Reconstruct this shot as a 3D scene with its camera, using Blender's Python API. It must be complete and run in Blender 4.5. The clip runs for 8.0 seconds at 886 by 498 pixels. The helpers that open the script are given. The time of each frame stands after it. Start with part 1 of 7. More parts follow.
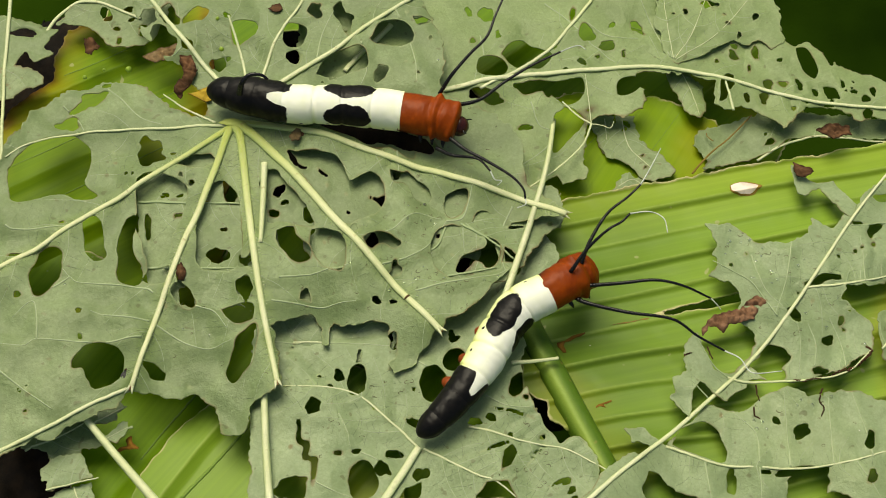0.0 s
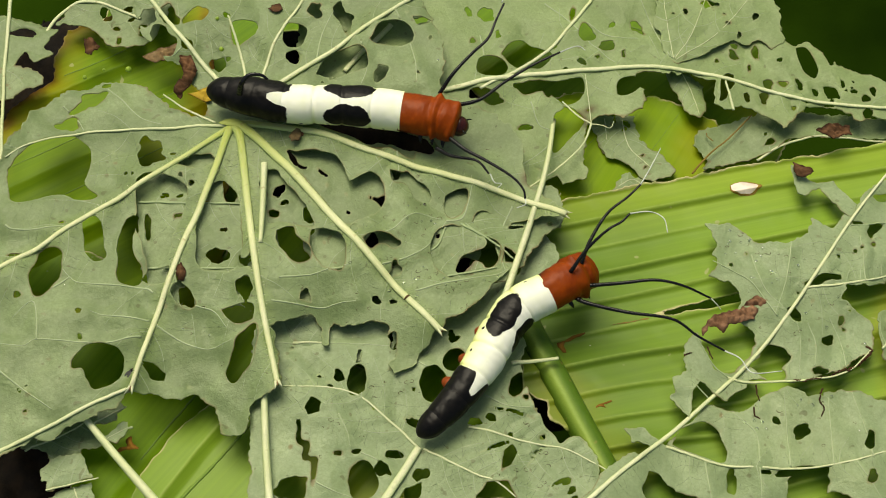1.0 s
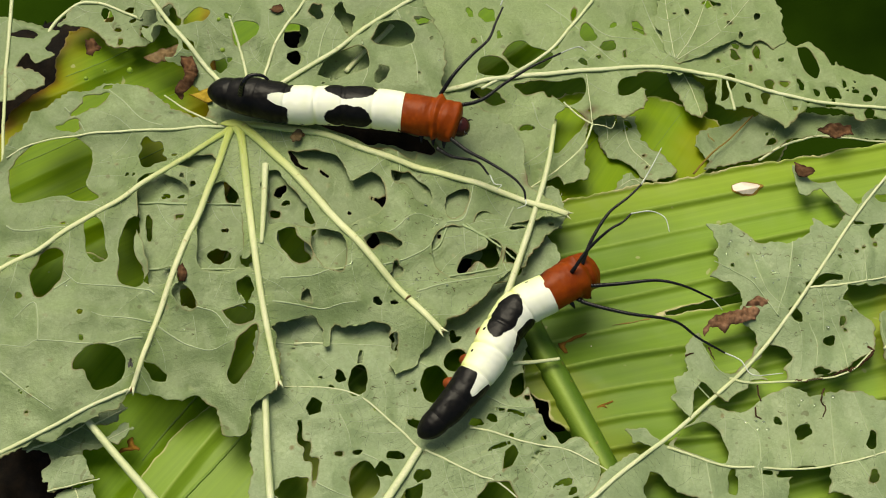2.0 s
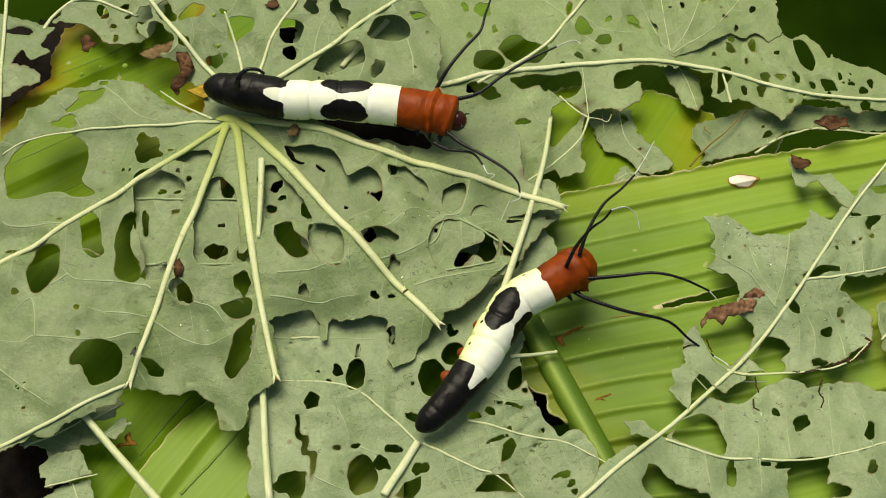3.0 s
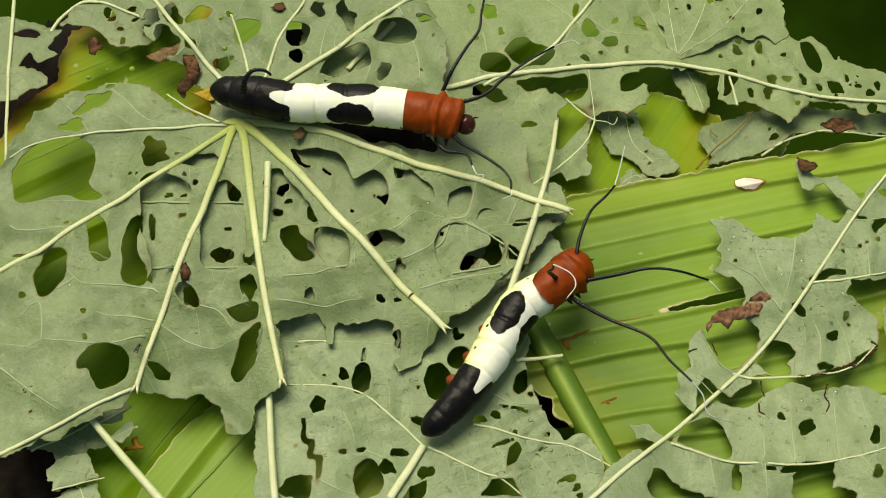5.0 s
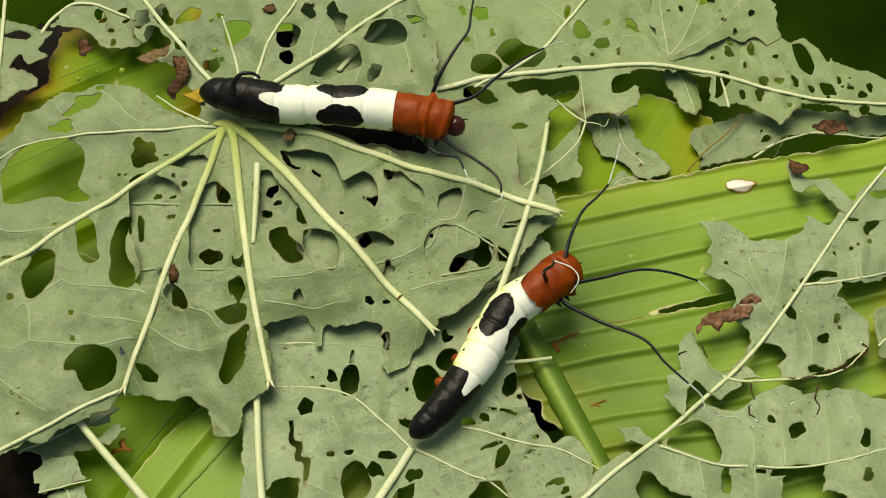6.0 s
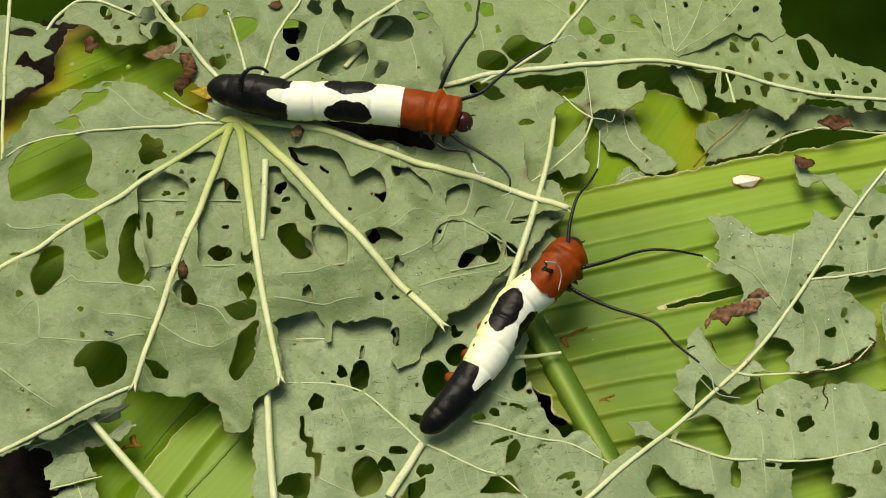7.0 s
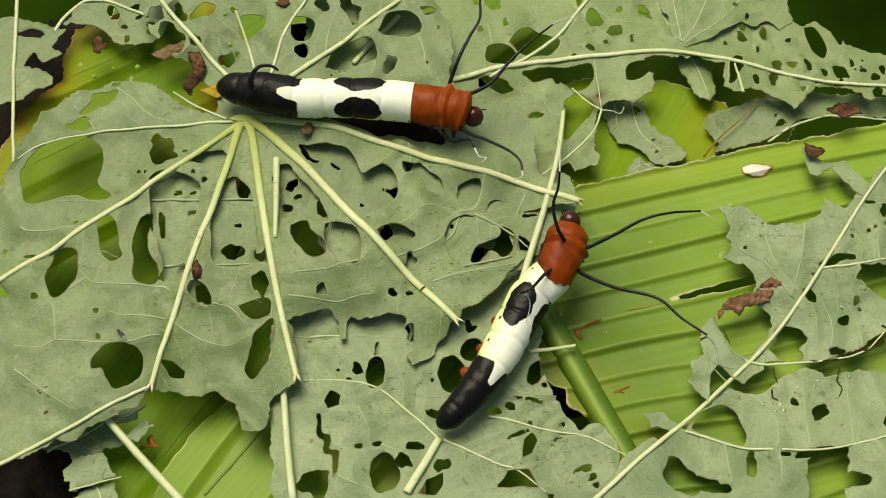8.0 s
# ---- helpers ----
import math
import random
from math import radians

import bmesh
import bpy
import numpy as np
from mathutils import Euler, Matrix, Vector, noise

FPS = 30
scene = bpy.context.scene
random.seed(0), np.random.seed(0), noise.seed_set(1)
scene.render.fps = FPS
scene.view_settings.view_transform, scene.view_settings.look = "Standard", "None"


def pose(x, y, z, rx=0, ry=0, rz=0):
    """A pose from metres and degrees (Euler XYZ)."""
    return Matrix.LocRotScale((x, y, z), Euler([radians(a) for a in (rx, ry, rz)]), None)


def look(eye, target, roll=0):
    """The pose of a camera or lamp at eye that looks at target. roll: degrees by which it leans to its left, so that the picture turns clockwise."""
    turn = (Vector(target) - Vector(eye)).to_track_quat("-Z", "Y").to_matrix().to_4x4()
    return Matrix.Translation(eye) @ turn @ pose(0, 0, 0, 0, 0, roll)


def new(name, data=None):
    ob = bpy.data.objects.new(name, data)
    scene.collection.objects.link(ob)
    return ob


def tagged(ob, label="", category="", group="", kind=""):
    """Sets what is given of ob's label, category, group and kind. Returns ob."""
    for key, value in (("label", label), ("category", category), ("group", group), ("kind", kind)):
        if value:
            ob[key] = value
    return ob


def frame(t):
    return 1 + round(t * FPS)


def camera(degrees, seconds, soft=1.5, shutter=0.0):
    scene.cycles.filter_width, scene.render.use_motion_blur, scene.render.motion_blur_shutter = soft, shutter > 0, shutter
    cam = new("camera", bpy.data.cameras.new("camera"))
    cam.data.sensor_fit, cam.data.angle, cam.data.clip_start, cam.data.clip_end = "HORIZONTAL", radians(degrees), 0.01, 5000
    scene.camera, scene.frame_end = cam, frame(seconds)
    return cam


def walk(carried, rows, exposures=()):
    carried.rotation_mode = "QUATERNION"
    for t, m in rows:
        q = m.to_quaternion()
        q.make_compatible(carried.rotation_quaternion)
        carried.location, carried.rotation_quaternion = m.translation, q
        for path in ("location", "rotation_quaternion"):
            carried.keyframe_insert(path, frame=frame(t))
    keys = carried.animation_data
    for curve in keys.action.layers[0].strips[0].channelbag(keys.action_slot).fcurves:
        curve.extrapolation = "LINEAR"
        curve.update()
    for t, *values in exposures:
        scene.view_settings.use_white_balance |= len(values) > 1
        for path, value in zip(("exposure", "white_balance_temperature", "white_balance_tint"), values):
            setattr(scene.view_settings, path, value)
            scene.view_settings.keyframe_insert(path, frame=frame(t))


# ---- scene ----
cam = camera(32, 8.0, soft=1.0)
walk(cam, [
    (0, pose(0.00000, -0.20053, 0.34732, 30.000, -0.000, 0.000)),
    (0.5, pose(-0.00055, -0.20057, 0.34736, 29.986, 0.013, -0.098)),
    (1, pose(0.00015, -0.20043, 0.34727, 29.993, 0.026, -0.007)),
    (1.5, pose(0.00007, -0.20014, 0.34768, 29.918, 0.107, -0.042)),
    (2.8, pose(0.00259, -0.20117, 0.34607, 30.125, 0.261, 0.101)),
    (3, pose(0.00067, -0.20242, 0.34574, 30.138, 0.220, -0.334)),
    (3.5, pose(-0.00076, -0.20374, 0.34468, 30.616, -1.005, 0.508)),
    (4, pose(0.00188, -0.20076, 0.34680, 29.973, 0.183, -0.146)),
    (4.5, pose(0.00151, -0.19979, 0.34743, 29.741, 0.704, -0.471)),
    (4.7, pose(0.00170, -0.19960, 0.34791, 29.763, 0.559, -0.236)),
    (5.8, pose(0.00521, -0.19993, 0.34724, 29.779, 0.813, -0.003)),
    (6, pose(0.00632, -0.19972, 0.34615, 29.971, 0.754, 0.012)),
    (6.5, pose(0.00356, -0.20057, 0.34603, 30.083, 0.497, -0.115)),
    (7, pose(0.00024, -0.20074, 0.34682, 29.893, 0.355, -0.405)),
    (7.5, pose(0.00166, -0.20019, 0.34726, 29.749, 0.831, -0.560)),
    (8, pose(-0.00278, -0.19829, 0.34947, 29.215, 0.870, -1.267)),
], exposures=[(0, 0.32, 7700, 2)])

# ---- world, sun, exposure ----
SUN = (63, 25)   # elevation, azimuth from the back of the bed towards the left, degrees
world = bpy.data.worlds.new("overcast_sky")
scene.world = world
world.use_nodes = True
wn = world.node_tree.nodes
sky = wn.new("ShaderNodeTexSky")
sky.sky_type = "NISHITA"
sky.sun_disc = False
sky.sun_elevation = radians(SUN[0])
sky.sun_rotation = radians(-SUN[1])
sky.air_density, sky.dust_density, sky.ozone_density = 1.0, 4.0, 1.0
wn["Background"].inputs["Strength"].default_value = 0.085
world.node_tree.links.new(sky.outputs["Color"], wn["Background"].inputs["Color"])
sun = new("sun", bpy.data.lights.new("sun", "SUN"))
sun.data.energy, sun.data.angle, sun.data.color = 2.5, radians(42), (1.0, 0.97, 0.9)
sx, sy = -math.sin(radians(SUN[1])), math.cos(radians(SUN[1]))
ce = math.cos(radians(SUN[0]))
sun.matrix_world = look((sx * ce, sy * ce, math.sin(radians(SUN[0]))), (0, 0, 0))

CM = 0.01


# ---- small tools ----
def vnoise(x, y, size, seed=0):
    """Smooth value noise from -1 to 1, with cells of the given size."""
    x, y = np.asarray(x, float) / size, np.asarray(y, float) / size
    i, j = np.floor(x), np.floor(y)
    u, v = x - i, y - j
    u, v = u * u * (3 - 2 * u), v * v * (3 - 2 * v)

    def h(a, b):
        s = np.sin(a * 127.1 + b * 311.7 + seed * 74.7) * 43758.5453
        return (s - np.floor(s)) * 2 - 1
    return (h(i, j) * (1 - u) + h(i + 1, j) * u) * (1 - v) + (h(i, j + 1) * (1 - u) + h(i + 1, j + 1) * u) * v


def link_mesh(name, verts, faces, material, parent=None, label="", smooth=True, values=None, kind=""):
    """One mesh object out of vertices in metres; values are float attributes of its points."""
    me = bpy.data.meshes.new(name)
    me.from_pydata([tuple(v) for v in verts], [], [tuple(q) for q in faces])
    if smooth:
        me.shade_smooth()
    for key, data in (values or {}).items():
        me.attributes.new(key, "FLOAT", "POINT").data.foreach_set("value", np.asarray(data, np.float32))
    me.materials.append(material)
    me.update()
    ob = new(name, me)
    if parent:
        ob.parent = parent
    return tagged(ob, label, kind=kind)


def spline(points, n):
    """n places along a smooth line through the points, at even steps."""
    p = np.array(points, float)
    if len(p) == 2:
        return p[0] + (p[1] - p[0]) * np.linspace(0, 1, n)[:, None]
    q = np.vstack([2 * p[0] - p[1], p, 2 * p[-1] - p[-2]])
    out = []
    for k in range(len(p) - 1):
        a, b, c, d = q[k:k + 4]
        for t in np.linspace(0, 1, 24, endpoint=False):
            out.append(0.5 * (2 * b + (c - a) * t + (2 * a - 5 * b + 4 * c - d) * t * t + (3 * b - a - 3 * c + d) * t ** 3))
    out = np.array(out + [p[-1]])
    run = np.concatenate([[0], np.cumsum(np.linalg.norm(np.diff(out, axis=0), axis=1))])
    at = np.linspace(0, run[-1], n)
    return np.stack([np.interp(at, run, out[:, k]) for k in range(out.shape[1])], 1)


def tube(line, radii, sides=8):
    """Vertices and faces of a closed tube round a line."""
    line, radii = np.asarray(line, float), np.asarray(radii, float)
    n = len(line)
    tang = np.gradient(line, axis=0)
    tang /= np.maximum(np.linalg.norm(tang, axis=1), 1e-9)[:, None]
    side = np.cross(tang, (0, 0, 1.0))
    low = np.linalg.norm(side, axis=1) < 1e-3
    side[low] = (1, 0, 0)
    side /= np.linalg.norm(side, axis=1)[:, None]
    for k in range(1, n):
        if side[k] @ side[k - 1] < 0:
            side[k] = -side[k]
    up = np.cross(side, tang)
    a = np.linspace(0, 2 * np.pi, sides, endpoint=False)
    ring = np.cos(a)[None, :, None] * side[:, None] + np.sin(a)[None, :, None] * up[:, None]
    verts = (line[:, None] + ring * radii[:, None, None]).reshape(-1, 3)
    faces = [(k * sides + j, k * sides + (j + 1) % sides, (k + 1) * sides + (j + 1) % sides, (k + 1) * sides + j)
             for k in range(n - 1) for j in range(sides)]
    verts = np.vstack([verts, line[0], line[-1]])
    faces += [(len(verts) - 2, (j + 1) % sides, j) for j in range(sides)]
    faces += [(len(verts) - 1, (n - 1) * sides + j, (n - 1) * sides + (j + 1) % sides) for j in range(sides)]
    return verts, faces


# ---- materials ----
class Nodes:
    def __init__(self, name):
        self.m = bpy.data.materials.new(name)
        self.m.use_nodes = True
        self.t = self.m.node_tree
        self.out = self.t.nodes["Material Output"]
        self.bsdf = self.t.nodes["Principled BSDF"]

    def put(self, sort, inputs=None, **attributes):
        n = self.t.nodes.new(sort)
        for key, value in attributes.items():
            setattr(n, key, value)
        for key, value in (inputs or {}).items():
            self.set(n, key, value)
        return n

    def set(self, n, key, value):
        if isinstance(value, bpy.types.NodeSocket):
            self.t.links.new(value, n.inputs[key])
        else:
            n.inputs[key].default_value = value

    def coords(self, scale=(1, 1, 1)):
        c = self.put("ShaderNodeTexCoord")
        return self.put("ShaderNodeMapping", {"Vector": c.outputs["Object"], "Scale": scale}).outputs["Vector"]

    def noise(self, vec, scale, detail=3.0, rough=0.6):
        return self.put("ShaderNodeTexNoise", {"Vector": vec, "Scale": scale, "Detail": detail, "Roughness": rough}).outputs["Fac"]

    def ramp(self, fac, low, high, a=0.0, b=1.0):
        return self.put("ShaderNodeMapRange", {"Value": fac, "From Min": low, "From Max": high, "To Min": a, "To Max": b}).outputs["Result"]

    def math(self, op, a, b=0.0):
        n = self.put("ShaderNodeMath", operation=op)
        self.set(n, 0, a)
        self.set(n, 1, b)
        return n.outputs[0]

    def mix(self, fac, a, b):
        n = self.put("ShaderNodeMix", data_type="RGBA")
        for k, v in ((0, fac), (6, a), (7, b)):
            if isinstance(v, bpy.types.NodeSocket):
                self.t.links.new(v, n.inputs[k])
            else:
                n.inputs[k].default_value = v if k == 0 else (*v, 1)
        return n.outputs[2]

    def value(self, name):
        return self.put("ShaderNodeAttribute", attribute_name=name).outputs["Fac"]

    def bump(self, height, strength, distance, normal=None):
        n = self.put("ShaderNodeBump", {"Height": height, "Strength": strength, "Distance": distance})
        if normal:
            self.t.links.new(normal, n.inputs["Normal"])
        return n.outputs["Normal"]

    def done(self, color, rough, normal=None, thin=0.0, thin_color=None, **more):
        self.set(self.bsdf, "Base Color", color if isinstance(color, bpy.types.NodeSocket) else (*color, 1))
        self.set(self.bsdf, "Roughness", rough)
        for key, value in more.items():
            self.set(self.bsdf, key.replace("_", " "), value)
        if normal:
            self.t.links.new(normal, self.bsdf.inputs["Normal"])
        if thin:
            tr = self.put("ShaderNodeBsdfTranslucent")
            self.set(tr, "Color", thin_color if thin_color else color)
            mx = self.put("ShaderNodeMixShader", {0: thin})
            self.t.links.new(self.bsdf.outputs[0], mx.inputs[1])
            self.t.links.new(tr.outputs[0], mx.inputs[2])
            self.t.links.new(mx.outputs[0], self.out.inputs["Surface"])
        return self.m


def leaf_underside(name, pale, deep):
    n = Nodes(name)
    v = n.coords()
    warp = n.put("ShaderNodeTexNoise", {"Vector": v, "Scale": 90.0, "Detail": 2.0})
    wv = n.put("ShaderNodeMix", data_type="VECTOR")
    n.t.links.new(v, wv.inputs[4])
    n.t.links.new(warp.outputs["Color"], wv.inputs[5])
    wv.inputs[0].default_value = 0.004
    cells = n.put("ShaderNodeTexVoronoi", {"Vector": wv.outputs[1], "Scale": 330.0}, feature="DISTANCE_TO_EDGE").outputs["Distance"]
    fine = n.put("ShaderNodeTexVoronoi", {"Vector": wv.outputs[1], "Scale": 950.0}, feature="DISTANCE_TO_EDGE").outputs["Distance"]
    net = n.ramp(cells, 0.0, 0.07, 1.0, 0.0)
    net2 = n.ramp(fine, 0.0, 0.12, 1.0, 0.0)
    blotch = n.ramp(n.noise(v, 28.0, 4.0), 0.3, 0.7)
    c = n.mix(blotch, deep, pale)
    c = n.mix(n.ramp(n.noise(v, 95.0, 4.0), 0.45, 0.68, 0.0, 0.5), c, tuple(k * 0.8 for k in deep))
    c = n.mix(n.ramp(n.noise(v, 60.0, 3.0), 0.54, 0.7, 0.0, 0.5), c, tuple(k * 1.22 for k in pale))
    grain = n.ramp(n.noise(v, 900.0, 2.0), 0.3, 0.7)
    c = n.mix(n.math("MULTIPLY", grain, 0.42), c, tuple(k * 0.7 for k in deep))
    c = n.mix(n.math("MULTIPLY", net, 0.10), c, tuple(min(1, k * 1.35) for k in pale))
    c = n.mix(n.math("MULTIPLY", net2, 0.26), c, tuple(k * 0.72 for k in deep))
    nerve = n.math("MULTIPLY", n.value("ridge"), n.ramp(n.noise(v, 130.0, 2.0), 0.3, 0.6, 0.25, 0.6))
    c = n.mix(nerve, c, (0.23, 0.33, 0.075))
    yellow = n.ramp(n.noise(v, 16.0, 2.0), 0.56, 0.72)
    c = n.mix(n.math("MULTIPLY", yellow, 0.16), c, (0.36, 0.42, 0.16))
    specks = n.ramp(n.noise(v, 420.0, 1.0), 0.718, 0.745)
    c = n.mix(n.math("MULTIPLY", specks, 0.5), c, (0.09, 0.07, 0.03))
    rim = n.ramp(n.value("edge"), 0.0, 0.05, 1.0, 0.0)
    c = n.mix(n.math("MULTIPLY", rim, 0.35), c, (0.40, 0.46, 0.22))
    dry = n.ramp(n.noise(v, 60.0, 2.0), 0.47, 0.62)
    c = n.mix(n.math("MULTIPLY", rim, n.math("MULTIPLY", dry, 0.8)), c, (0.17, 0.10, 0.035))
    mark = n.ramp(n.noise(n.coords((210, 330, 200)), 1.0, 2.0), 0.70, 0.73)
    scab = n.ramp(n.noise(v, 30.0, 1.0), 0.55, 0.62)
    c = n.mix(n.math("MULTIPLY", n.math("MULTIPLY", mark, scab), 0.6), c, (0.19, 0.13, 0.06))
    wide = n.ramp(n.value("edge"), 0.0, 0.22, 1.0, 0.0)
    dead = n.ramp(n.noise(v, 35.0, 3.0), 0.66, 0.72)
    c = n.mix(n.math("MULTIPLY", wide, dead), c, (0.10, 0.055, 0.018))
    b = n.bump(net, 0.10, 0.0002)
    b = n.bump(net2, 0.2, 0.00012, b)
    b = n.bump(n.noise(wv.outputs[1], 55.0, 2.0), 0.15, 0.003, b)
    b = n.bump(n.noise(v, 190.0, 4.0), 0.34, 0.0009, b)
    b = n.bump(n.noise(v, 1100.0, 3.0), 0.55, 0.0003, b)
    return n.done(c, n.ramp(grain, 0, 1, 0.42, 0.58), b, thin=0.22, thin_color=(0.34, 0.50, 0.09, 1), Specular_IOR_Level=0.48)


def banana_blade(name, green, light, yellow_at=0.6, scorch=0.0, gloss=0.1, deep=None):
    n = Nodes(name)
    v = n.coords()
    stretch = n.coords((6, 700, 60))
    streak = n.noise(stretch, 1.0, 3.0)
    broad = n.noise(n.coords((5, 110, 20)), 1.0, 2.0)
    c = n.mix(n.ramp(streak, 0.3, 0.7), green, light)
    c = n.mix(n.math("MULTIPLY", n.ramp(broad, 0.35, 0.7), 0.12), c, tuple(k * 0.75 for k in green))
    # deep: darker green towards the midrib, pigment with some shade painted in
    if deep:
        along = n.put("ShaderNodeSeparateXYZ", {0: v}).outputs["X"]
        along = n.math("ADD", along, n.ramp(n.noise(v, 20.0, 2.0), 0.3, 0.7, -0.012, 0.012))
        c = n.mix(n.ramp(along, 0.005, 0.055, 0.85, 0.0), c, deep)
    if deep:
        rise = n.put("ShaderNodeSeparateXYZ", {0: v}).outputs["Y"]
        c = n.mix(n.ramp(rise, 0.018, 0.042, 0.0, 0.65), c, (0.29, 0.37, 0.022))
    ridge = n.ramp(n.value("ridge"), 0.86, 0.97)
    c = n.mix(n.math("MULTIPLY", ridge, 0.5), c, (0.33, 0.45, 0.09))
    old = n.ramp(n.noise(v, 14.0, 2.0), yellow_at, yellow_at + 0.12)
    c = n.mix(n.math("MULTIPLY", old, 0.6), c, (0.30, 0.27, 0.008))
    rim = n.ramp(n.value("edge"), 0.0, 0.05, 1.0, 0.0)
    dry = n.ramp(n.noise(v, 90.0, 2.0), 0.42, 0.5)
    c = n.mix(n.math("MULTIPLY", rim, n.math("ADD", n.math("MULTIPLY", dry, 0.6), 0.3)), c, (0.62, 0.54, 0.30))
    if scorch:
        amber = n.ramp(n.value("edge"), 0.1, 1.1, 1.0, 0.0)
        c = n.mix(n.math("MULTIPLY", amber, n.ramp(n.noise(v, 22.0, 2.0), 0.35, 0.6, 0.2, 0.9)), c, (0.40, 0.30, 0.006))
        burnt = n.ramp(n.value("edge"), 0.0, scorch, 1.0, 0.0)
        c = n.mix(n.math("MULTIPLY", burnt, n.ramp(n.noise(v, 45.0, 3.0), 0.35, 0.6)), c, (0.16, 0.06, 0.010))
    spots = n.ramp(n.noise(v, 240.0, 1.0), 0.76, 0.79)
    c = n.mix(n.math("MULTIPLY", spots, 0.6), c, (0.42, 0.40, 0.20))
    b = n.bump(streak, 0.14, 0.0004)
    return n.done(c, n.ramp(streak, 0.3, 0.7, 0.38, 0.5), b, thin=0.14, thin_color=(0.30, 0.48, 0.01, 1), Specular_IOR_Level=gloss)


def vein_skin(name, color, dark, young=None, root=None):
    n = Nodes(name)
    v = n.coords()
    c = n.mix(n.ramp(n.noise(v, 120.0, 3.0), 0.35, 0.7), dark, color)
    c = n.mix(n.math("MULTIPLY", n.ramp(n.noise(v, 26.0, 2.0), 0.42, 0.66), 0.6), c, young or dark)
    if root:
        far = n.put("ShaderNodeVectorMath", {0: v}, operation="LENGTH").outputs["Value"]
        c = n.mix(n.ramp(far, 0.006, 0.034, 1.0, 0.0), c, root)
    fleck = n.ramp(n.noise(v, 420.0, 2.0), 0.66, 0.72)
    c = n.mix(n.math("MULTIPLY", fleck, 0.45), c, (0.25, 0.17, 0.05))
    lane = n.put("ShaderNodeCombineXYZ", {0: n.value("lane"), 1: n.value("run")}).outputs[0]
    streak = n.noise(lane, 2.6, 3.0)
    c = n.mix(n.ramp(streak, 0.42, 0.72, 0.0, 0.55), c, tuple(k * 0.72 for k in dark))
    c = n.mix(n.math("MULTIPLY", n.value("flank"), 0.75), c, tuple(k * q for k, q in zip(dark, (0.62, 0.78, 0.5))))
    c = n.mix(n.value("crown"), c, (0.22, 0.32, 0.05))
    b = n.bump(n.noise(v, 700.0, 2.0), 0.35, 0.0004)
    b = n.bump(streak, 0.35, 0.0005, b)
    return n.done(c, 0.55, n.bump(n.noise(v, 180.0, 3.0), 0.4, 0.0006, b), Specular_IOR_Level=0.3)


def dry_matter(name, a, b):
    n = Nodes(name)
    v = n.coords()
    c = n.mix(n.ramp(n.noise(v, 240.0, 4.0), 0.3, 0.7), a, b)
    c = n.mix(n.ramp(n.noise(v, 75.0, 3.0), 0.48, 0.66, 0.0, 0.75), c, tuple(k * 0.45 for k in a))
    c = n.mix(n.ramp(n.value("edge"), 0.0, 0.06, 0.6, 0.0), c, tuple(k * 0.5 for k in a))
    return n.done(c, 0.8, n.bump(n.noise(v, 350.0, 3.0), 0.6, 0.001), Specular_IOR_Level=0.12)


def cream_skin():
    n = Nodes("cream_skin")
    v = n.coords()
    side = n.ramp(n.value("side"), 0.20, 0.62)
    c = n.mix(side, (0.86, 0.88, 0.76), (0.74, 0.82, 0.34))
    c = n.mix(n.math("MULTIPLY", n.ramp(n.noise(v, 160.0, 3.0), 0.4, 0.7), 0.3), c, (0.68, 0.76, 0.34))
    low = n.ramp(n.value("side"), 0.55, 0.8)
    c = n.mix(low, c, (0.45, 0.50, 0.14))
    edge = n.math("ADD", n.value("dark"), n.ramp(n.noise(v, 420.0, 2.0), 0.0, 1.0, -0.09, 0.09))
    black = n.ramp(edge, -0.015, 0.015)
    ink = n.mix(n.ramp(n.noise(v, 500.0, 3.0), 0.3, 0.75), (0.003, 0.003, 0.003), (0.009, 0.008, 0.007))
    c = n.mix(black, c, ink)
    b = n.bump(n.noise(n.coords((1, 1, 1)), 500.0, 3.0), 0.14, 0.0004)
    b = n.bump(n.math("MULTIPLY", black, n.noise(v, 190.0, 2.0)), 0.3, 0.0018, b)
    return n.done(c, n.ramp(black, 0, 1, 0.5, 0.36), b, Specular_IOR_Level=n.ramp(black, 0, 1, 0.3, 0.15))


def rust_skin():
    n = Nodes("rust_skin")
    v = n.coords()
    c = n.mix(n.ramp(n.noise(v, 200.0, 4.0), 0.3, 0.7), (0.17, 0.024, 0.0006), (0.27, 0.046, 0.0008))
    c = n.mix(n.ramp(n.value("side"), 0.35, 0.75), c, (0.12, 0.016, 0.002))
    c = n.mix(n.value("soot"), c, (0.018, 0.008, 0.004))
    b = n.bump(n.noise(v, 380.0, 4.0), 0.22, 0.0006)
    b = n.bump(n.noise(n.coords((90, 90, 90)), 1.0, 2.0), 0.35, 0.002, b)
    return n.done(c, 0.45, b, Specular_IOR_Level=0.16)


def plain_skin(name, color, rough, bump=0.3, scale=700.0):
    n = Nodes(name)
    v = n.coords()
    c = n.mix(n.ramp(n.noise(v, scale * 0.6, 3.0), 0.3, 0.7), tuple(k * 0.7 for k in color), tuple(min(1, k * 1.3) for k in color))
    return n.done(c, rough, n.bump(n.noise(v, scale, 2.0), bump, 0.0004), Specular_IOR_Level=0.3)


def clear_drop():
    n = Nodes("clear_water")
    return n.done((0.95, 0.97, 0.95), 0.05, Transmission_Weight=1.0, IOR=1.33)


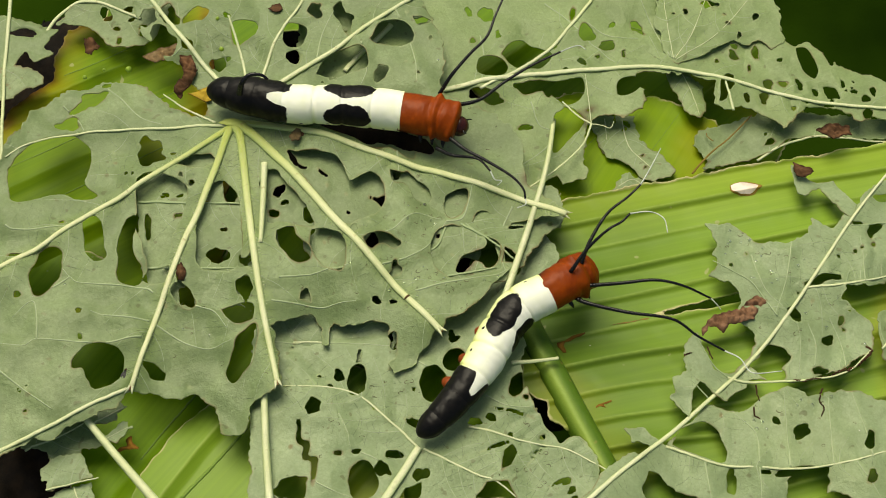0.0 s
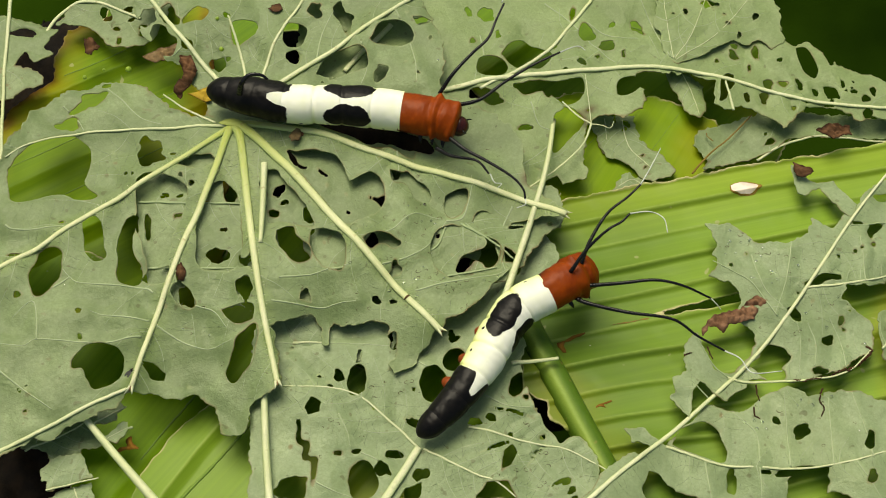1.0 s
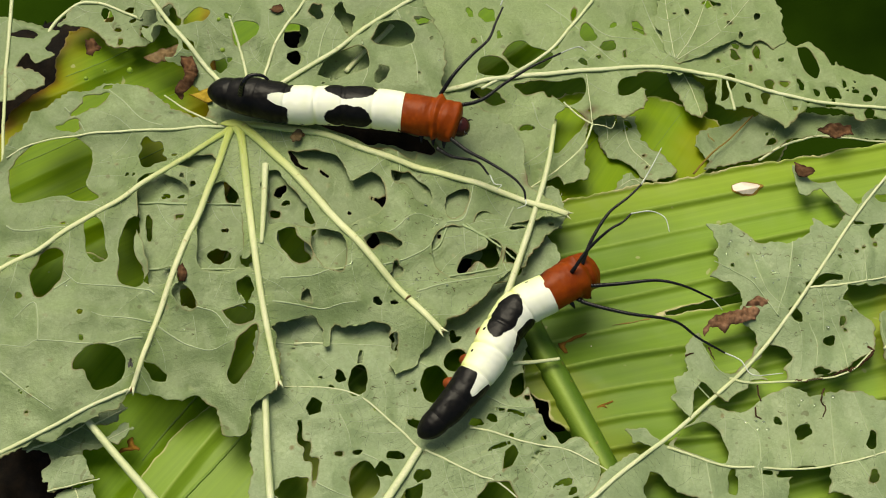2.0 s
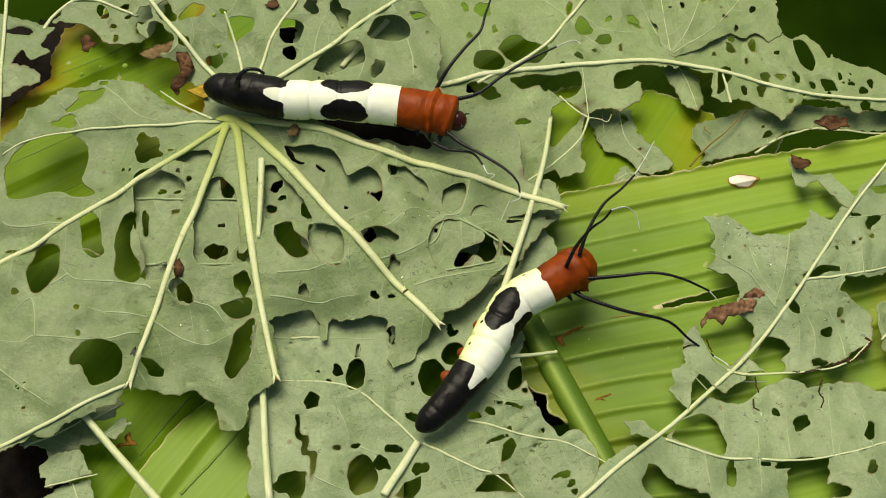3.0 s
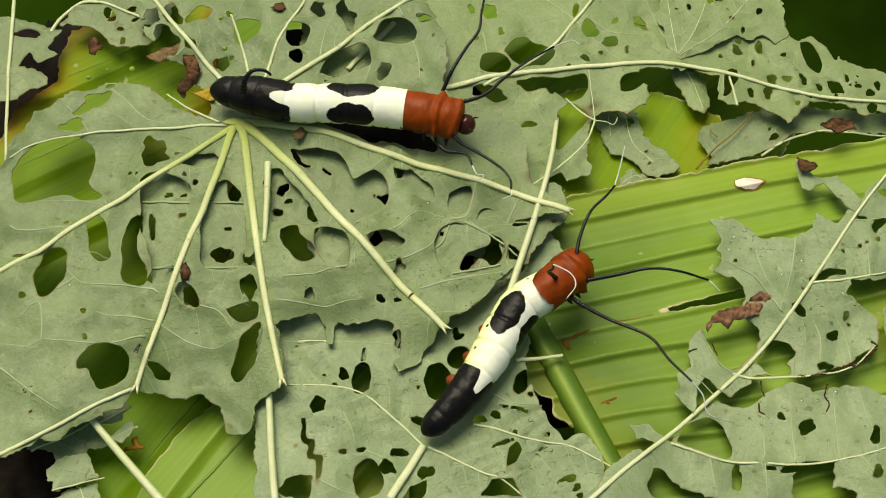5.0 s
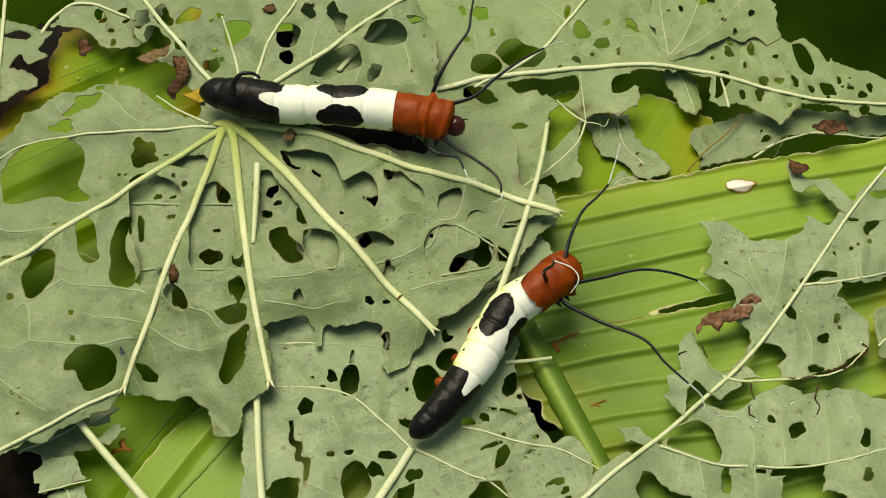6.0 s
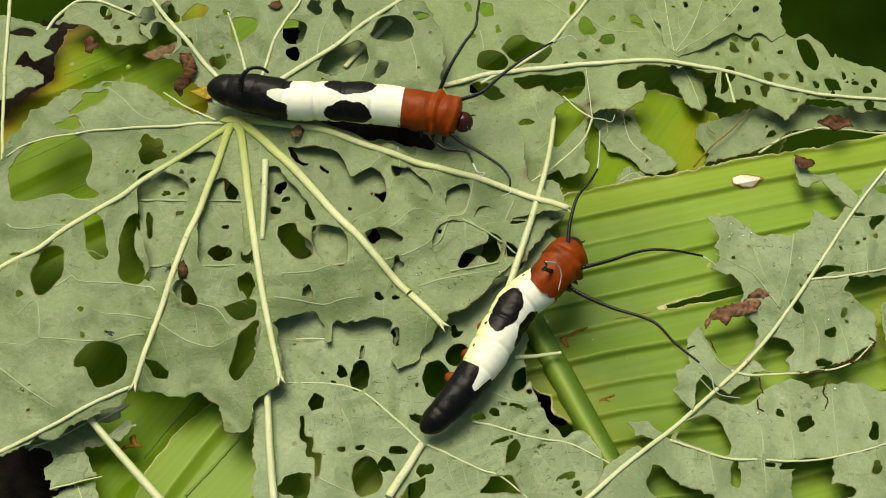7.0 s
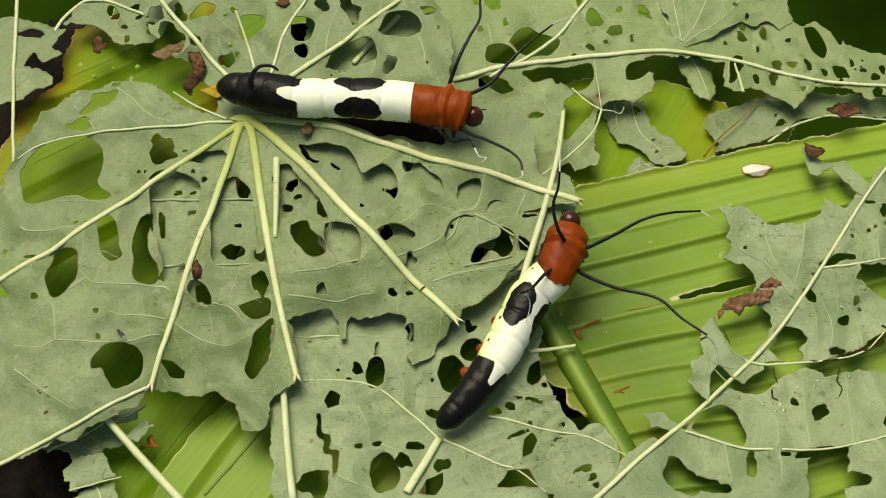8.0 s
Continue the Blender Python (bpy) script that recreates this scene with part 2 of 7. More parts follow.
def soil():
    n = Nodes("shaded_soil")
    v = n.coords()
    # greens kept near black: the shade down here is part of the colour
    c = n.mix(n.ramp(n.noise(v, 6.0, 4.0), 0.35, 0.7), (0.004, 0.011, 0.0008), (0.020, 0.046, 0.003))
    return n.done(c, 0.95, n.bump(n.noise(v, 60.0, 4.0), 0.3, 0.004), Specular_IOR_Level=0.0)


UNDER = leaf_underside("leaf_underside", (0.273, 0.358, 0.166), (0.180, 0.252, 0.098))
UNDER_PALE = leaf_underside("leaf_underside_pale", (0.333, 0.422, 0.226), (0.234, 0.318, 0.146))
UNDER_OLD = leaf_underside("leaf_underside_dull", (0.298, 0.390, 0.166), (0.212, 0.298, 0.106))
BANANA = banana_blade("banana_blade", (0.150, 0.26, 0.016), (0.205, 0.33, 0.027), gloss=0.22)
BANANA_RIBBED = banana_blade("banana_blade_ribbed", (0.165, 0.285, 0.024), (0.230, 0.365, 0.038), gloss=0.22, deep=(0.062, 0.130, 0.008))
# darkened copy of the banana green: shade deep in the bed put into the colour
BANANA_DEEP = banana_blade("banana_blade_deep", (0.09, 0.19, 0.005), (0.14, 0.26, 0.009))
BANANA_MID = banana_blade("banana_blade_mid", (0.13, 0.25, 0.006), (0.18, 0.315, 0.010))
BANANA_YELLOW = banana_blade("banana_blade_yellow", (0.15, 0.26, 0.005), (0.20, 0.31, 0.008), 0.56)
BANANA_OLD = banana_blade("banana_blade_yellowing", (0.105, 0.20, 0.004), (0.165, 0.27, 0.008), 0.60, 0.30)
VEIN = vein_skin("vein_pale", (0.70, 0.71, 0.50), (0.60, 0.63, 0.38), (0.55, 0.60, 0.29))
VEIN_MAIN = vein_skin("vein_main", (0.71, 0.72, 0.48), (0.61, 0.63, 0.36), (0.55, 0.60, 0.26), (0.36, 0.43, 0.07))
FINE_VEIN = vein_skin("side_vein_pale", (0.39, 0.465, 0.27), (0.31, 0.385, 0.20))
HAIR_VEIN = vein_skin("cross_vein_dull", (0.17, 0.225, 0.11), (0.13, 0.18, 0.08))
RIB = vein_skin("banana_rib", (0.085, 0.165, 0.010), (0.065, 0.135, 0.007))
KEEL = vein_skin("banana_rib_keel", (0.19, 0.29, 0.045), (0.15, 0.245, 0.03))
BROWN = dry_matter("dry_leaf_brown", (0.030, 0.014, 0.006), (0.19, 0.095, 0.045))
SCAB = dry_matter("miner_scar", (0.10, 0.07, 0.03), (0.20, 0.14, 0.07))
AMBER = dry_matter("amber_bud", (0.30, 0.19, 0.02), (0.50, 0.36, 0.05))
# near-black, stands in for shade inside the gaps of the bed
GAP_SHADE = dry_matter("painted_gap_shade", (0.004, 0.003, 0.002), (0.016, 0.010, 0.005))
TAN = dry_matter("dry_leaf_tan", (0.20, 0.12, 0.05), (0.42, 0.30, 0.16))
PINKISH = dry_matter("dry_leaf_pinkish", (0.08, 0.036, 0.015), (0.36, 0.20, 0.12))
RUSTY = dry_matter("scorched_orange", (0.14, 0.055, 0.006), (0.38, 0.20, 0.03))
STRAW = dry_matter("straw_brown", (0.26, 0.16, 0.03), (0.40, 0.34, 0.10))
HALO = dry_matter("scar_halo", (0.26, 0.15, 0.03), (0.36, 0.26, 0.05))
SCAR = plain_skin("bleached_scar", (0.74, 0.63, 0.53), 0.6, 0.4, 300.0)
CREAM = cream_skin()
RUST = rust_skin()
INK = plain_skin("tentacle_black", (0.006, 0.006, 0.007), 0.22)
THREAD = plain_skin("thread_white", (0.52, 0.57, 0.48), 0.5)
HEAD = plain_skin("head_capsule", (0.045, 0.009, 0.006), 0.16)
WING = plain_skin("fly_wing", (0.018, 0.018, 0.017), 0.6)
GALL = plain_skin("gall_green", (0.24, 0.36, 0.04), 0.35, 0.2)
DROP = clear_drop()
LEG = plain_skin("proleg_rust", (0.22, 0.042, 0.006), 0.45)


# ---- leaf blades ----
def inside_distance(x, y, outline):
    """Distance to the outline, positive inside."""
    best = np.full(x.shape, 1e9)
    odd = np.zeros(x.shape, bool)
    for (ax, ay), (bx, by) in zip(outline, outline[1:] + outline[:1]):
        ex, ey = bx - ax, by - ay
        t = np.clip(((x - ax) * ex + (y - ay) * ey) / (ex * ex + ey * ey + 1e-12), 0, 1)
        best = np.minimum(best, np.hypot(x - ax - t * ex, y - ay - t * ey))
        cross = (ay > y) != (by > y)
        odd ^= cross & (x < ax + (y - ay) / (by - ay + 1e-12) * ex)
    return np.where(odd, best, -best)


BLADES = {}   # for each leaf, where its blades are whole and how high they lie


def lie(parent, line, height):
    """How deep inside its leaf's blades each place of a line is, and the height of the blade there."""
    best, z = np.full(len(line), -1.0), height(line[:, 0], line[:, 1])
    for w in BLADES.get(parent.name, ()):
        f, zz = w(line[:, 0], line[:, 1])
        z = np.where((f > best) & (f > 0), zz, z)
        best = np.maximum(best, f)
    return best, z


def blade(outline, holes, height, origin, material, parent, cell=0.037, rag=0.07, pin=0, seed=0, name="blade",
          label="", thick=0.025, extra=None, curl=0.09, cuts=(), warp=0.45):
    """A thin leaf blade, cut to an outline with bitten holes, lying at height(x, y); all in centimetres."""
    o = np.array(outline)
    lo, hi = o.min(0) - 0.2, o.max(0) + 0.2
    gx, gy = np.arange(lo[0], hi[0], cell), np.arange(lo[1], hi[1], cell)
    x, y = np.meshgrid(gx, gy, indexing="ij")
    wx = x + vnoise(x, y, 0.5, seed) * 0.14 + vnoise(x, y, 0.17, seed + 1) * 0.05
    wy = y + vnoise(x, y, 0.5, seed + 2) * 0.14 + vnoise(x, y, 0.17, seed + 3) * 0.05
    f = inside_distance(x + (wx - x) * warp, y + (wy - y) * warp, outline)
    f += rag * vnoise(x, y, 0.38, seed + 4) + rag * 0.55 * vnoise(x, y, 0.15, seed + 5) + rag * 0.45 * vnoise(x, y, 0.08, seed + 6)
    jx, jy = x + (wx - x) * 0.4, y + (wy - y) * 0.4
    for cut in cuts:
        ring = spline(list(cut) + [cut[0]], 5 * len(cut))[:-1] if len(cut) > 5 else np.array(cut)
        cut = [tuple(p) for p in ring]
        c = np.array(cut)
        (a0, b0), (a1, b1) = c.min(0) - 0.6, c.max(0) + 0.6
        i0, i1 = np.searchsorted(gx, (a0, a1))
        j0, j1 = np.searchsorted(gy, (b0, b1))
        if i0 < i1 and j0 < j1:
            f[i0:i1, j0:j1] = np.minimum(f[i0:i1, j0:j1], -inside_distance(jx[i0:i1, j0:j1], jy[i0:i1, j0:j1], cut))
    r = np.random.default_rng(seed + 11)
    pins = []
    for k in range(pin):
        cx, cy = r.uniform(lo, hi)
        s = r.choice((0.035, 0.05, 0.07, 0.11), p=(0.35, 0.35, 0.2, 0.1))
        for j in range(r.integers(1, 4)):
            pins.append((cx + r.normal(0, 0.25), cy + r.normal(0, 0.25), s * r.uniform(0.7, 1.3), s * r.uniform(0.6, 1.0), r.uniform(0, 3)))
    for cx, cy, rx, ry, rot in list(holes) + pins:
        reach = rx + 0.8
        i0, i1 = np.searchsorted(gx, (cx - reach, cx + reach))
        j0, j1 = np.searchsorted(gy, (cy - reach, cy + reach))
        if i0 >= i1 or j0 >= j1:
            continue
        s = np.s_[i0:i1, j0:j1]
        small = min(1, ry / 0.2)
        px, py = x[s] + (wx[s] - x[s]) * small - cx, y[s] + (wy[s] - y[s]) * small - cy
        u, v = px * math.cos(rot) + py * math.sin(rot), -px * math.sin(rot) + py * math.cos(rot)
        a = np.arctan2(v / ry, u / rx)
        lump = 0.13 * np.sin(2 * a + cx * 9) + 0.10 * np.sin(3 * a + cy * 7) + 0.07 * np.sin(5 * a + cx * 13 + cy)
        d = (np.hypot(u / rx, v / ry) - 1 - lump) * math.sqrt(rx * ry)
        f[s] = np.minimum(f[s], d)
    good = f > 0
    keep = good[:-1, :-1] | good[1:, :-1] | good[:-1, 1:] | good[1:, 1:]
    gfx, gfy = np.gradient(f, cell)
    g2 = np.maximum(gfx ** 2 + gfy ** 2, 0.05)
    out = ~good
    move = np.where(out, -f / g2, 0)
    dx, dy = np.clip(move * gfx, -cell, cell), np.clip(move * gfy, -cell, cell)
    X, Y = x + dx, y + dy
    e = np.maximum(f, 0)
    Z = height(X, Y) + curl * np.exp(-e / 0.25) * vnoise(X, Y, 1.3, seed + 7) + 0.010 * vnoise(X, Y, 0.34, seed + 8)
    used = np.zeros(x.shape, bool)
    for a, b in ((0, 0), (1, 0), (0, 1), (1, 1)):
        used[a:used.shape[0] - 1 + a, b:used.shape[1] - 1 + b] |= keep
    index = np.full(x.shape, -1)
    index[used] = np.arange(used.sum())
    ii, jj = np.nonzero(keep)
    faces = np.stack([index[ii, jj], index[ii + 1, jj], index[ii + 1, jj + 1], index[ii, jj + 1]], 1)
    verts = (np.stack([X[used], Y[used], Z[used]], 1) - origin) * CM
    values = {"edge": e[used]}
    if extra:
        values["ridge"] = extra(X[used], Y[used])
    ob = link_mesh(name, verts, faces.tolist(), material, parent, label, values=values)
    sol = ob.modifiers.new("thickness", "SOLIDIFY")
    sol.thickness, sol.offset = thick * CM, -1

    def whole(px, py):
        i = np.clip(((np.asarray(px) - gx[0]) / cell).round().astype(int), 0, len(gx) - 1)
        j = np.clip(((np.asarray(py) - gy[0]) / cell).round().astype(int), 0, len(gy) - 1)
        return f[i, j], Z[i, j]
    BLADES.setdefault(parent.name, []).append(whole)
    return ob


def vein(points, r0, r1, height, origin, material, parent, name="vein", lift=0.5, wob=0.01, sides=8, label="", taper=0.0):
    line = spline(points, max(8, int(6 + 3 * len(points) ** 1.5)) + 10)
    s = np.linspace(0, 1, len(line))
    r = r0 + (r1 - r0) * s
    r = r * (1 - taper * np.clip(1 - s / 0.09, 0, 1))
    inside, z = lie(parent, line, height)
    soft = np.convolve(np.pad(z, 2, mode="edge"), np.ones(5) / 5, "valid")
    p = np.column_stack([line, soft + r * lift])
    p[:, :2] += np.random.default_rng(len(points)).normal(0, wob * 0.3, (len(p), 2))
    v, q = tube((p - origin) * CM, r * CM, sides)
    mid = np.append(np.repeat(p[:, 2], sides), (p[0, 2], p[-1, 2]))
    mid = (mid - origin[2]) * CM
    v[:, 2] = mid + (v[:, 2] - mid) * 0.62
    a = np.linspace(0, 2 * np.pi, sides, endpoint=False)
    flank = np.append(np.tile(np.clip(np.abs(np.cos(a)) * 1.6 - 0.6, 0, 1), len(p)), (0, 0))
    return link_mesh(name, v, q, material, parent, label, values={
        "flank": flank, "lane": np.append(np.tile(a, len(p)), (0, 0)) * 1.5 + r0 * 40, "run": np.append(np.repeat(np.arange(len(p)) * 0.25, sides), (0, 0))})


def ladder(lines, height, origin, parent, r=0.0045, step=0.3, reach=0.6, seed=0):
    """The finest cross veins that stand off the side veins, joined."""
    g = np.random.default_rng(seed + 5)
    fine = []
    for pts in lines:
        if len(pts) < 3 or np.linalg.norm(np.subtract(pts[-1], pts[0])) < 0.9:
            continue
        n = int(np.linalg.norm(np.subtract(pts[-1], pts[0])) / step)
        p = spline(pts, n + 2)
        for k in range(1, n):
            d = p[k + 1] - p[k - 1]
            d = d / np.linalg.norm(d)
            for sgn in (-1, 1):
                side = np.array((-d[1], d[0])) * sgn
                l = reach * g.uniform(0.5, 1.2)
                m = p[k] + side * l * 0.5 + d * g.normal(0.04, 0.05)
                fine.append([tuple(p[k]), tuple(m), tuple(m + side * l * 0.5 + d * g.normal(0.02, 0.08))])
    return side_veins(fine, height, origin, parent, r, name="fine_venation", label="hair-fine cross veins", sides=4, dense=7, material=HAIR_VEIN)


def side_veins(lines, height, origin, parent, r=0.03, seed=0, name="venation", label="fine pale side veins", sides=6, dense=0, material=None):
    """Thin branching veins, joined."""
    verts, faces = [], []
    base = 0
    for pts in lines:
        line = spline(pts, dense or 14 + 10 * len(pts))
        rr = np.linspace(r, r * 0.4, len(line))
        inside, z = lie(parent, line, height)
        z = z - rr * 0.25
        ok = inside > 0.01
        k = 0
        while k < len(line):
            e = k
            while e < len(line) and ok[e]:
                e += 1
            if e - k >= 4:
                v, q = tube((np.column_stack([line, z])[k:e] - origin) * CM, rr[k:e] * CM, sides)
                verts.append(v)
                faces += [tuple(i + base for i in t) for t in q]
                base += len(v)
            k = e + 1
    if not verts:
        return None
    return link_mesh(name, np.vstack(verts), faces, material or FINE_VEIN, parent, label, kind="stuff")


def beside(x, y, lines, reach):
    """One on the lines, nought at their reach in centimetres."""
    near = np.full(np.shape(x), 9.0)
    for l in lines:
        for a, b in zip(spline(l, 14), spline(l, 14)[1:]):
            u = np.clip(((x - a[0]) * (b[0] - a[0]) + (y - a[1]) * (b[1] - a[1])) / ((b - a) @ (b - a)), 0, 1)
            near = np.minimum(near, np.hypot(x - a[0] - u * (b[0] - a[0]), y - a[1] - u * (b[1] - a[1])))
    return np.clip(1 - near / reach, 0, 1)


def scabs(spots, height, origin, parent, seed):
    """Small brown rings and arcs left by leaf miners, joined; spots are x, y, spread and number."""
    g = np.random.default_rng(seed)
    arcs = []
    for cx, cy, spread, count in spots:
        for k in range(count):
            x, y = cx + g.normal(0, spread), cy + g.normal(0, spread * 0.7)
            r, a0, turn = g.uniform(0.03, 0.075), g.uniform(0, 6.3), g.uniform(1.6, 5.2)
            arcs.append([(x + r * math.cos(a0 + t * turn), y + r * 0.7 * math.sin(a0 + t * turn)) for t in (0, 0.25, 0.5, 0.75, 1)])
    return side_veins(arcs, height, origin, parent, 0.010, name="miner_scars", label="tiny brown rings left by leaf miners", sides=4, dense=14, material=SCAB)


def branches(main, n, length, angle, seed, both=True, start=0.15, end=0.95):
    """Side veins that leave a main vein at an angle and bend forwards, forking once."""
    r = np.random.default_rng(seed)
    p = spline(main, 60)
    out = []
    for k in range(n):
        s = start + (end - start) * (k + r.uniform(-0.2, 0.2)) / max(1, n - 1)
        i = int(np.clip(s, 0.02, 0.96) * 58)
        d = p[i + 1] - p[i]
        a0 = math.atan2(d[1], d[0])
        for sign in ((1, -1) if both else (1,)):
            l = length * (1 - 0.35 * s) * r.uniform(0.7, 1.15)
            a = a0 + sign * radians(angle + r.uniform(-8, 8))
            a2 = a - sign * radians(18)
            m = p[i] + 0.45 * l * np.array((math.cos(a), math.sin(a)))
            e = m + 0.55 * l * np.array((math.cos(a2), math.sin(a2)))
            out.append([tuple(p[i]), tuple(m), tuple(e)])
    return out


def leaf(name, at, label, category="leaf"):
    ob = new(name)
    ob.empty_display_size = 0.02
    ob.location = Vector(at) * CM
    return tagged(ob, label, category)


def bed(base, seed, amp=0.15, slope=(0, 0), fold=0.05):
    """A gently uneven lie of a leaf at a base height, in centimetres."""
    def height(x, y):
        return (base + slope[0] * x + slope[1] * y + amp * vnoise(x, y, 3.2, seed) + fold * vnoise(x, y, 1.1, seed + 1) + fold * 0.8 * vnoise(x + 0.35 * y, y * 0.6, 0.62, seed + 2))
    return height


def droop(height, places):
    """A lie that sags round some places, given as x, y, reach and depth in centimetres."""
    def low(x, y):
        return height(x, y) - sum(d * np.exp(-((x - a) ** 2 + (y - b) ** 2) / w ** 2) for a, b, w, d in places)
    return low


def quilt(height, sets, step=0.07):
    """A lie whose blade sinks between its veins; sets hold lines, depth and width in centimetres."""
    every = np.array([p for lines, d, w in sets for l in lines for p in l])
    lo, hi = every.min(0) - 2, every.max(0) + 2
    size = ((hi - lo) / step).astype(int) + 1
    sink = np.zeros(size)
    for lines, depth, width in sets:
        near = np.full(size, 9.0)
        k = int(2.6 * width / step) + 1
        for l in lines:
            n = int(sum(math.dist(a, b) for a, b in zip(l, l[1:])) / step * 0.8) + 3
            for p in spline(l, n):
                i, j = ((p - lo) / step).astype(int)
                i0, i1, j0, j1 = max(i - k, 0), i + k + 1, max(j - k, 0), j + k + 1
                gx = lo[0] + np.arange(i0, min(i1, size[0])) * step - p[0]
                gy = lo[1] + np.arange(j0, min(j1, size[1])) * step - p[1]
                near[i0:i1, j0:j1] = np.minimum(near[i0:i1, j0:j1], np.hypot(gx[:, None], gy[None, :]))
        sink += 0.8 * depth * (1 - np.exp(-(near / width) ** 2))

    def low(x, y):
        u = np.clip((x - lo[0]) / step, 0, size[0] - 1.001)
        v = np.clip((y - lo[1]) / step, 0, size[1] - 1.001)
        i, j = u.astype(int), v.astype(int)
        a, b = u - i, v - j
        z = (sink[i, j] * (1 - a) + sink[i + 1, j] * a) * (1 - b) + (sink[i, j + 1] * (1 - a) + sink[i + 1, j + 1] * a) * b
        return height(x, y) - z + 0.05
    return low


# ---- ground ----
def ground():
    n = 90
    a = np.linspace(-1, 1, n)
    a = np.sign(a) * (np.abs(a) ** 4 * 400 + np.abs(a) * 0.6)
    x, y = np.meshgrid(a, a, indexing="ij")
    z = -0.16 + 0.03 * vnoise(x, y, 0.12, 3) * (np.hypot(x, y) < 3)
    v = np.stack([x.ravel(), y.ravel(), z.ravel()], 1)
    q = [(i * n + j, (i + 1) * n + j, (i + 1) * n + j + 1, i * n + j + 1) for i in range(n - 1) for j in range(n - 1)]
    tagged(link_mesh("ground", v, q, soil()), "dark green ground under the leaves, its shade put into the colour", "ground", kind="structure")


def shade_backings():
    """Near-black sheets added under the bed so its gaps look deep in shade."""
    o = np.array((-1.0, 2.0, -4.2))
    ob = leaf("shade_backing", o, "near-black sheets added under the bed for shade in its gaps", "leaf litter")
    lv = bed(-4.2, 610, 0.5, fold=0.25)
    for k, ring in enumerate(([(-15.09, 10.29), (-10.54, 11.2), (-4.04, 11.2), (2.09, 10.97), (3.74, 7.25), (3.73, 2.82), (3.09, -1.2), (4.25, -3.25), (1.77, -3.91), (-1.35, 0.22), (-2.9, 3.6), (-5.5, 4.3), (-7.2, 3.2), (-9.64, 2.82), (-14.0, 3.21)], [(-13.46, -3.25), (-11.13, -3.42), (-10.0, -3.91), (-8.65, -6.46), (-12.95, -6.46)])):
        blade(ring, [], lv, o, GAP_SHADE, ob, cell=0.14, rag=0.2, seed=611 + k, thick=0.06, curl=0.3, name="shade_sheet")


# ---- banana leaves ----
def pleats(base, origin, along, step, depth, seed, sag=0.0):
    """Height of a pleated blade whose side veins run along the angle given, and its ridge value."""
    c, s = math.cos(along), math.sin(along)

    def across(x, y):
        v = -(x - origin[0]) * s + (y - origin[1]) * c
        return v + 0.22 * vnoise(x, y, 4.0, seed)

    def height(x, y):
        w = across(x, y) / step
        u = w % 1
        crest = np.where(u < 0.16, (u / 0.16) ** 1.4, ((1 - u) / 0.84) ** 1.5)
        return base + depth * (1 + 0.5 * np.sin(np.floor(w) * 2.3)) * crest + 0.12 * vnoise(x, y, 5.0, seed + 2) + sag * np.abs(across(x, y))

    def ridge(x, y):
        w = (across(x, y) / step - 0.16) % 1
        return 1 - np.minimum(w, 1 - w) * step / 0.4
    return height, ridge


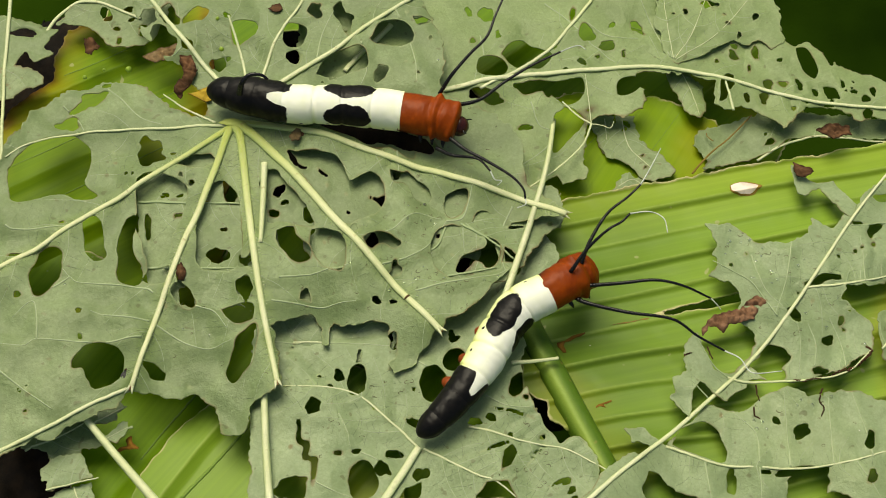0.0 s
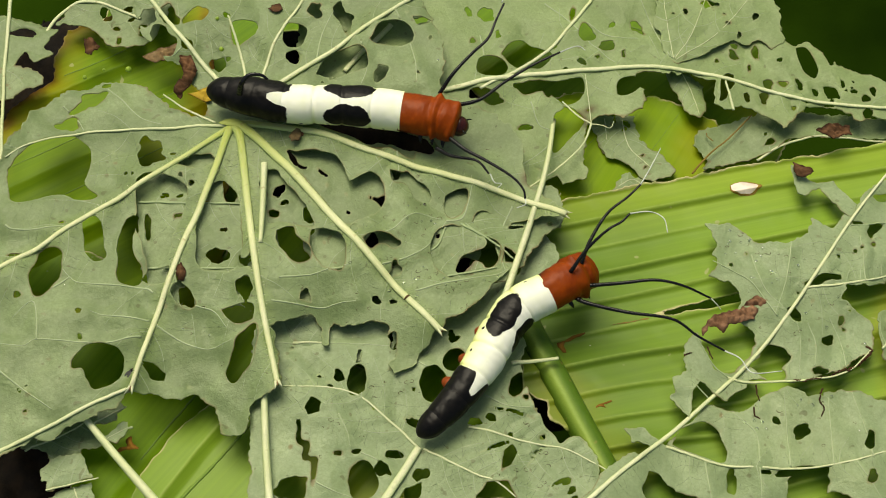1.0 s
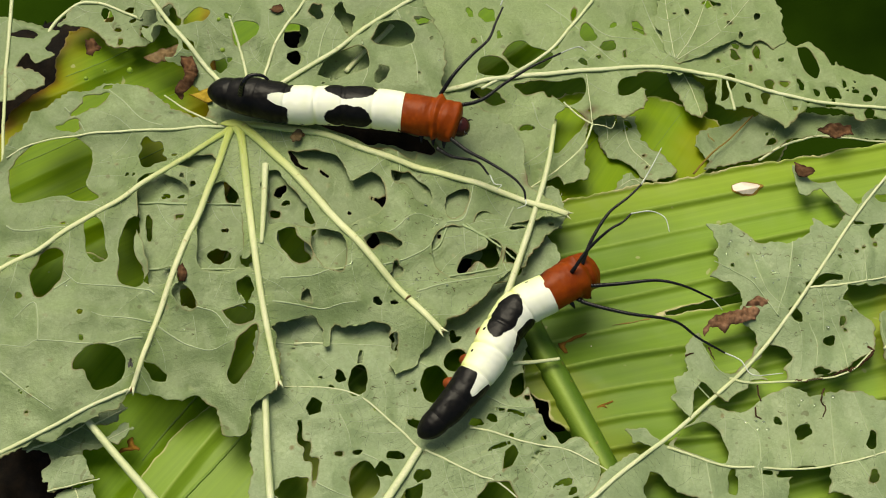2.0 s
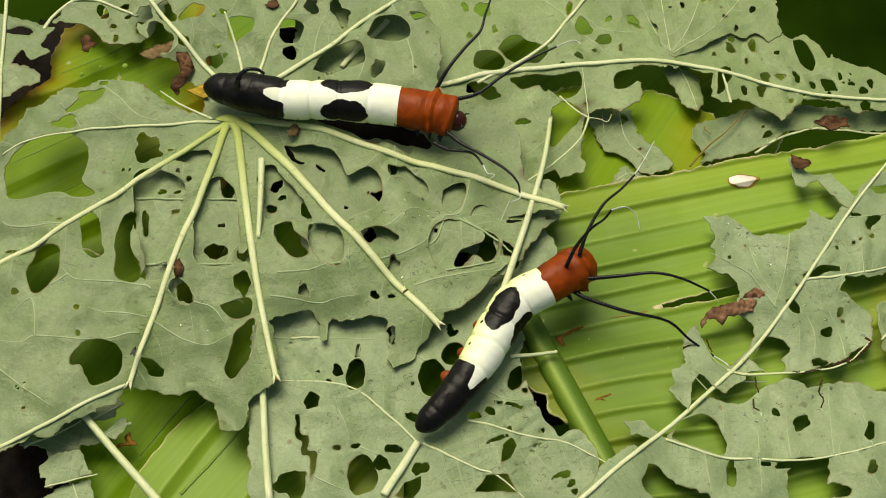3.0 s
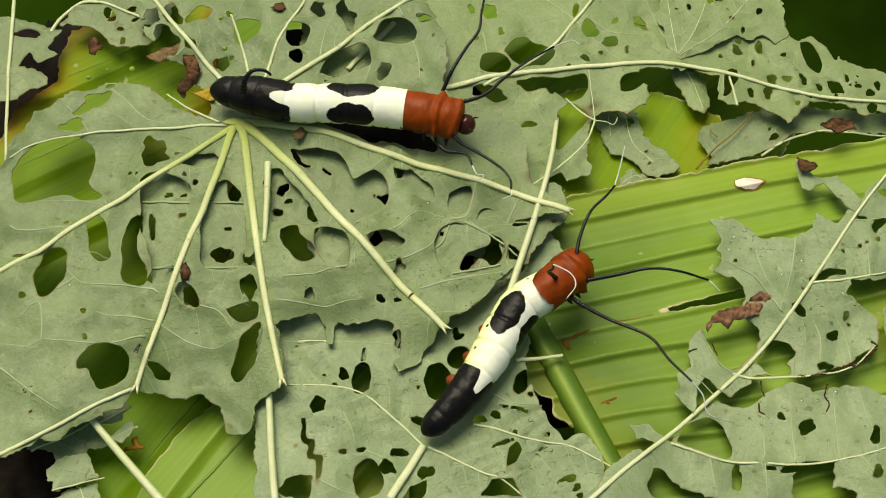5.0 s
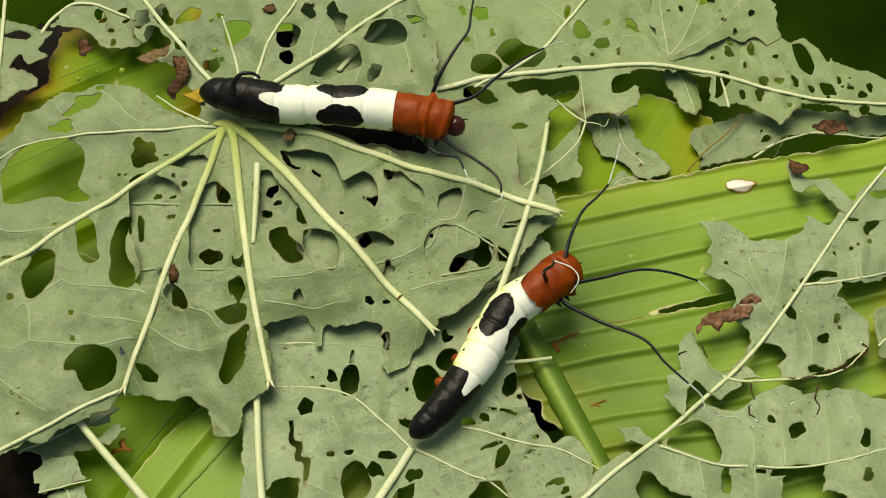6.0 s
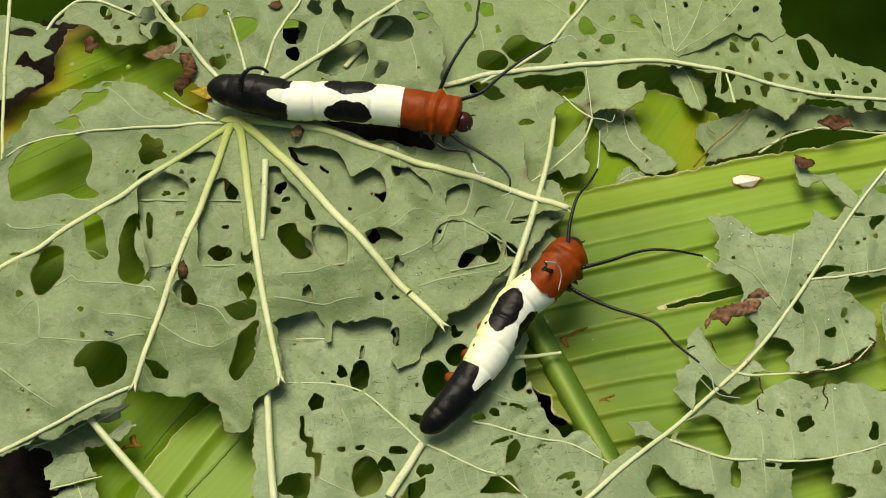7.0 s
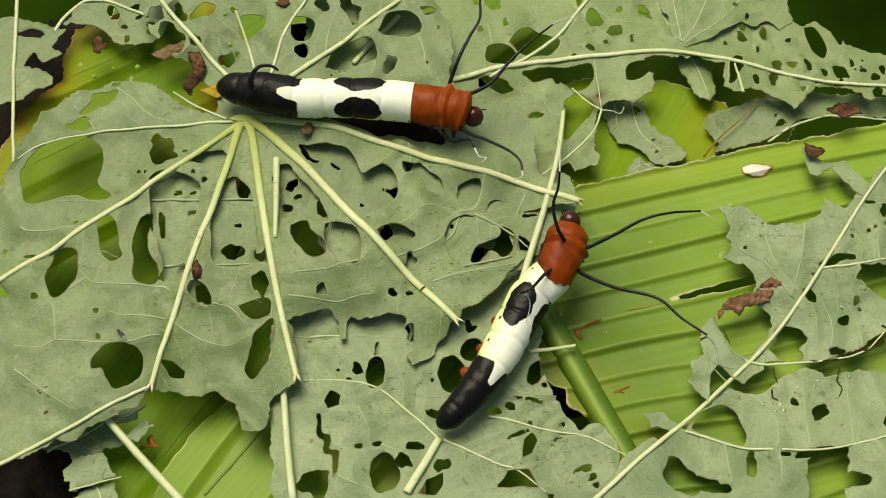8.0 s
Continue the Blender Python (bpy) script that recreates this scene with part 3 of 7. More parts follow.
def banana_right():
    o = np.array([(1.99, -1.91), (4.85, -2.8)][0] + (-0.9,))
    a, b = [(3.85, 0.54), (7.7, 1.45)]
    along = math.atan2(b[1] - a[1], b[0] - a[0])
    height, ridge = pleats(-0.9, o, along, 0.80, 0.10, 5)
    ob = leaf("banana_leaf", o, "fresh green pleated banana leaf under the chewed leaves", "banana leaf")
    outline = [(0.85, 1.33), (3.08, 1.92), (5.49, 2.49), (8.79, 3.19), (12.28, 3.88), (15.42, 4.64), (15.65, -1.5), (13.68, -8.17), (4.51, -8.31), (3.88, -5.95), (3.61, -5.25), (3.37, -4.72), (3.1, -4.77), (2.86, -4.64), (2.71, -4.46), (2.65, -4.24), (2.6, -3.98), (2.36, -3.93), (2.09, -3.59), (1.9, -2.48), (0.68, -1.5)]
    tear = [(5.49, -1.5), (5.82, -1.35), (6.12, -1.27), (6.73, -1.1), (7.33, -0.95), (8.24, -0.73), (8.29, -1), (7.61, -1.17), (6.86, -1.32), (6.11, -1.43), (5.81, -1.48), (5.52, -1.55)]
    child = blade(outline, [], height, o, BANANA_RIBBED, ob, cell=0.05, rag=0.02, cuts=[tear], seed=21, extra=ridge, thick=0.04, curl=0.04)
    # the side veins of the blade run along the material's x
    turn_blade(child, along)
    line = spline([(1.88, -0.99), (2.33, -2.14), (2.81, -3.18), (3.42, -4.53), (4.05, -5.91), (4.56, -7.04)], 60)
    t = np.gradient(line, axis=0)
    t /= np.linalg.norm(t, axis=1)[:, None]
    w = np.linspace(-1, 1, 21)
    wide = np.linspace(0.37, 0.34, 60)
    x = line[:, 0, None] - t[:, 1, None] * w * wide[:, None]
    y = line[:, 1, None] + t[:, 0, None] * w * wide[:, None]
    z = -0.84 + 0.34 * (1 - w ** 2) ** 0.6 + 0.03 * np.exp(-((w + 0.35) / 0.25) ** 2) - 0.13 * (np.abs(w) > 0.99) + 0 * x
    q = [(i * 21 + j, (i + 1) * 21 + j, (i + 1) * 21 + j + 1, i * 21 + j + 1) for i in range(59) for j in range(20)]
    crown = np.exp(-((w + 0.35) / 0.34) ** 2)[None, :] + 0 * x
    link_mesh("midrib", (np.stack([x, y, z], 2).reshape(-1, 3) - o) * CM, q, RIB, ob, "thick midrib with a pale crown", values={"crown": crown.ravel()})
    marks = [[(2.92, -2.29), (3.08, -2.23), (3.4, -2.11), (3.67, -2.02), (3.68, -2.05), (3.4, -2.16), (3.15, -2.28), (3.12, -2.37), (3.18, -2.57), (3.08, -2.58), (2.99, -2.44)], [(3.73, -3.91), (3.83, -4.03), (4.01, -3.96), (4.24, -3.89), (4.25, -3.93), (4.03, -4.02), (4.11, -4.11), (3.92, -4.08), (3.8, -4.17), (3.78, -4.05)],
             [(4.32, -1.79), (4.92, -1.67), (5.48, -1.52), (5.48, -1.56), (4.91, -1.72), (4.34, -1.82)]]
    for k, p in enumerate(marks):
        blade(p, [], lambda x, y: height(x, y) + 0.016, o, RUSTY if k < 2 else STRAW, ob, rag=0.02, seed=430 + k, cell=0.02, thick=0.006, curl=0.0, warp=0.15, name="scorch_mark", label="thin orange-brown scorch mark")
    blade([(3.71, -2.37), (3.83, -2.29), (3.86, -2.41), (3.75, -2.45)], [], lambda x, y: height(x, y) + 0.016, o, SCAR, ob, rag=0.03, seed=437, cell=0.02, thick=0.006, curl=0.0, name="pale_fleck", label="tiny bleached fleck")
    return height


def turn_blade(ob, along):
    """Turn a blade's own axes so that x runs along its side veins."""
    m = Matrix.Rotation(along, 4, "Z")
    ob.data.transform(m.inverted())
    ob.matrix_basis = m


def banana_low():
    o = np.array([(-5.18, -4.65), (-13.16, 9.3)][0] + (-1.3,))
    a, b = [(-6.2, -6.09), (-5.1, -4.73)]
    along = math.atan2(b[1] - a[1], b[0] - a[0])
    height, ridge = pleats(-1.3, o, along, 1.7, 0.16, 9)
    ob = leaf("banana_leaf", o, "torn banana leaf with a dry pale edge", "banana leaf")
    outline = [(-7.49, -5.75), (-7.35, -5.49), (-7.06, -5.11), (-6.93, -4.85), (-6.49, -4.35), (-5.95, -3.91), (-5.26, -3.41), (-3.27, -2.61), (-1.22, -2.93), (-0.87, -8.03), (-7.54, -8.03), (-7.62, -6.6)]
    turn_blade(blade(outline, [], height, o, BANANA, ob, cell=0.04, rag=0.02, warp=0.4, seed=31, extra=ridge, thick=0.04, curl=0.05), along)
    vein([(-6.43, -6.37), (-5.69, -5.48), (-5.1, -4.73), (-4.51, -4)], 0.045, 0.03, height, o, KEEL, ob, "side_vein", lift=0.1)
    o = np.array([(-6.89, -5.01), (-13.25, 9.5)][0] + (-1.55,))
    height, ridge = pleats(-1.55, o, along + 0.1, 2.1, 0.1, 10)
    ob = leaf("banana_leaf", o, "shaded green banana leaf lying deep in the bed", "banana leaf")
    vein([(-6.28, -3.38), (-6.69, -3.95), (-7.08, -4.49), (-7.57, -5.26)], 0.03, 0.02, height, o, KEEL, ob, "side_vein", lift=0.3)
    outline = [(-12.91, -1.16), (-12.96, 1.09), (-11.17, 1.45), (-8.89, 0.38), (-7.23, -1.16), (-6.2, -0.2), (-5.6, 1.6), (-5.0, 2.6), (-4.1, 2.7), (-3.3, 2.2), (-2.8, 1.2), (-2.1, 0.2), (-1.26, -0.82), (3.26, -0.48), (4.88, -3.45), (4.33, -7.95), (-8.55, -7.95), (-9.28, -5.92), (-9.74, -5.01), (-10.66, -4.55), (-12.12, -4.39)]
    turn_blade(blade(outline, [], height, o, BANANA_MID, ob, cell=0.08, rag=0.03, seed=33, thick=0.04, curl=0.05, cuts=[[(2.26, -3.53), (2.92, -3.45), (3.61, -4.32), (3.58, -5.01), (2.86, -5.01), (2.31, -4.39)]]), along + 0.1)


def banana_back():
    o = np.array([(-9.83, 6.14), (-13.23, 9.46)][0] + (-1.5,))
    a, b = [(-11.15, 6.34), (-8.05, 8.19)]
    along = math.atan2(b[1] - a[1], b[0] - a[0])
    height, ridge = pleats(-1.5, o, along, 2.3, 0.18, 14)
    ob = leaf("banana_leaf", o, "yellowing banana leaf with brown scorched edge", "banana leaf")
    outline = [(-11.23, 6.34), (-11.25, 7.15), (-11.05, 8.23), (-10.57, 8.4), (-9.79, 8.82), (-9.05, 9.89), (-7.71, 10.11), (-6.92, 9.03), (-6.68, 7.15), (-6.5, 5.35), (-6.0, 3.6), (-5.9, 1.2), (-6.4, -1.4), (-9.6, -2.0), (-13.2, -0.6), (-13.3, 2.14), (-12.75, 4), (-12.37, 5.06), (-11.73, 5.79)]
    turn_blade(blade(outline, [], height, o, BANANA_OLD, ob, cell=0.05, rag=0.05, seed=41, thick=0.04, curl=0.05), along)
    for a, b in (((-12.4, 3.2), (-6.7, 6.6)), ((-12.8, 1.2), (-6.3, 5.1)), ((-10.9, 6.5), (-8.6, 7.9))):
        vein([a, ((a[0] + b[0]) / 2, (a[1] + b[1]) / 2 - 0.08), b], 0.02, 0.014, height, o, KEEL, ob, "side_vein", lift=0.1)
    o = np.array([(5.96, 4.65), (-13.06, 9.09)][0] + (-1.05,))
    height, ridge = pleats(-1.05, o, along + 0.5, 4.0, 0.03, 15)
    ob = leaf("banana_leaf", o, "yellow-green banana leaf half hidden by chewed leaves", "banana leaf")
    outline = [(2.48, 5.04), (3.47, 5.72), (4.74, 5.62), (5.7, 5.58), (6.65, 5.33), (7.71, 4.75), (7.95, 3.89), (7.24, 2.96), (6.1, 2.23), (3.29, 1.33), (2.26, 2.59)]
    turn_blade(blade(outline, [], height, o, BANANA_YELLOW, ob, cell=0.07, rag=0.05, seed=43, thick=0.04, curl=0.05), along + 0.5)
    for a, b in (((2.7, 2.5), (5.3, 5.5)), ((4.2, 1.75), (6.7, 5.1))):
        vein([a, ((a[0] + b[0]) / 2 + 0.08, (a[1] + b[1]) / 2), b], 0.008, 0.006, height, o, KEEL, ob, "side_vein", lift=0.1)
    o = np.array([(6.44, 8.56), (-13.7, 10.52)][0] + (-2.8,))
    height, ridge = pleats(-2.8, o, along + 0.2, 2.4, 0.15, 16)
    ob = leaf("banana_leaf", o, "banana leaf deep under the bed, shade put into its green", "banana leaf")
    outline = [(-10.58, 9.2), (-9.87, 12.33), (2.06, 11.87), (7.31, 10.96), (9.41, 9.2), (10.62, 6.26), (8.22, 2), (-1.28, -1.88), (-8.96, -1.2), (-10.66, 0.19), (-11.09, 6.26)]
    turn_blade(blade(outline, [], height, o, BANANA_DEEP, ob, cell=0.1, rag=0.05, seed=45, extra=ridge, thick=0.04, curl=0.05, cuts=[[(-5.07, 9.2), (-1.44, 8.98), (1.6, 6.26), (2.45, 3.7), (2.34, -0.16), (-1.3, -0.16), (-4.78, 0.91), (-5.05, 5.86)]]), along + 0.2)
    vein([(3.4, 10.6), (5.6, 9.4), (8.6, 8.2)], 0.03, 0.02, height, o, KEEL, ob, "side_vein", lift=0.1)


# ---- chewed palmate leaves ----
def main_leaf():
    z = 0.3
    o = np.array([(-5.74, 3.79), (-12.57, 7.99)][0] + (z,))
    height = bed(z, 50, 0.19, fold=0.125)
    ob = leaf("palmate_leaf", o, "chewed grey-green palmate leaf lying underside up", "leaf")
    outline = [(-12.12, 1.74), (-11.58, 3.17), (-11.11, 4.18), (-10.41, 4.75), (-9.38, 5.26), (-8.29, 5.17), (-7.98, 4.84), (-7.44, 4.37), (-6.8, 4), (-6.31, 4.09), (-6.55, 4.75), (-7.09, 5.65), (-7.82, 6.04), (-8.24, 6.59), (-8.66, 7.38), (-8.99, 9.02), (-1.36, 9.02), (-0.38, 7.59), (0.09, 6.19), (-0.08, 4.84), (1.0, 4.45), (1.47, 4.28), (2.14, 3.35), (2.25, 1.95), (2.98, 1.28), (3.27, 0.97), (3.18, 0.8), (2.52, 0.86), (1.78, 0.73), (1.55, 0.18), (1.75, -0.66), (1.41, -0.96), (1.23, -1.23), (1.06, -1.51), (0.88, -1.67), (0.66, -1.8), (0.37, -2.01), (0.23, -1.99), (0.09, -2.12)] + [(0.03, -2.52), (-0.13, -2.39), (-0.31, -2.6), (-0.41, -2.84), (-0.69, -3.15), (-0.96, -3.38), (-1.17, -3.5), (-1.41, -3.26), (-1.22, -2.85), (-1.38, -2.76), (-1.41, -2.47), (-1.43, -2.28), (-1.59, -2.15), (-1.76, -2.11), (-1.97, -2.15), (-2.18, -2.25), (-2.44, -2.25), (-2.61, -2.17), (-2.75, -2.09), (-2.85, -2.15), (-2.9, -2.36), (-2.96, -2.65), (-3.04, -2.63), (-3.1, -2.36), (-3.15, -2.15), (-3.28, -1.98), (-3.4, -1.95), (-3.61, -1.98), (-3.86, -2.06), (-4.1, -2.2), (-4.24, -2.39), (-4.16, -2.84), (-4.06, -3.38), (-3.97, -3.87), (-4.23, -4.15), (-4.73, -4.48), (-4.86, -5.07), (-5.34, -5.16), (-5.54, -4.37), (-6.14, -4.02), (-6.82, -4.15), (-7.69, -4.08), (-8.03, -4.54), (-8.81, -4.93), (-9.45, -5.27), (-10.6, -5.78), (-11.39, -5.92)]
    cuts = [[(-11.53, 2.27), (-11.16, 2.9), (-10.69, 3.35), (-10.1, 3.5), (-9.61, 3.21), (-9.43, 2.54), (-9.49, 1.91), (-9.07, 1.35), (-9.7, 1.38), (-10.17, 1.59), (-10.73, 1.38), (-11.35, 1.35)],
            [(-8.27, 0.78), (-8.07, 0.95), (-7.98, 0.52), (-7.97, -0.16), (-7.67, -0.82), (-7.72, -1.18), (-8.02, -1.23), (-8.29, -0.99), (-8.39, -0.16)],
            [(-10.4, -0.24), (-10.18, -0.07), (-9.83, -0.16), (-9.74, -0.66), (-9.9, -1.15), (-10.13, -1.56), (-10.39, -1.51), (-10.51, -0.82)],
            [(-9.31, 0.61), (-9.11, 0.81), (-8.87, 0.61), (-8.73, 0.01), (-8.68, -0.32), (-8.96, -0.57), (-9.22, -0.16)],
            [(-9.2, -3.38), (-8.89, -2.99), (-8.41, -2.88), (-8, -3.04), (-7.95, -3.53), (-8.16, -3.92), (-8.49, -4.07), (-8.72, -3.84), (-8.9, -3.57), (-9.13, -3.57)],
            [(-5.31, -3.15), (-5.2, -2.68), (-4.86, -2.36), (-4.69, -2.36), (-4.65, -2.91), (-4.8, -3.38), (-5.19, -3.81), (-5.35, -3.53)],
            [(-5.56, -1.93), (-5.19, -1.77), (-4.76, -1.8), (-4.8, -2.2), (-5.22, -2.28), (-5.44, -2.15)],
            [(-4.38, 0.44), (-3.95, 0.52), (-3.78, 0.18), (-3.44, -0.07), (-3.42, -0.49), (-3.75, -0.61), (-4.05, -0.32), (-4.26, 0.01)],
            [(-6.01, 6.98), (-5.86, 7.18), (-5.23, 7.22), (-5.28, 6.78), (-5.65, 6.43), (-5.87, 6.59)],
            [(-4.5, 6.98), (-4.27, 7.1), (-3.87, 7.02), (-3.92, 6.39), (-4.31, 6.29), (-4.51, 6.49)],
            [(-3.56, 5.42), (-3.27, 5.9), (-2.89, 6.19), (-2.34, 6.29), (-2.1, 6), (-2.17, 5.51), (-2.86, 5.32)],
            [(-1.99, 6.55), (-1.65, 7.08), (-1.18, 7.18), (-0.85, 6.82), (-0.88, 6.49), (-1.32, 6.35), (-1.79, 6.39)],
            [(1.67, 0.61), (1.85, 0.66), (1.98, -0.16), (2.06, -0.52), (1.82, -0.72), (1.68, -0.59), (1.6, 0.01)],
            [(-8.03, 1.88), (-7.72, 2.16), (-7.24, 2.05), (-6.76, 1.74), (-6.81, 0.86), (-7, 0.18), (-7.08, -0.41), (-7.53, -0.79), (-7.75, 0.01), (-8.01, 0.52)],
            [(-6.37, 1), (-6.19, 1.74), (-5.82, 2.05), (-5.44, 1.56), (-5.22, 0.52), (-5.26, -0.66), (-5.76, -0.79), (-6.27, -0.66), (-6.38, 0.01)],
            [(-7.56, -0.79), (-7, -0.66), (-6.98, -1.15), (-7.37, -1.23), (-7.68, -1.02)],
            [(-6.88, -1.18), (-6.64, -1.15), (-6.27, -1.61), (-6.35, -1.88), (-6.64, -1.8), (-6.92, -1.48)],
            [(-7.46, -3.32), (-7.21, -3.26), (-6.94, -3.46), (-6.94, -3.66), (-7.26, -3.69)],
            [(-7.12, 2.41), (-6.84, 2.72), (-6.25, 2.84), (-6.08, 2.63), (-6.36, 2.3)]]
    cuts += [[(-3.41, 3.64), (-2.95, 3.46), (-2.18, 3.19), (-1.42, 2.9), (-0.84, 2.64), (-0.66, 2.9), (-0.29, 2.95), (-0.21, 3.35), (-0.97, 3.57), (-1.89, 3.81), (-2.82, 3.98), (-3.42, 3.9)],
             [(-3.91, 2.81), (-3.38, 2.77), (-3.0, 2.7), (-2.72, 2.5), (-2.56, 2.12), (-2.46, 1.95), (-2.15, 2.09), (-1.93, 2.16), (-1.67, 1.95), (-1.55, 1.65), (-1.51, 1.24), (-1.68, 0.93), (-1.97, 0.73), (-2.29, 0.59), (-2.54, 0.55), (-2.83, 0.9), (-3.25, 1.47), (-3.65, 2.05), (-3.97, 2.45), (-4.17, 2.84)],
             [(-1.41, 2.3), (-1.26, 2.25), (-1.03, 2.2), (-0.93, 2.27), (-0.66, 2.05), (-0.36, 1.73), (-0.4, 1.38), (-0.58, 1.38), (-0.8, 1.47), (-0.88, 1.73), (-1.03, 1.88), (-1.25, 1.84), (-1.37, 1.95)],
             [(-0.01, 1.35), (0.09, 1.59), (0.31, 1.7), (0.57, 1.7), (0.67, 1.56), (0.62, 1.3), (0.46, 1.04), (0.24, 0.92), (0.06, 1.04)],
             [(0.21, 0.73), (-0.13, 0.52), (-0.28, 0.21), (-0.31, -0.16), (-0.2, -0.57), (0.01, -0.86), (0.23, -0.99), (0.66, -0.91), (1.1, -0.77), (1.42, -0.64), (1.52, -0.52), (1.44, -0.24), (1.38, 0.01), (1.35, 0.52), (1.33, 0.9), (1.15, 1.11), (0.95, 1.09), (0.8, 0.98), (0.74, 0.76), (0.46, 0.66)],
             [(-2.07, 0.05), (-1.88, 0.15), (-1.64, 0.27), (-1.37, 0.21), (-1.15, 0.1), (-1.11, -0.02), (-1.29, -0.16), (-1.44, -0.09), (-1.66, -0.12), (-1.87, -0.24)],
             [(-4.68, 2.3), (-4.4, 2.23), (-4.12, 1.88), (-3.77, 1.47), (-3.53, 1.0), (-3.33, 0.57), (-3.49, 0.49), (-3.87, 0.57), (-4.32, 0.73), (-4.56, 0.67), (-4.63, 0.86), (-4.7, 2.18)],
             [(-3.38, 0.42), (-3.06, 0.38), (-2.69, 0.28), (-2.51, 0.01), (-2.51, -0.41), (-2.57, -0.82), (-2.8, -0.79), (-3.09, -0.66), (-3.31, -0.41), (-3.41, 0.01)],
             [(-3.63, -1.61), (-3.59, -1.4), (-3.44, -1.22), (-3.33, -1.48), (-3.35, -1.62)],
             [(-1.41, -2.85), (-1.41, -2.52), (-1.3, -2.41), (-1.19, -2.47), (-1.2, -2.73), (-1.29, -2.85)]]
    low = [(-4.97, -1.32, 0.44, 0.2, 1.65), (-5.03, -0.49, 0.23, 0.2, 1.81), (-6.72, -0.86, 0.25, 0.14, 1.7), (-7.88, 2.88, 0.49, 0.33, 1.74), (-2.3, 0.38, 0.13, 0.12, -0.13), (-2.39, 0.93, 0.09, 0.07, 1.68), (-1.21, -0.76, 0.22, 0.19, 1.63), (-1.27, -1.56, 0.09, 0.08, -0.13), (-1.66, -1.54, 0.11, 0.1, -0.06), (-9.9, 0.64, 0.07, 0.06, 1.96), (-10.78, -1.51, 0.12, 0.08, -0.13)]
    few = [(-9.2, -1.96, 0.1, 0.08, -0.2), (-11.01, -0.36, 0.15, 0.07, -0.04), (-10.22, -4.04, 0.06, 0.05, 2.1), (-10.42, -4.15, 0.06, 0.05, 2.11), (-10.18, -4.67, 0.06, 0.05, 2.12), (-9.02, -2.71, 0.1, 0.06, 1.75), (-9.69, 4.56, 0.49, 0.25, -2.64), (-9.28, 5.13, 0.14, 0.08, -0.05), (-10.14, 3.85, 0.32, 0.23, -2.97), (-6.94, 2.09, 0.07, 0.06, 1.84), (-6.62, 1.88, 0.09, 0.07, 1.83), (-7.18, 1.47, 0.07, 0.06, 1.86), (-6.86, 0.78, 0.07, 0.06, 1.86)]
    top = [(-8.32, 7.42, 0.3, 0.27, -0.68), (-7.63, 7.46, 0.35, 0.25, 1.76), (-6.95, 7.42, 0.34, 0.3, -0.3), (-7.86, 6.47, 0.67, 0.34, 1.69), (-7.07, 6.43, 0.22, 0.19, 1.88), (-6.37, 5.86, 0.25, 0.19, 1.73), (-4.13, 5.92, 0.25, 0.2, 1.71), (-6.11, 7.36, 0.1, 0.09, 2.06), (-1.73, 5.4, 0.25, 0.23, 1.73), (-2.74, 7.34, 0.64, 0.19, 1.76), (-0.62, 7.26, 0.21, 0.16, -0.01), (-0.38, 6.59, 0.08, 0.06, 1.58), (-0.67, 4.09, 0.15, 0.12, 1.6), (-3.58, 7.59, 0.28, 0.16, 1.63)]
    mains = [
        [(-5.73, 3.78), (-5.1, 3.76), (-4, 3.53), (-2.17, 2.93), (0.24, 2.05), (1.75, 1.56), (3.22, 0.84)], [(-5.69, 3.74), (-5.26, 3.54), (-3.94, 2.11), (-2.69, 0.55), (-1.35, -1.04), (-0.04, -2.49)],
        [(-5.72, 3.72), (-5.46, 3.36), (-5.13, 1.32), (-4.62, -1.53), (-4.06, -3.95)], [(-5.72, 3.72), (-5.82, 3.36), (-6.27, 1.41), (-6.95, -1.04), (-7.7, -4.04)],
        [(-5.73, 3.74), (-6.01, 3.43), (-7.94, 1.81), (-9.71, 0.43), (-11.55, -0.98), (-12.7, -1.85)]]
    thin = [[(-5.85, 3.72), (-7.83, 3.65), (-9.64, 3.56), (-10.95, 3.13), (-11.63, 2.59)], [(-6.03, 5.09), (-7.14, 6.45), (-8.38, 8.16)],
            [(-5.31, 4.81), (-5.63, 6.15), (-6.03, 7.34)], [(-4.99, 5.19), (-4.63, 6.55), (-3.84, 8.16)], [(-4.47, 5.03), (-2.89, 6.31), (-0.71, 8.16)], [(-6.16, 3.83), (-6.96, 4.24), (-7.65, 4.75)]]
    lines = []
    for k, p in enumerate(mains + thin[:1] + thin[1:5]):
        lines += branches(p, 6 if k < 5 else 4, 2.6 if k < 5 else 1.6, 48, 70 + k)
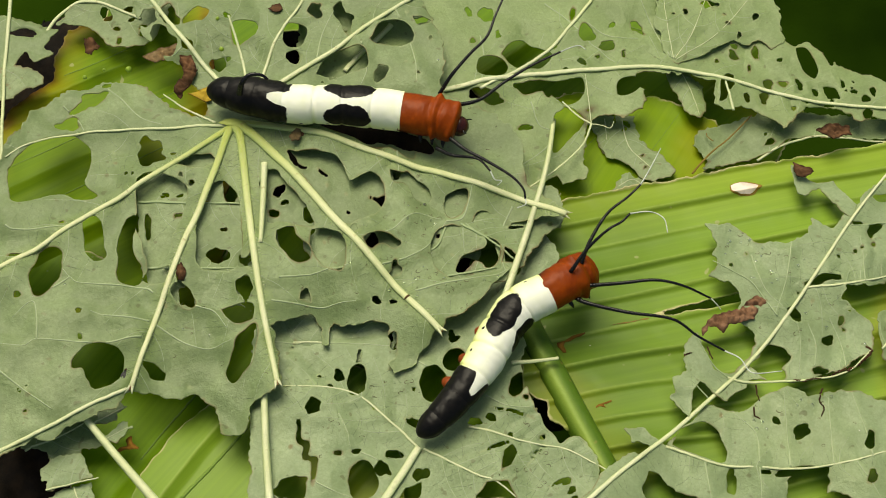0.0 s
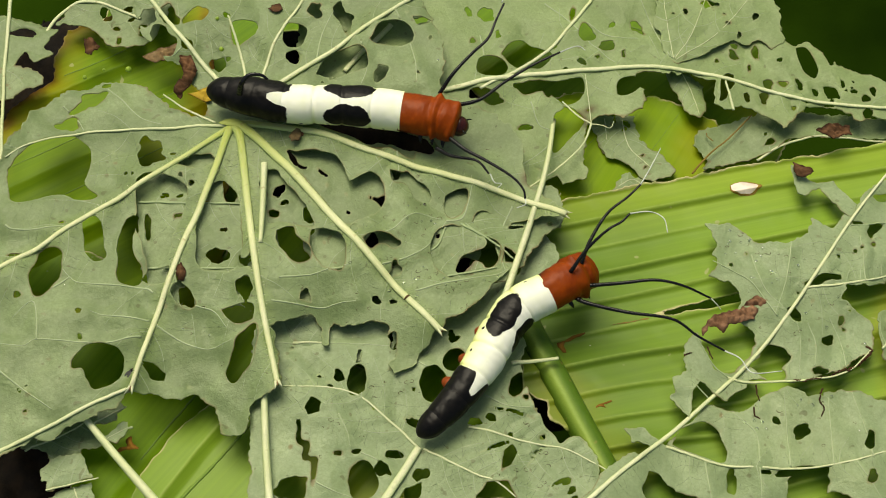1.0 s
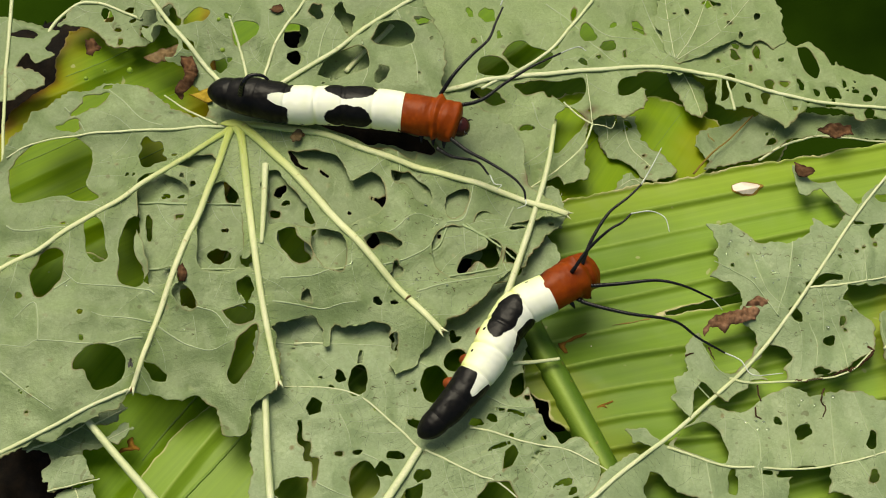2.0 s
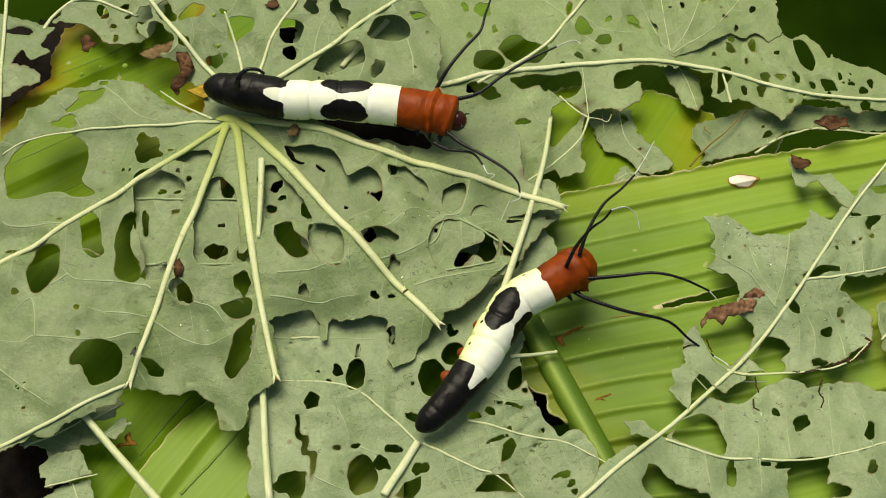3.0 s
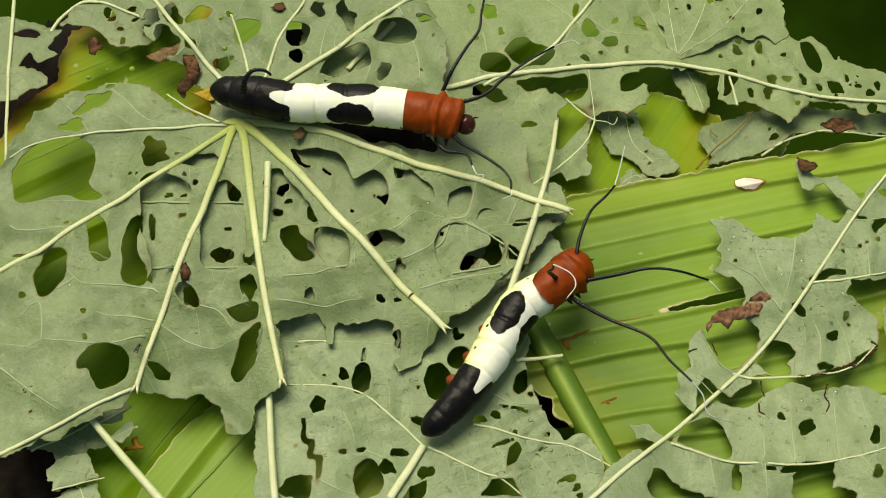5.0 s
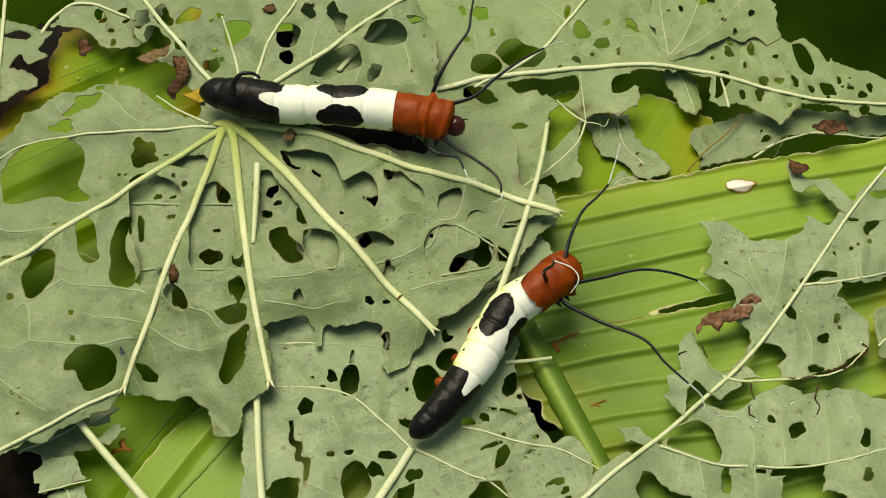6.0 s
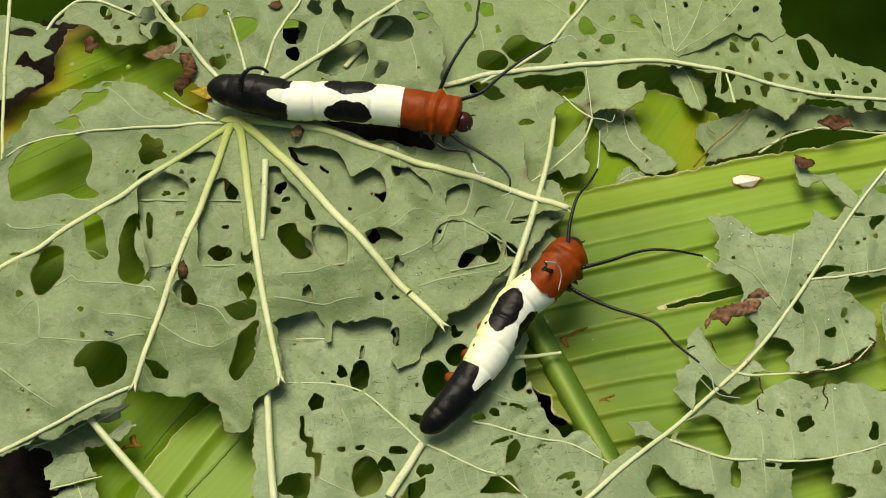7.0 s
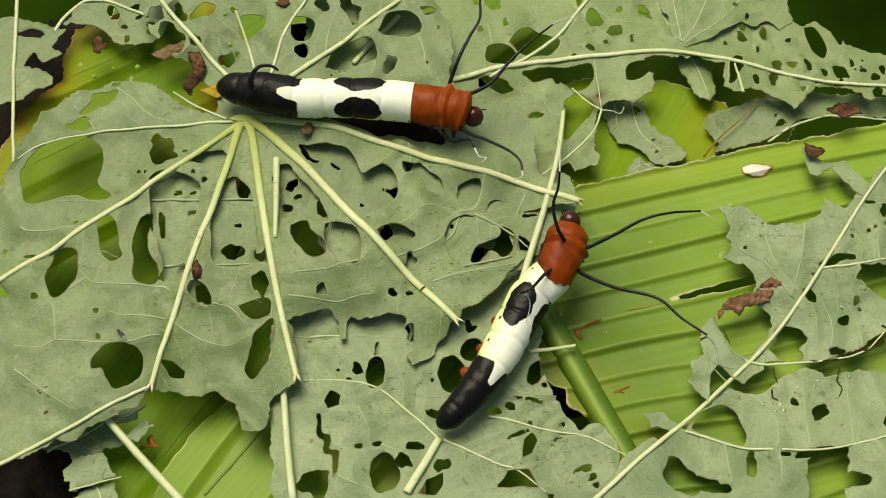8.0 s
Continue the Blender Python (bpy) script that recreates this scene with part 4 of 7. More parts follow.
    strong = [
        [(-7.52, -2.69), (-8.34, -2.84), (-9.18, -2.86), (-10.11, -2.77), (-10.44, -2.95), (-11.15, -2.86)], [(-7.39, -2.21), (-7.99, -2.16), (-8.5, -2.1), (-8.86, -2)], [(-7.35, -1.42), (-7.65, -1.29), (-9.1, -1.2), (-9.53, -0.95), (-9.81, -0.64)], [(-9.53, -0.95), (-9.94, -1.33), (-10.38, -1.62)],
        [(-10.11, -2.77), (-10.17, -2.21), (-10.35, -1.73), (-10.83, -2.13)], [(-7.24, -2.29), (-6.83, -2.53), (-6.38, -2.77), (-5.88, -2.86), (-5.26, -2.7)], [(-11.05, -3.54), (-10.59, -3.88), (-10.13, -4.22), (-9.52, -4.64)], [(-11.35, 0.51), (-11.04, 0.39), (-9.88, 0.48), (-9.27, 0.58)],
        [(-9.23, 5.02), (-8.77, 4.6), (-8.17, 3.98), (-7.61, 3.78)], [(-10.36, 4.41), (-9.93, 3.98), (-9.72, 3.63)], [(-6.93, -1.36), (-6.47, -1.68), (-5.82, -1.89), (-5.43, -2.37)], [(-4.16, -1.03), (-3.23, -0.87), (-2.4, -0.67)], [(-4.33, -1.68), (-3.19, -1.72), (-2.2, -1.62)],
        [(-2.1, 0.07), (-1.38, 0.37), (-0.74, 0.92), (-0.06, 0.85)], [(-1.56, -0.64), (-0.57, -0.17), (-0.2, 0.3), (0.09, 0.78)], [(0.09, 0.78), (0.5, 0.85), (0.68, 1.34), (0.77, 1.76)], [(1.83, 1.23), (1.49, 0.42), (1.52, -0.34), (1.6, -0.7)], [(-0.7, -1.33), (0.23, -1.11), (1.24, -0.87), (1.68, -0.67)],
        [(-3.09, 1.29), (-2.44, 1.72), (-1.93, 2.25), (-1.42, 2.79)], [(-1.27, 3.16), (-1.18, 2.25), (-1.4, 1.72)], [(-2.27, 6.37), (-2.09, 5.59), (-2.23, 5.02)], [(-3.5, 5.79), (-3.38, 6.77), (-3.09, 7.57)], [(-1.34, 7.57), (-1.01, 6.77), (-0.77, 5.79), (-0.71, 5.02)], [(-7.15, 6.47), (-7.43, 6.08), (-7.58, 6.02)]]
    sags = [(-2.75, -2.39), (-2.04, -2.31), (-0.69, -3.25), (-5.27, -4.78), (-7.12, -4.1), (1.69, -0.1)]
    height = droop(height, [(*p, w, d) for p, w, d in zip(sags, (1.0, 1.0, 0.9, 1.0, 1.0, 0.9), (0.2, 0.2, 0.24, 0.42, 0.2, 0.16))])
    height = quilt(height, [(mains + thin, 0.09, 0.5), (strong, 0.08, 0.24), (lines, 0.035, 0.2)])
    blade(outline, low + few + top, height, o, UNDER, ob, rag=0.06, pin=40, seed=60, cuts=cuts, extra=lambda x, y: beside(x, y, mains, 0.34))
    for k, p in enumerate(mains):
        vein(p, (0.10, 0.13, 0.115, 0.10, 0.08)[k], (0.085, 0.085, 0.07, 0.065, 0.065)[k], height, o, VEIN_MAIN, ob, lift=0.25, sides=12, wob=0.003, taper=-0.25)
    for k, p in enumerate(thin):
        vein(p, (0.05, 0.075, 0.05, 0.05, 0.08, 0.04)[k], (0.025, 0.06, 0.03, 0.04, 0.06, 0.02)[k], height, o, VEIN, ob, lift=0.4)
    vein([(-11.96, -6.44), (-10.85, -5.8), (-9.21, -4.86), (-7.77, -4.02)], 0.058, 0.05, height, o, VEIN, ob, lift=0.4)
    for tip, back in ((mains[0][-1], mains[0][-2]), (mains[1][-1], mains[1][-2]), (mains[2][-1], mains[2][-2]), (mains[3][-1], mains[3][-2])):
        d = np.subtract(tip, back) / np.linalg.norm(np.subtract(tip, back))
        for k, (off, l) in enumerate(((-0.045, 0.22), (0.0, 0.14), (0.05, 0.2))):
            n = np.array((-d[1], d[0])) * off
            a = np.array((*(np.array(tip) - d * 0.08 + n * 0.6), float(height(np.array([tip[0]]), np.array([tip[1]]))[0]) + 0.03))
            b = a + np.array((*(d * l + n * 1.4), 0.01 * k))
            v, q = tube((np.array([a, (a + b) / 2, b]) - o) * CM, np.array([0.045, 0.03, 0.004]) * CM, 6)
            link_mesh("splinter", v, q, TAN if k == 1 else VEIN, ob, "frayed fibre at the broken vein tip")
    at = spline(mains[1], 60)[50:52]
    up = height(at[:, 0], at[:, 1]) + 0.02
    v, q = tube((np.column_stack([at[:1].repeat(4, 0) + (at[1] - at[0]) * np.linspace(-0.16, 0.16, 4)[:, None], up[:1].repeat(4)]) - o) * CM, np.array([0.075, 0.093, 0.093, 0.075]) * CM, 14)
    link_mesh("node_ring", v, q, TAN, ob, "thin brown ring round the vein")
    side_veins(strong, height, o, ob, 0.032)
    g = np.random.default_rng(66)
    hv, hf, hb = [], [], 0
    for p in mains:
        l = spline(p, 260)
        d = np.gradient(l, axis=0)
        d /= np.linalg.norm(d, axis=1)[:, None]
        inside, z = lie(ob, l, height)
        for k in range(20, 250, 3):
            sgn = g.choice((-1, 1))
            w = np.array((-d[k][1], d[k][0])) * sgn
            a = np.array((*(l[k] + w * 0.07), z[k] + 0.05))
            b = a + np.array((*(w * g.uniform(0.03, 0.09) + d[k] * g.normal(0, 0.03)), g.normal(0.0, 0.03)))
            v, q = tube((np.array([a, (a + b) / 2, b]) - o) * CM, np.array([0.005, 0.004, 0.0015]) * CM, 3)
            hv.append(v)
            hf += [tuple(i + hb for i in t) for t in q]
            hb += len(v)
    link_mesh("vein_fuzz", np.vstack(hv), hf, VEIN, ob, "short pale hairs along the veins", kind="stuff")
    # knot where the veins meet
    verts, faces = tube((np.array(spline([o + (-0.3, -0.03, -0.04), o + (0.0, -0.02, 0.0), o + (0.45, -0.08, -0.03)], 12)) - o) * CM, np.array([.02, .05, .08, .10, .12, .13, .13, .12, .11, .10, .07, .03]) * CM, 16)
    verts[:, 2] = verts[:, 2] * 0.3 + 0.02 * CM
    link_mesh("vein_knot", verts, faces, VEIN_MAIN, ob, "yellowish knot of the veins")
    side_veins(lines, height, o, ob, 0.0105)
    ladder(lines, height, o, ob)
    ladder(mains, height, o, ob, step=0.15, reach=0.42, seed=8)
    ladder(mains, height, o, ob, step=0.06, reach=0.2, r=0.0055, seed=9)
    scabs([(-0.27, -0.91, 0.35, 16), (-0.13, -0.16, 0.25, 8), (-0.72, 0.52, 0.4, 10), (-0.36, 1.21, 0.4, 8), (0.8, -1.32, 0.5, 12), (-1.77, -1.48, 0.5, 6), (-1.21, -0.66, 0.3, 6), (0.68, 1.73, 0.5, 5), (-6.78, -3.07, 1.2, 6), (-3.26, -0.16, 0.8, 5), (1.16, 3.9, 0.8, 8)], height, o, ob, 62)
    return height


def mid_leaf():
    z = 0.02
    o = np.array([(-3.3, 0.35), (-12.67, 8.23)][0] + (z,))
    height = bed(z, 75, 0.06, fold=0.04)
    ob = leaf("palmate_leaf", o, "chewed leaf lying under the big palmate leaf", "leaf")
    outline = [(-8.2, 1.91), (-7.35, 2.81), (-5.09, 3.21), (-1.28, 3.21), (1.29, 2.0), (3.01, 1.82), (3.21, 1.03), (2.59, 0.26), (2.05, -0.5), (1.54, -0.95), (0.66, -1.2), (-0.35, -1.25), (-1.21, -1.25), (-2.36, -1.49), (-3.22, -1.46), (-4.37, -1.57), (-5.23, -1.65), (-6.49, -1.98), (-7.56, -1.0), (-7.94, 0.35)]
    a = [(-5.83, -0.24, 0.24, 0.22, 1.65), (-5.63, 1.77, 0.35, 0.21, 1.65), (-5.06, -0.33, 0.24, 0.21, 1.65), (-5.01, -1.2, 0.44, 0.21, 1.65), (-3.5, 0.95, 0.24, 0.16, 1.65), (-7.72, 0.69, 0.4, 0.09, 1.65), (-6.92, 0.97, 0.08, 0.06, 0.1), (-6.68, 2.05, 0.11, 0.09, 0.1), (-7.32, 1.63, 0.09, 0.06, 0.1), (-6.97, 1.61, 0.11, 0.06, 0.1), (-7.39, 1.56, 0.06, 0.06, 0.1), (-4.3, 1.77, 0.17, 0.16, 0.1), (-4.12, 1.4, 0.11, 0.09, 0.1), (-4.44, 1.07, 0.17, 0.13, 0.1)]
    b = [(-2.47, 1.09, 0.06, 0.06, 0.1), (-2.56, 1.65, 0.03, 0.05, 0.1), (-0.13, 0.35, 0.05, 0.06, 0.1), (-7.04, 0.95, 0.06, 0.06, 0.1), (-5.67, 0.6, 0.09, 0.06, 0.1), (-5.77, 0.6, 0.05, 0.05, 0.1), (-6.78, -0.7, 0.25, 0.14, 1.65), (-6.46, -1.41, 0.41, 0.21, 1.65), (1.79, 1.12, 0.3, 0.16, 1.65), (-4.7, 1.65, 0.08, 0.08, 0.1), (-1.82, 0.18, 0.27, 0.21, 1.65)]
    mains = [[(-8.04, 1.41), (-6.77, 1.34), (-5.72, 1.37), (-4.68, 1.34)], [(-7.77, -0.6), (-6.45, -0.65), (-5.15, -0.62), (-4.57, -0.58)], [(-3.83, -0.85), (-2.68, -0.6), (-1.22, -0.25), (-0.21, -0), (0.24, 0.93), (0.97, 0.34)], [(-0.93, -1.1), (0.23, -0.85), (1.39, -0.6)], [(0.24, 0.85), (1.26, 0.17), (1.83, -0.34)]]
    lines = sum([branches(p, 5, 1.3, 60, 78 + k) for k, p in enumerate(mains)], [])
    height = quilt(height, [(mains, 0.05, 0.3), (lines, 0.045, 0.2)])
    blade(outline, a + b, height, o, UNDER, ob, rag=0.06, pin=26, seed=77, cuts=[[(-4.2, 3.12), (-4.01, 2.92), (-3.83, 2.55), (-3.6, 2.41), (-3.75, 2.37), (-3.99, 2.55), (-4.19, 2.82)], [(-3.34, 2.41), (-3.19, 2.3), (-3.06, 2.16), (-3.12, 2.11), (-3.3, 2.25)], [(-2, 1.63), (-1.77, 1.58), (-1.54, 1.66), (-1.5, 1.4), (-1.59, 1.33), (-1.73, 1.47), (-1.97, 1.54)], [(0.32, -0.7), (0.35, -0.49), (0.45, -0.29), (0.6, -0.19), (0.82, -0.16), (1.04, -0.11), (1.14, 0.09), (1.04, 0.31), (1.2, 0.26), (1.41, 0.09), (1.46, -0.41), (1.37, -0.57), (1.13, -0.57), (0.96, -0.41), (0.79, -0.39), (0.64, -0.57), (0.52, -0.75), (0.38, -0.79)], [(-1.42, 2.45), (-1.27, 2.41), (-1.08, 2.3), (-1.14, 2.09), (-1.31, 2.05)], [(-4.4, 0.62), (-4.17, 0.69), (-3.89, 0.66), (-3.81, 0.45), (-3.51, 0.52), (-3.36, 0.62), (-3.42, 0.42), (-3.65, 0.28), (-3.56, 0.01), (-3.45, -0.19), (-3.49, -0.43), (-3.73, -0.49), (-3.97, -0.43), (-4.16, -0.13), (-4.29, 0.21)], [(1.64, 0.69), (2.12, 0.66), (2.12, 0.59), (1.71, 0.55)], [(1.55, 0.01), (1.77, -0.08), (1.91, -0.24), (1.8, -0.46), (1.58, -0.49)]])
    for p in mains:
        vein(p, 0.04, 0.025, height, o, FINE_VEIN, ob, lift=0.4)
    side_veins(lines, height, o, ob, 0.0105)
    ladder(lines, height, o, ob)


def low_leaf():
    z = -0.22
    o = np.array([(-1.27, -6.58), (-12.76, 8.42)][0] + (z,))
    height = bed(z, 80, 0.10, fold=0.085)
    ob = leaf("palmate_leaf", o, "chewed grey-green leaf with the second caterpillar on its stalk", "leaf")
    outline = [(-4.81, -4.06), (-4.73, -1.85), (-3.85, -0.87), (-2.41, -0.36), (0.24, 0.31), (1.43, 1.18), (2.62, 1.09), (2.96, 0.14), (3.02, -0.33), (2.28, -0.87), (1.74, -1.85), (2.09, -2.49), (1.95, -3.45), (2.29, -4.33), (2.77, -5.05), (3.28, -5.15), (3.58, -5.56), (3.79, -6.12), (3.94, -6.58), (3.72, -7), (2.87, -7.85), (-4.44, -7.85), (-4.72, -5.56)]
    a = [(-2.66, -3.45, 0.17, 0.13, 1.65), (-1.39, -5.94, 0.21, 0.16, 1.86), (-0.57, -6.16, 0.22, 0.17, -0.01), (-0.66, -4.7, 0.23, 0.13, 2.73), (1.84, -3.69, 0.34, 0.17, 1.54), (-1.28, -2.49, 0.32, 0.13, 1.59), (-1.22, -5.59, 0.17, 0.1, 2.74), (-0.13, -4.82, 0.17, 0.14, 0), (-0.13, -4.85, 0.11, 0.09, 0)]
    b = [(-3.64, -6.52, 0.44, 0.26, -0.03), (-2.12, -5.51, 0.12, 0.06, -0.01), (-2.53, -5.56, 0.1, 0.06, -0.02), (1.66, -4.49, 0.48, 0.05, 2.91), (1.32, -5.41, 0.42, 0.04, -2.77), (1.6, -5.12, 0.08, 0.07, 1.43), (2.05, -4.06, 0.08, 0.07, 1.41), (1.19, -4.67, 0.13, 0.11, 0.04), (2.28, -5.56, 0.32, 0.04, 0.89), (2.8, -6.29, 0.25, 0.06, -2.69), (0.78, -4.74, 0.17, 0.12, 2.72), (2.43, -5.12, 0.08, 0.07, 1.36), (-1.73, -4.36, 0.06, 0.06, 1.71)]
    cuts = [[(0.16, -0.65), (0.32, -0.28), (0.56, -0.03), (0.97, 0.04), (1.07, 0.52), (1.72, 0.4), (2.08, -0.11), (1.92, -0.53), (1.4, -0.62), (0.67, -0.73)],
            [(-2.35, -3.29), (-2.11, -3.16), (-1.89, -3.37), (-1.91, -3.75), (-2.13, -4.06), (-2.37, -3.98), (-2.43, -3.59)],
            [(-0.59, -3.62), (-0.45, -3.29), (-0.13, -3.26), (0.08, -3.59), (0.11, -3.9), (-0.2, -4.18), (-0.48, -4.06)],
            [(0.01, -3.13), (0.2, -2.78), (0.49, -2.78), (0.6, -3.07), (0.4, -3.37), (0.11, -3.37)],
            [(-2.3, -6.29), (-2.24, -5.93), (-1.97, -5.74), (-1.69, -5.85), (-1.52, -6.29), (-1.74, -6.72), (-2.08, -6.8)],
            [(-1.13, -6.78), (-0.93, -6.44), (-0.53, -6.29), (-0.57, -6.65), (-0.73, -6.87)],
            [(2.38, -4.49), (2.57, -4.32), (2.62, -4.67), (2.82, -4.97), (3.05, -5.07), (3.26, -5.03), (3.03, -5.16), (2.84, -5.3), (2.71, -5.07), (2.52, -4.85)],
            [(-3.47, -4.44), (-3.24, -4.09), (-2.98, -4.29), (-3, -4.55), (-3.32, -4.64)],
            [(1.45, -5.56), (1.66, -5.34), (1.8, -5.56), (1.65, -5.88), (1.42, -6.07)],
            [(0.76, -6.72), (1.03, -6.32), (1.57, -6.36), (1.77, -6.8)],
            [(-2.18, -3.13), (-2.14, -2.69), (-2.08, -2.69), (-2.04, -3.13)],
            [(-1.43, -2.49), (-1.35, -2.2), (-1.2, -2.2), (-1.17, -2.49), (-1.31, -2.59)],
            [(-3.63, -4.74), (-3.55, -4.7), (-3.5, -5.2), (-3.29, -5.29), (-3.27, -5.63), (-3.06, -5.74), (-3.07, -6.29), (-3.13, -6.47), (-3.22, -5.85), (-3.41, -5.74), (-3.44, -5.41), (-3.61, -5.26)]]
    mains = [[(-1.4, -6.83), (-0.97, -6.08), (-0.59, -5.43)], [(-0.59, -5.43), (-1.3, -4.72), (-2.3, -3.96), (-3.98, -3.77)], [(-0.47, -5.46), (0.76, -6.12), (1.3, -6.34), (1.96, -6.91)],
             [(0.64, -4.87), (1.87, -5.24), (2.96, -5.46), (3.96, -6.05)], [(1.71, -3.19), (2.21, -3.13), (2.91, -3)]]
    lines = []
    for k, p in enumerate(mains[1:4]):
        lines += branches(p, 6, 1.8, 50, 100 + k)
    strong = [[(-4.24, -2.56), (-3.2, -2.54), (-2.06, -2.59), (-1.34, -2.69)], [(-0.81, -2.99), (-0.34, -3.29), (0.16, -3.62)], [(-3.18, -6.29), (-2.62, -6.58), (-1.94, -6.78)], [(-2.56, -4.59), (-2.34, -5.05), (-2.26, -5.41)], [(1.06, -4.06), (1.62, -4.36), (2.39, -4.36)], [(2.07, -3.29), (2.26, -3.9), (2.46, -4.44)], [(-1.98, -5.56), (-1.56, -5.78), (-1.27, -6.29)]]
    height = quilt(height, [(mains[1:], 0.06, 0.4), (strong, 0.06, 0.24), (lines, 0.06, 0.2)])
    blade(outline, a + b, height, o, UNDER_PALE, ob, rag=0.06, pin=30, seed=90, cuts=cuts)
    vein(mains[0], 0.105, 0.095, height, o, VEIN, ob, "stalk", lift=0.6, sides=12, wob=0.004)
    for p in mains[1:4]:
        vein(p, 0.034, 0.018, height, o, VEIN, ob, lift=0.3)
    vein(mains[4], 0.06, 0.045, height, o, VEIN, ob, lift=0.6)
    side_veins(lines, height, o, ob, 0.0105)
    ladder(lines, height, o, ob)
    side_veins(strong, height, o, ob, 0.028)
    ladder(mains[1:4], height, o, ob, step=0.17, reach=0.5, seed=10)
    scabs([(-1.18, -3.6, 0.5, 6), (1.87, -5.41, 0.6, 10), (2.4, -6, 0.6, 8), (-2.27, -4.97, 0.8, 6)], height, o, ob, 64)
    return height


def right_leaf():
    z = -0.25
    o = np.array([(7.95, -2.48), (-12.77, 8.44)][0] + (z,))
    height = bed(z, 110, 0.14, fold=0.085)
    ob = leaf("palmate_leaf", o, "chewed grey-green leaf with a long pale midrib", "leaf")
    up = [(6.92, 0.95), (7.55, 0.99), (7.76, 0.85), (8.09, 0.33), (8.97, 0.3), (9.52, 0.54), (9.79, 0.99), (10.28, 0.71), (10.73, 1.29), (11.44, 2.08), (12.73, 2.62), (12.54, -0.52), (10.43, -1.02), (10.27, -1.35), (10.76, -1.75), (10.92, -2.16), (10.83, -2.8), (10.13, -3.27), (9.25, -3.55), (8.4, -3.61), (7.69, -3.58), (7.07, -4.2), (6.81, -4.04), (6.43, -3.58), (6.19, -3.89), (6.09, -4.58), (5.63, -4.04), (5.73, -3.5), (6.09, -3.35), (6.08, -2.56), (6.46, -2.32)] + [(6.77, -3.19), (7.15, -3.43), (7.76, -2.96), (8.04, -2.32), (7.44, -1.84), (7.63, -1.35), (7.38, -0.85), (6.84, -0.68), (7.21, -0.35), (7.05, -0.01), (7.2, 0.42)]
    main = [(12.49, 3.14), (11.02, 1.34), (9.58, -0.71), (8.06, -2.7), (6.21, -4.48), (4.74, -5.72), (3.31, -6.96), (2.07, -8.06)]
    sides = [[(7.13, -3.48), (7.82, -3.64), (9.24, -3.57), (10.11, -3.37), (10.83, -2.74)], [(5.45, -5.36), (6.78, -5.79), (8.4, -5.98), (9.78, -5.83), (11.21, -5.42)], [(9.4, -1.01), (10.42, -0.96), (11.94, -0.54)], [(7.13, -3.48), (6.77, -3.14), (6.45, -2.38)], [(8.51, -1.86), (7.96, -0.88), (7.55, -0.54), (7.02, -0.21)], [(6.59, -4.07), (6.17, -3.57)], [(10.66, 0.82), (11.87, 0.99)]]
    strong = [[(7.67, -5.82), (7.69, -4.99), (7.19, -4.39)], [(8.41, -5.93), (8.46, -4.81), (8.47, -3.93)], [(9.45, -5.88), (9.58, -4.05)], [(10.42, -5.73), (10.34, -4.81), (10.16, -3.9)], [(6.38, -5.73), (6.46, -6.71)], [(7.66, -5.96), (7.64, -6.77)], [(10, -5.82), (10.48, -6.77)],
              [(9.25, -3.51), (9.43, -2.64), (9.29, -2)], [(10.12, -3.35), (10.09, -2.49), (9.88, -1.84)], [(9.12, 0.33), (8.84, -0.86), (8.44, -1.84)], [(8.05, -0.01), (8.24, -1.02), (8.69, -1.6)], [(10.88, -0.86), (10.92, -0.01), (10.92, 0.5)], [(7.83, -3.66), (7.82, -4.35)]]
    lines = branches(main, 5, 2.0, 55, 140, start=0.25, end=0.6)
    for k, p in enumerate(sides[:3]):
        lines += branches(p, 5, 1.0, 70, 141 + k)
    height = quilt(height, [([main] + sides, 0.06, 0.4), (strong, 0.06, 0.22), (lines, 0.045, 0.2)])
    blade(up, [(9.87, -0.8, 0.44, 0.13, -3.03), (8.95, -1.8, 0.2, 0.15, 0.12), (10.13, -1.93, 0.15, 0.09, 1.38), (9.78, -2.48, 0.14, 0.12, 0.73), (8.31, -3.11, 0.5, 0.39, -2.75), (9.48, -3.35, 0.25, 0.11, 0.03), (11.32, 0.68, 0.25, 0.2, 1.14), (11.85, 1.82, 0.3, 0.12, 0.03), (7.9, -0.01, 0.05, 0.04, 1.23), (7.5, -0.35, 0.07, 0.05, 0.08), (10.91, 0.94, 0.21, 0.05, 0.01), (11.26, 0.25, 0.07, 0.06, 1.13)], height, o, UNDER_PALE, ob, rag=0.05, pin=10, seed=120)
    low = [(4.44, -4.95), (4.93, -4.88), (5.45, -5.4), (6.65, -4.23), (7.33, -4.44), (8.08, -3.97), (8.51, -3.83), (9.05, -4.04), (9.63, -3.89), (10.33, -3.86), (10.87, -4.04), (11.94, -4.35), (11.66, -7.84), (9.13, -7.84), (9.14, -6.71), (9.37, -5.99), (8.97, -5.87), (8.41, -5.96), (8.24, -6.28), (8.3, -6.99), (7.94, -7.84), (3.94, -7.84), (3.18, -6.99), (3.75, -6.28), (4.48, -5.55), (4.95, -5.62), (5.04, -5.4), (4.63, -5.25)]
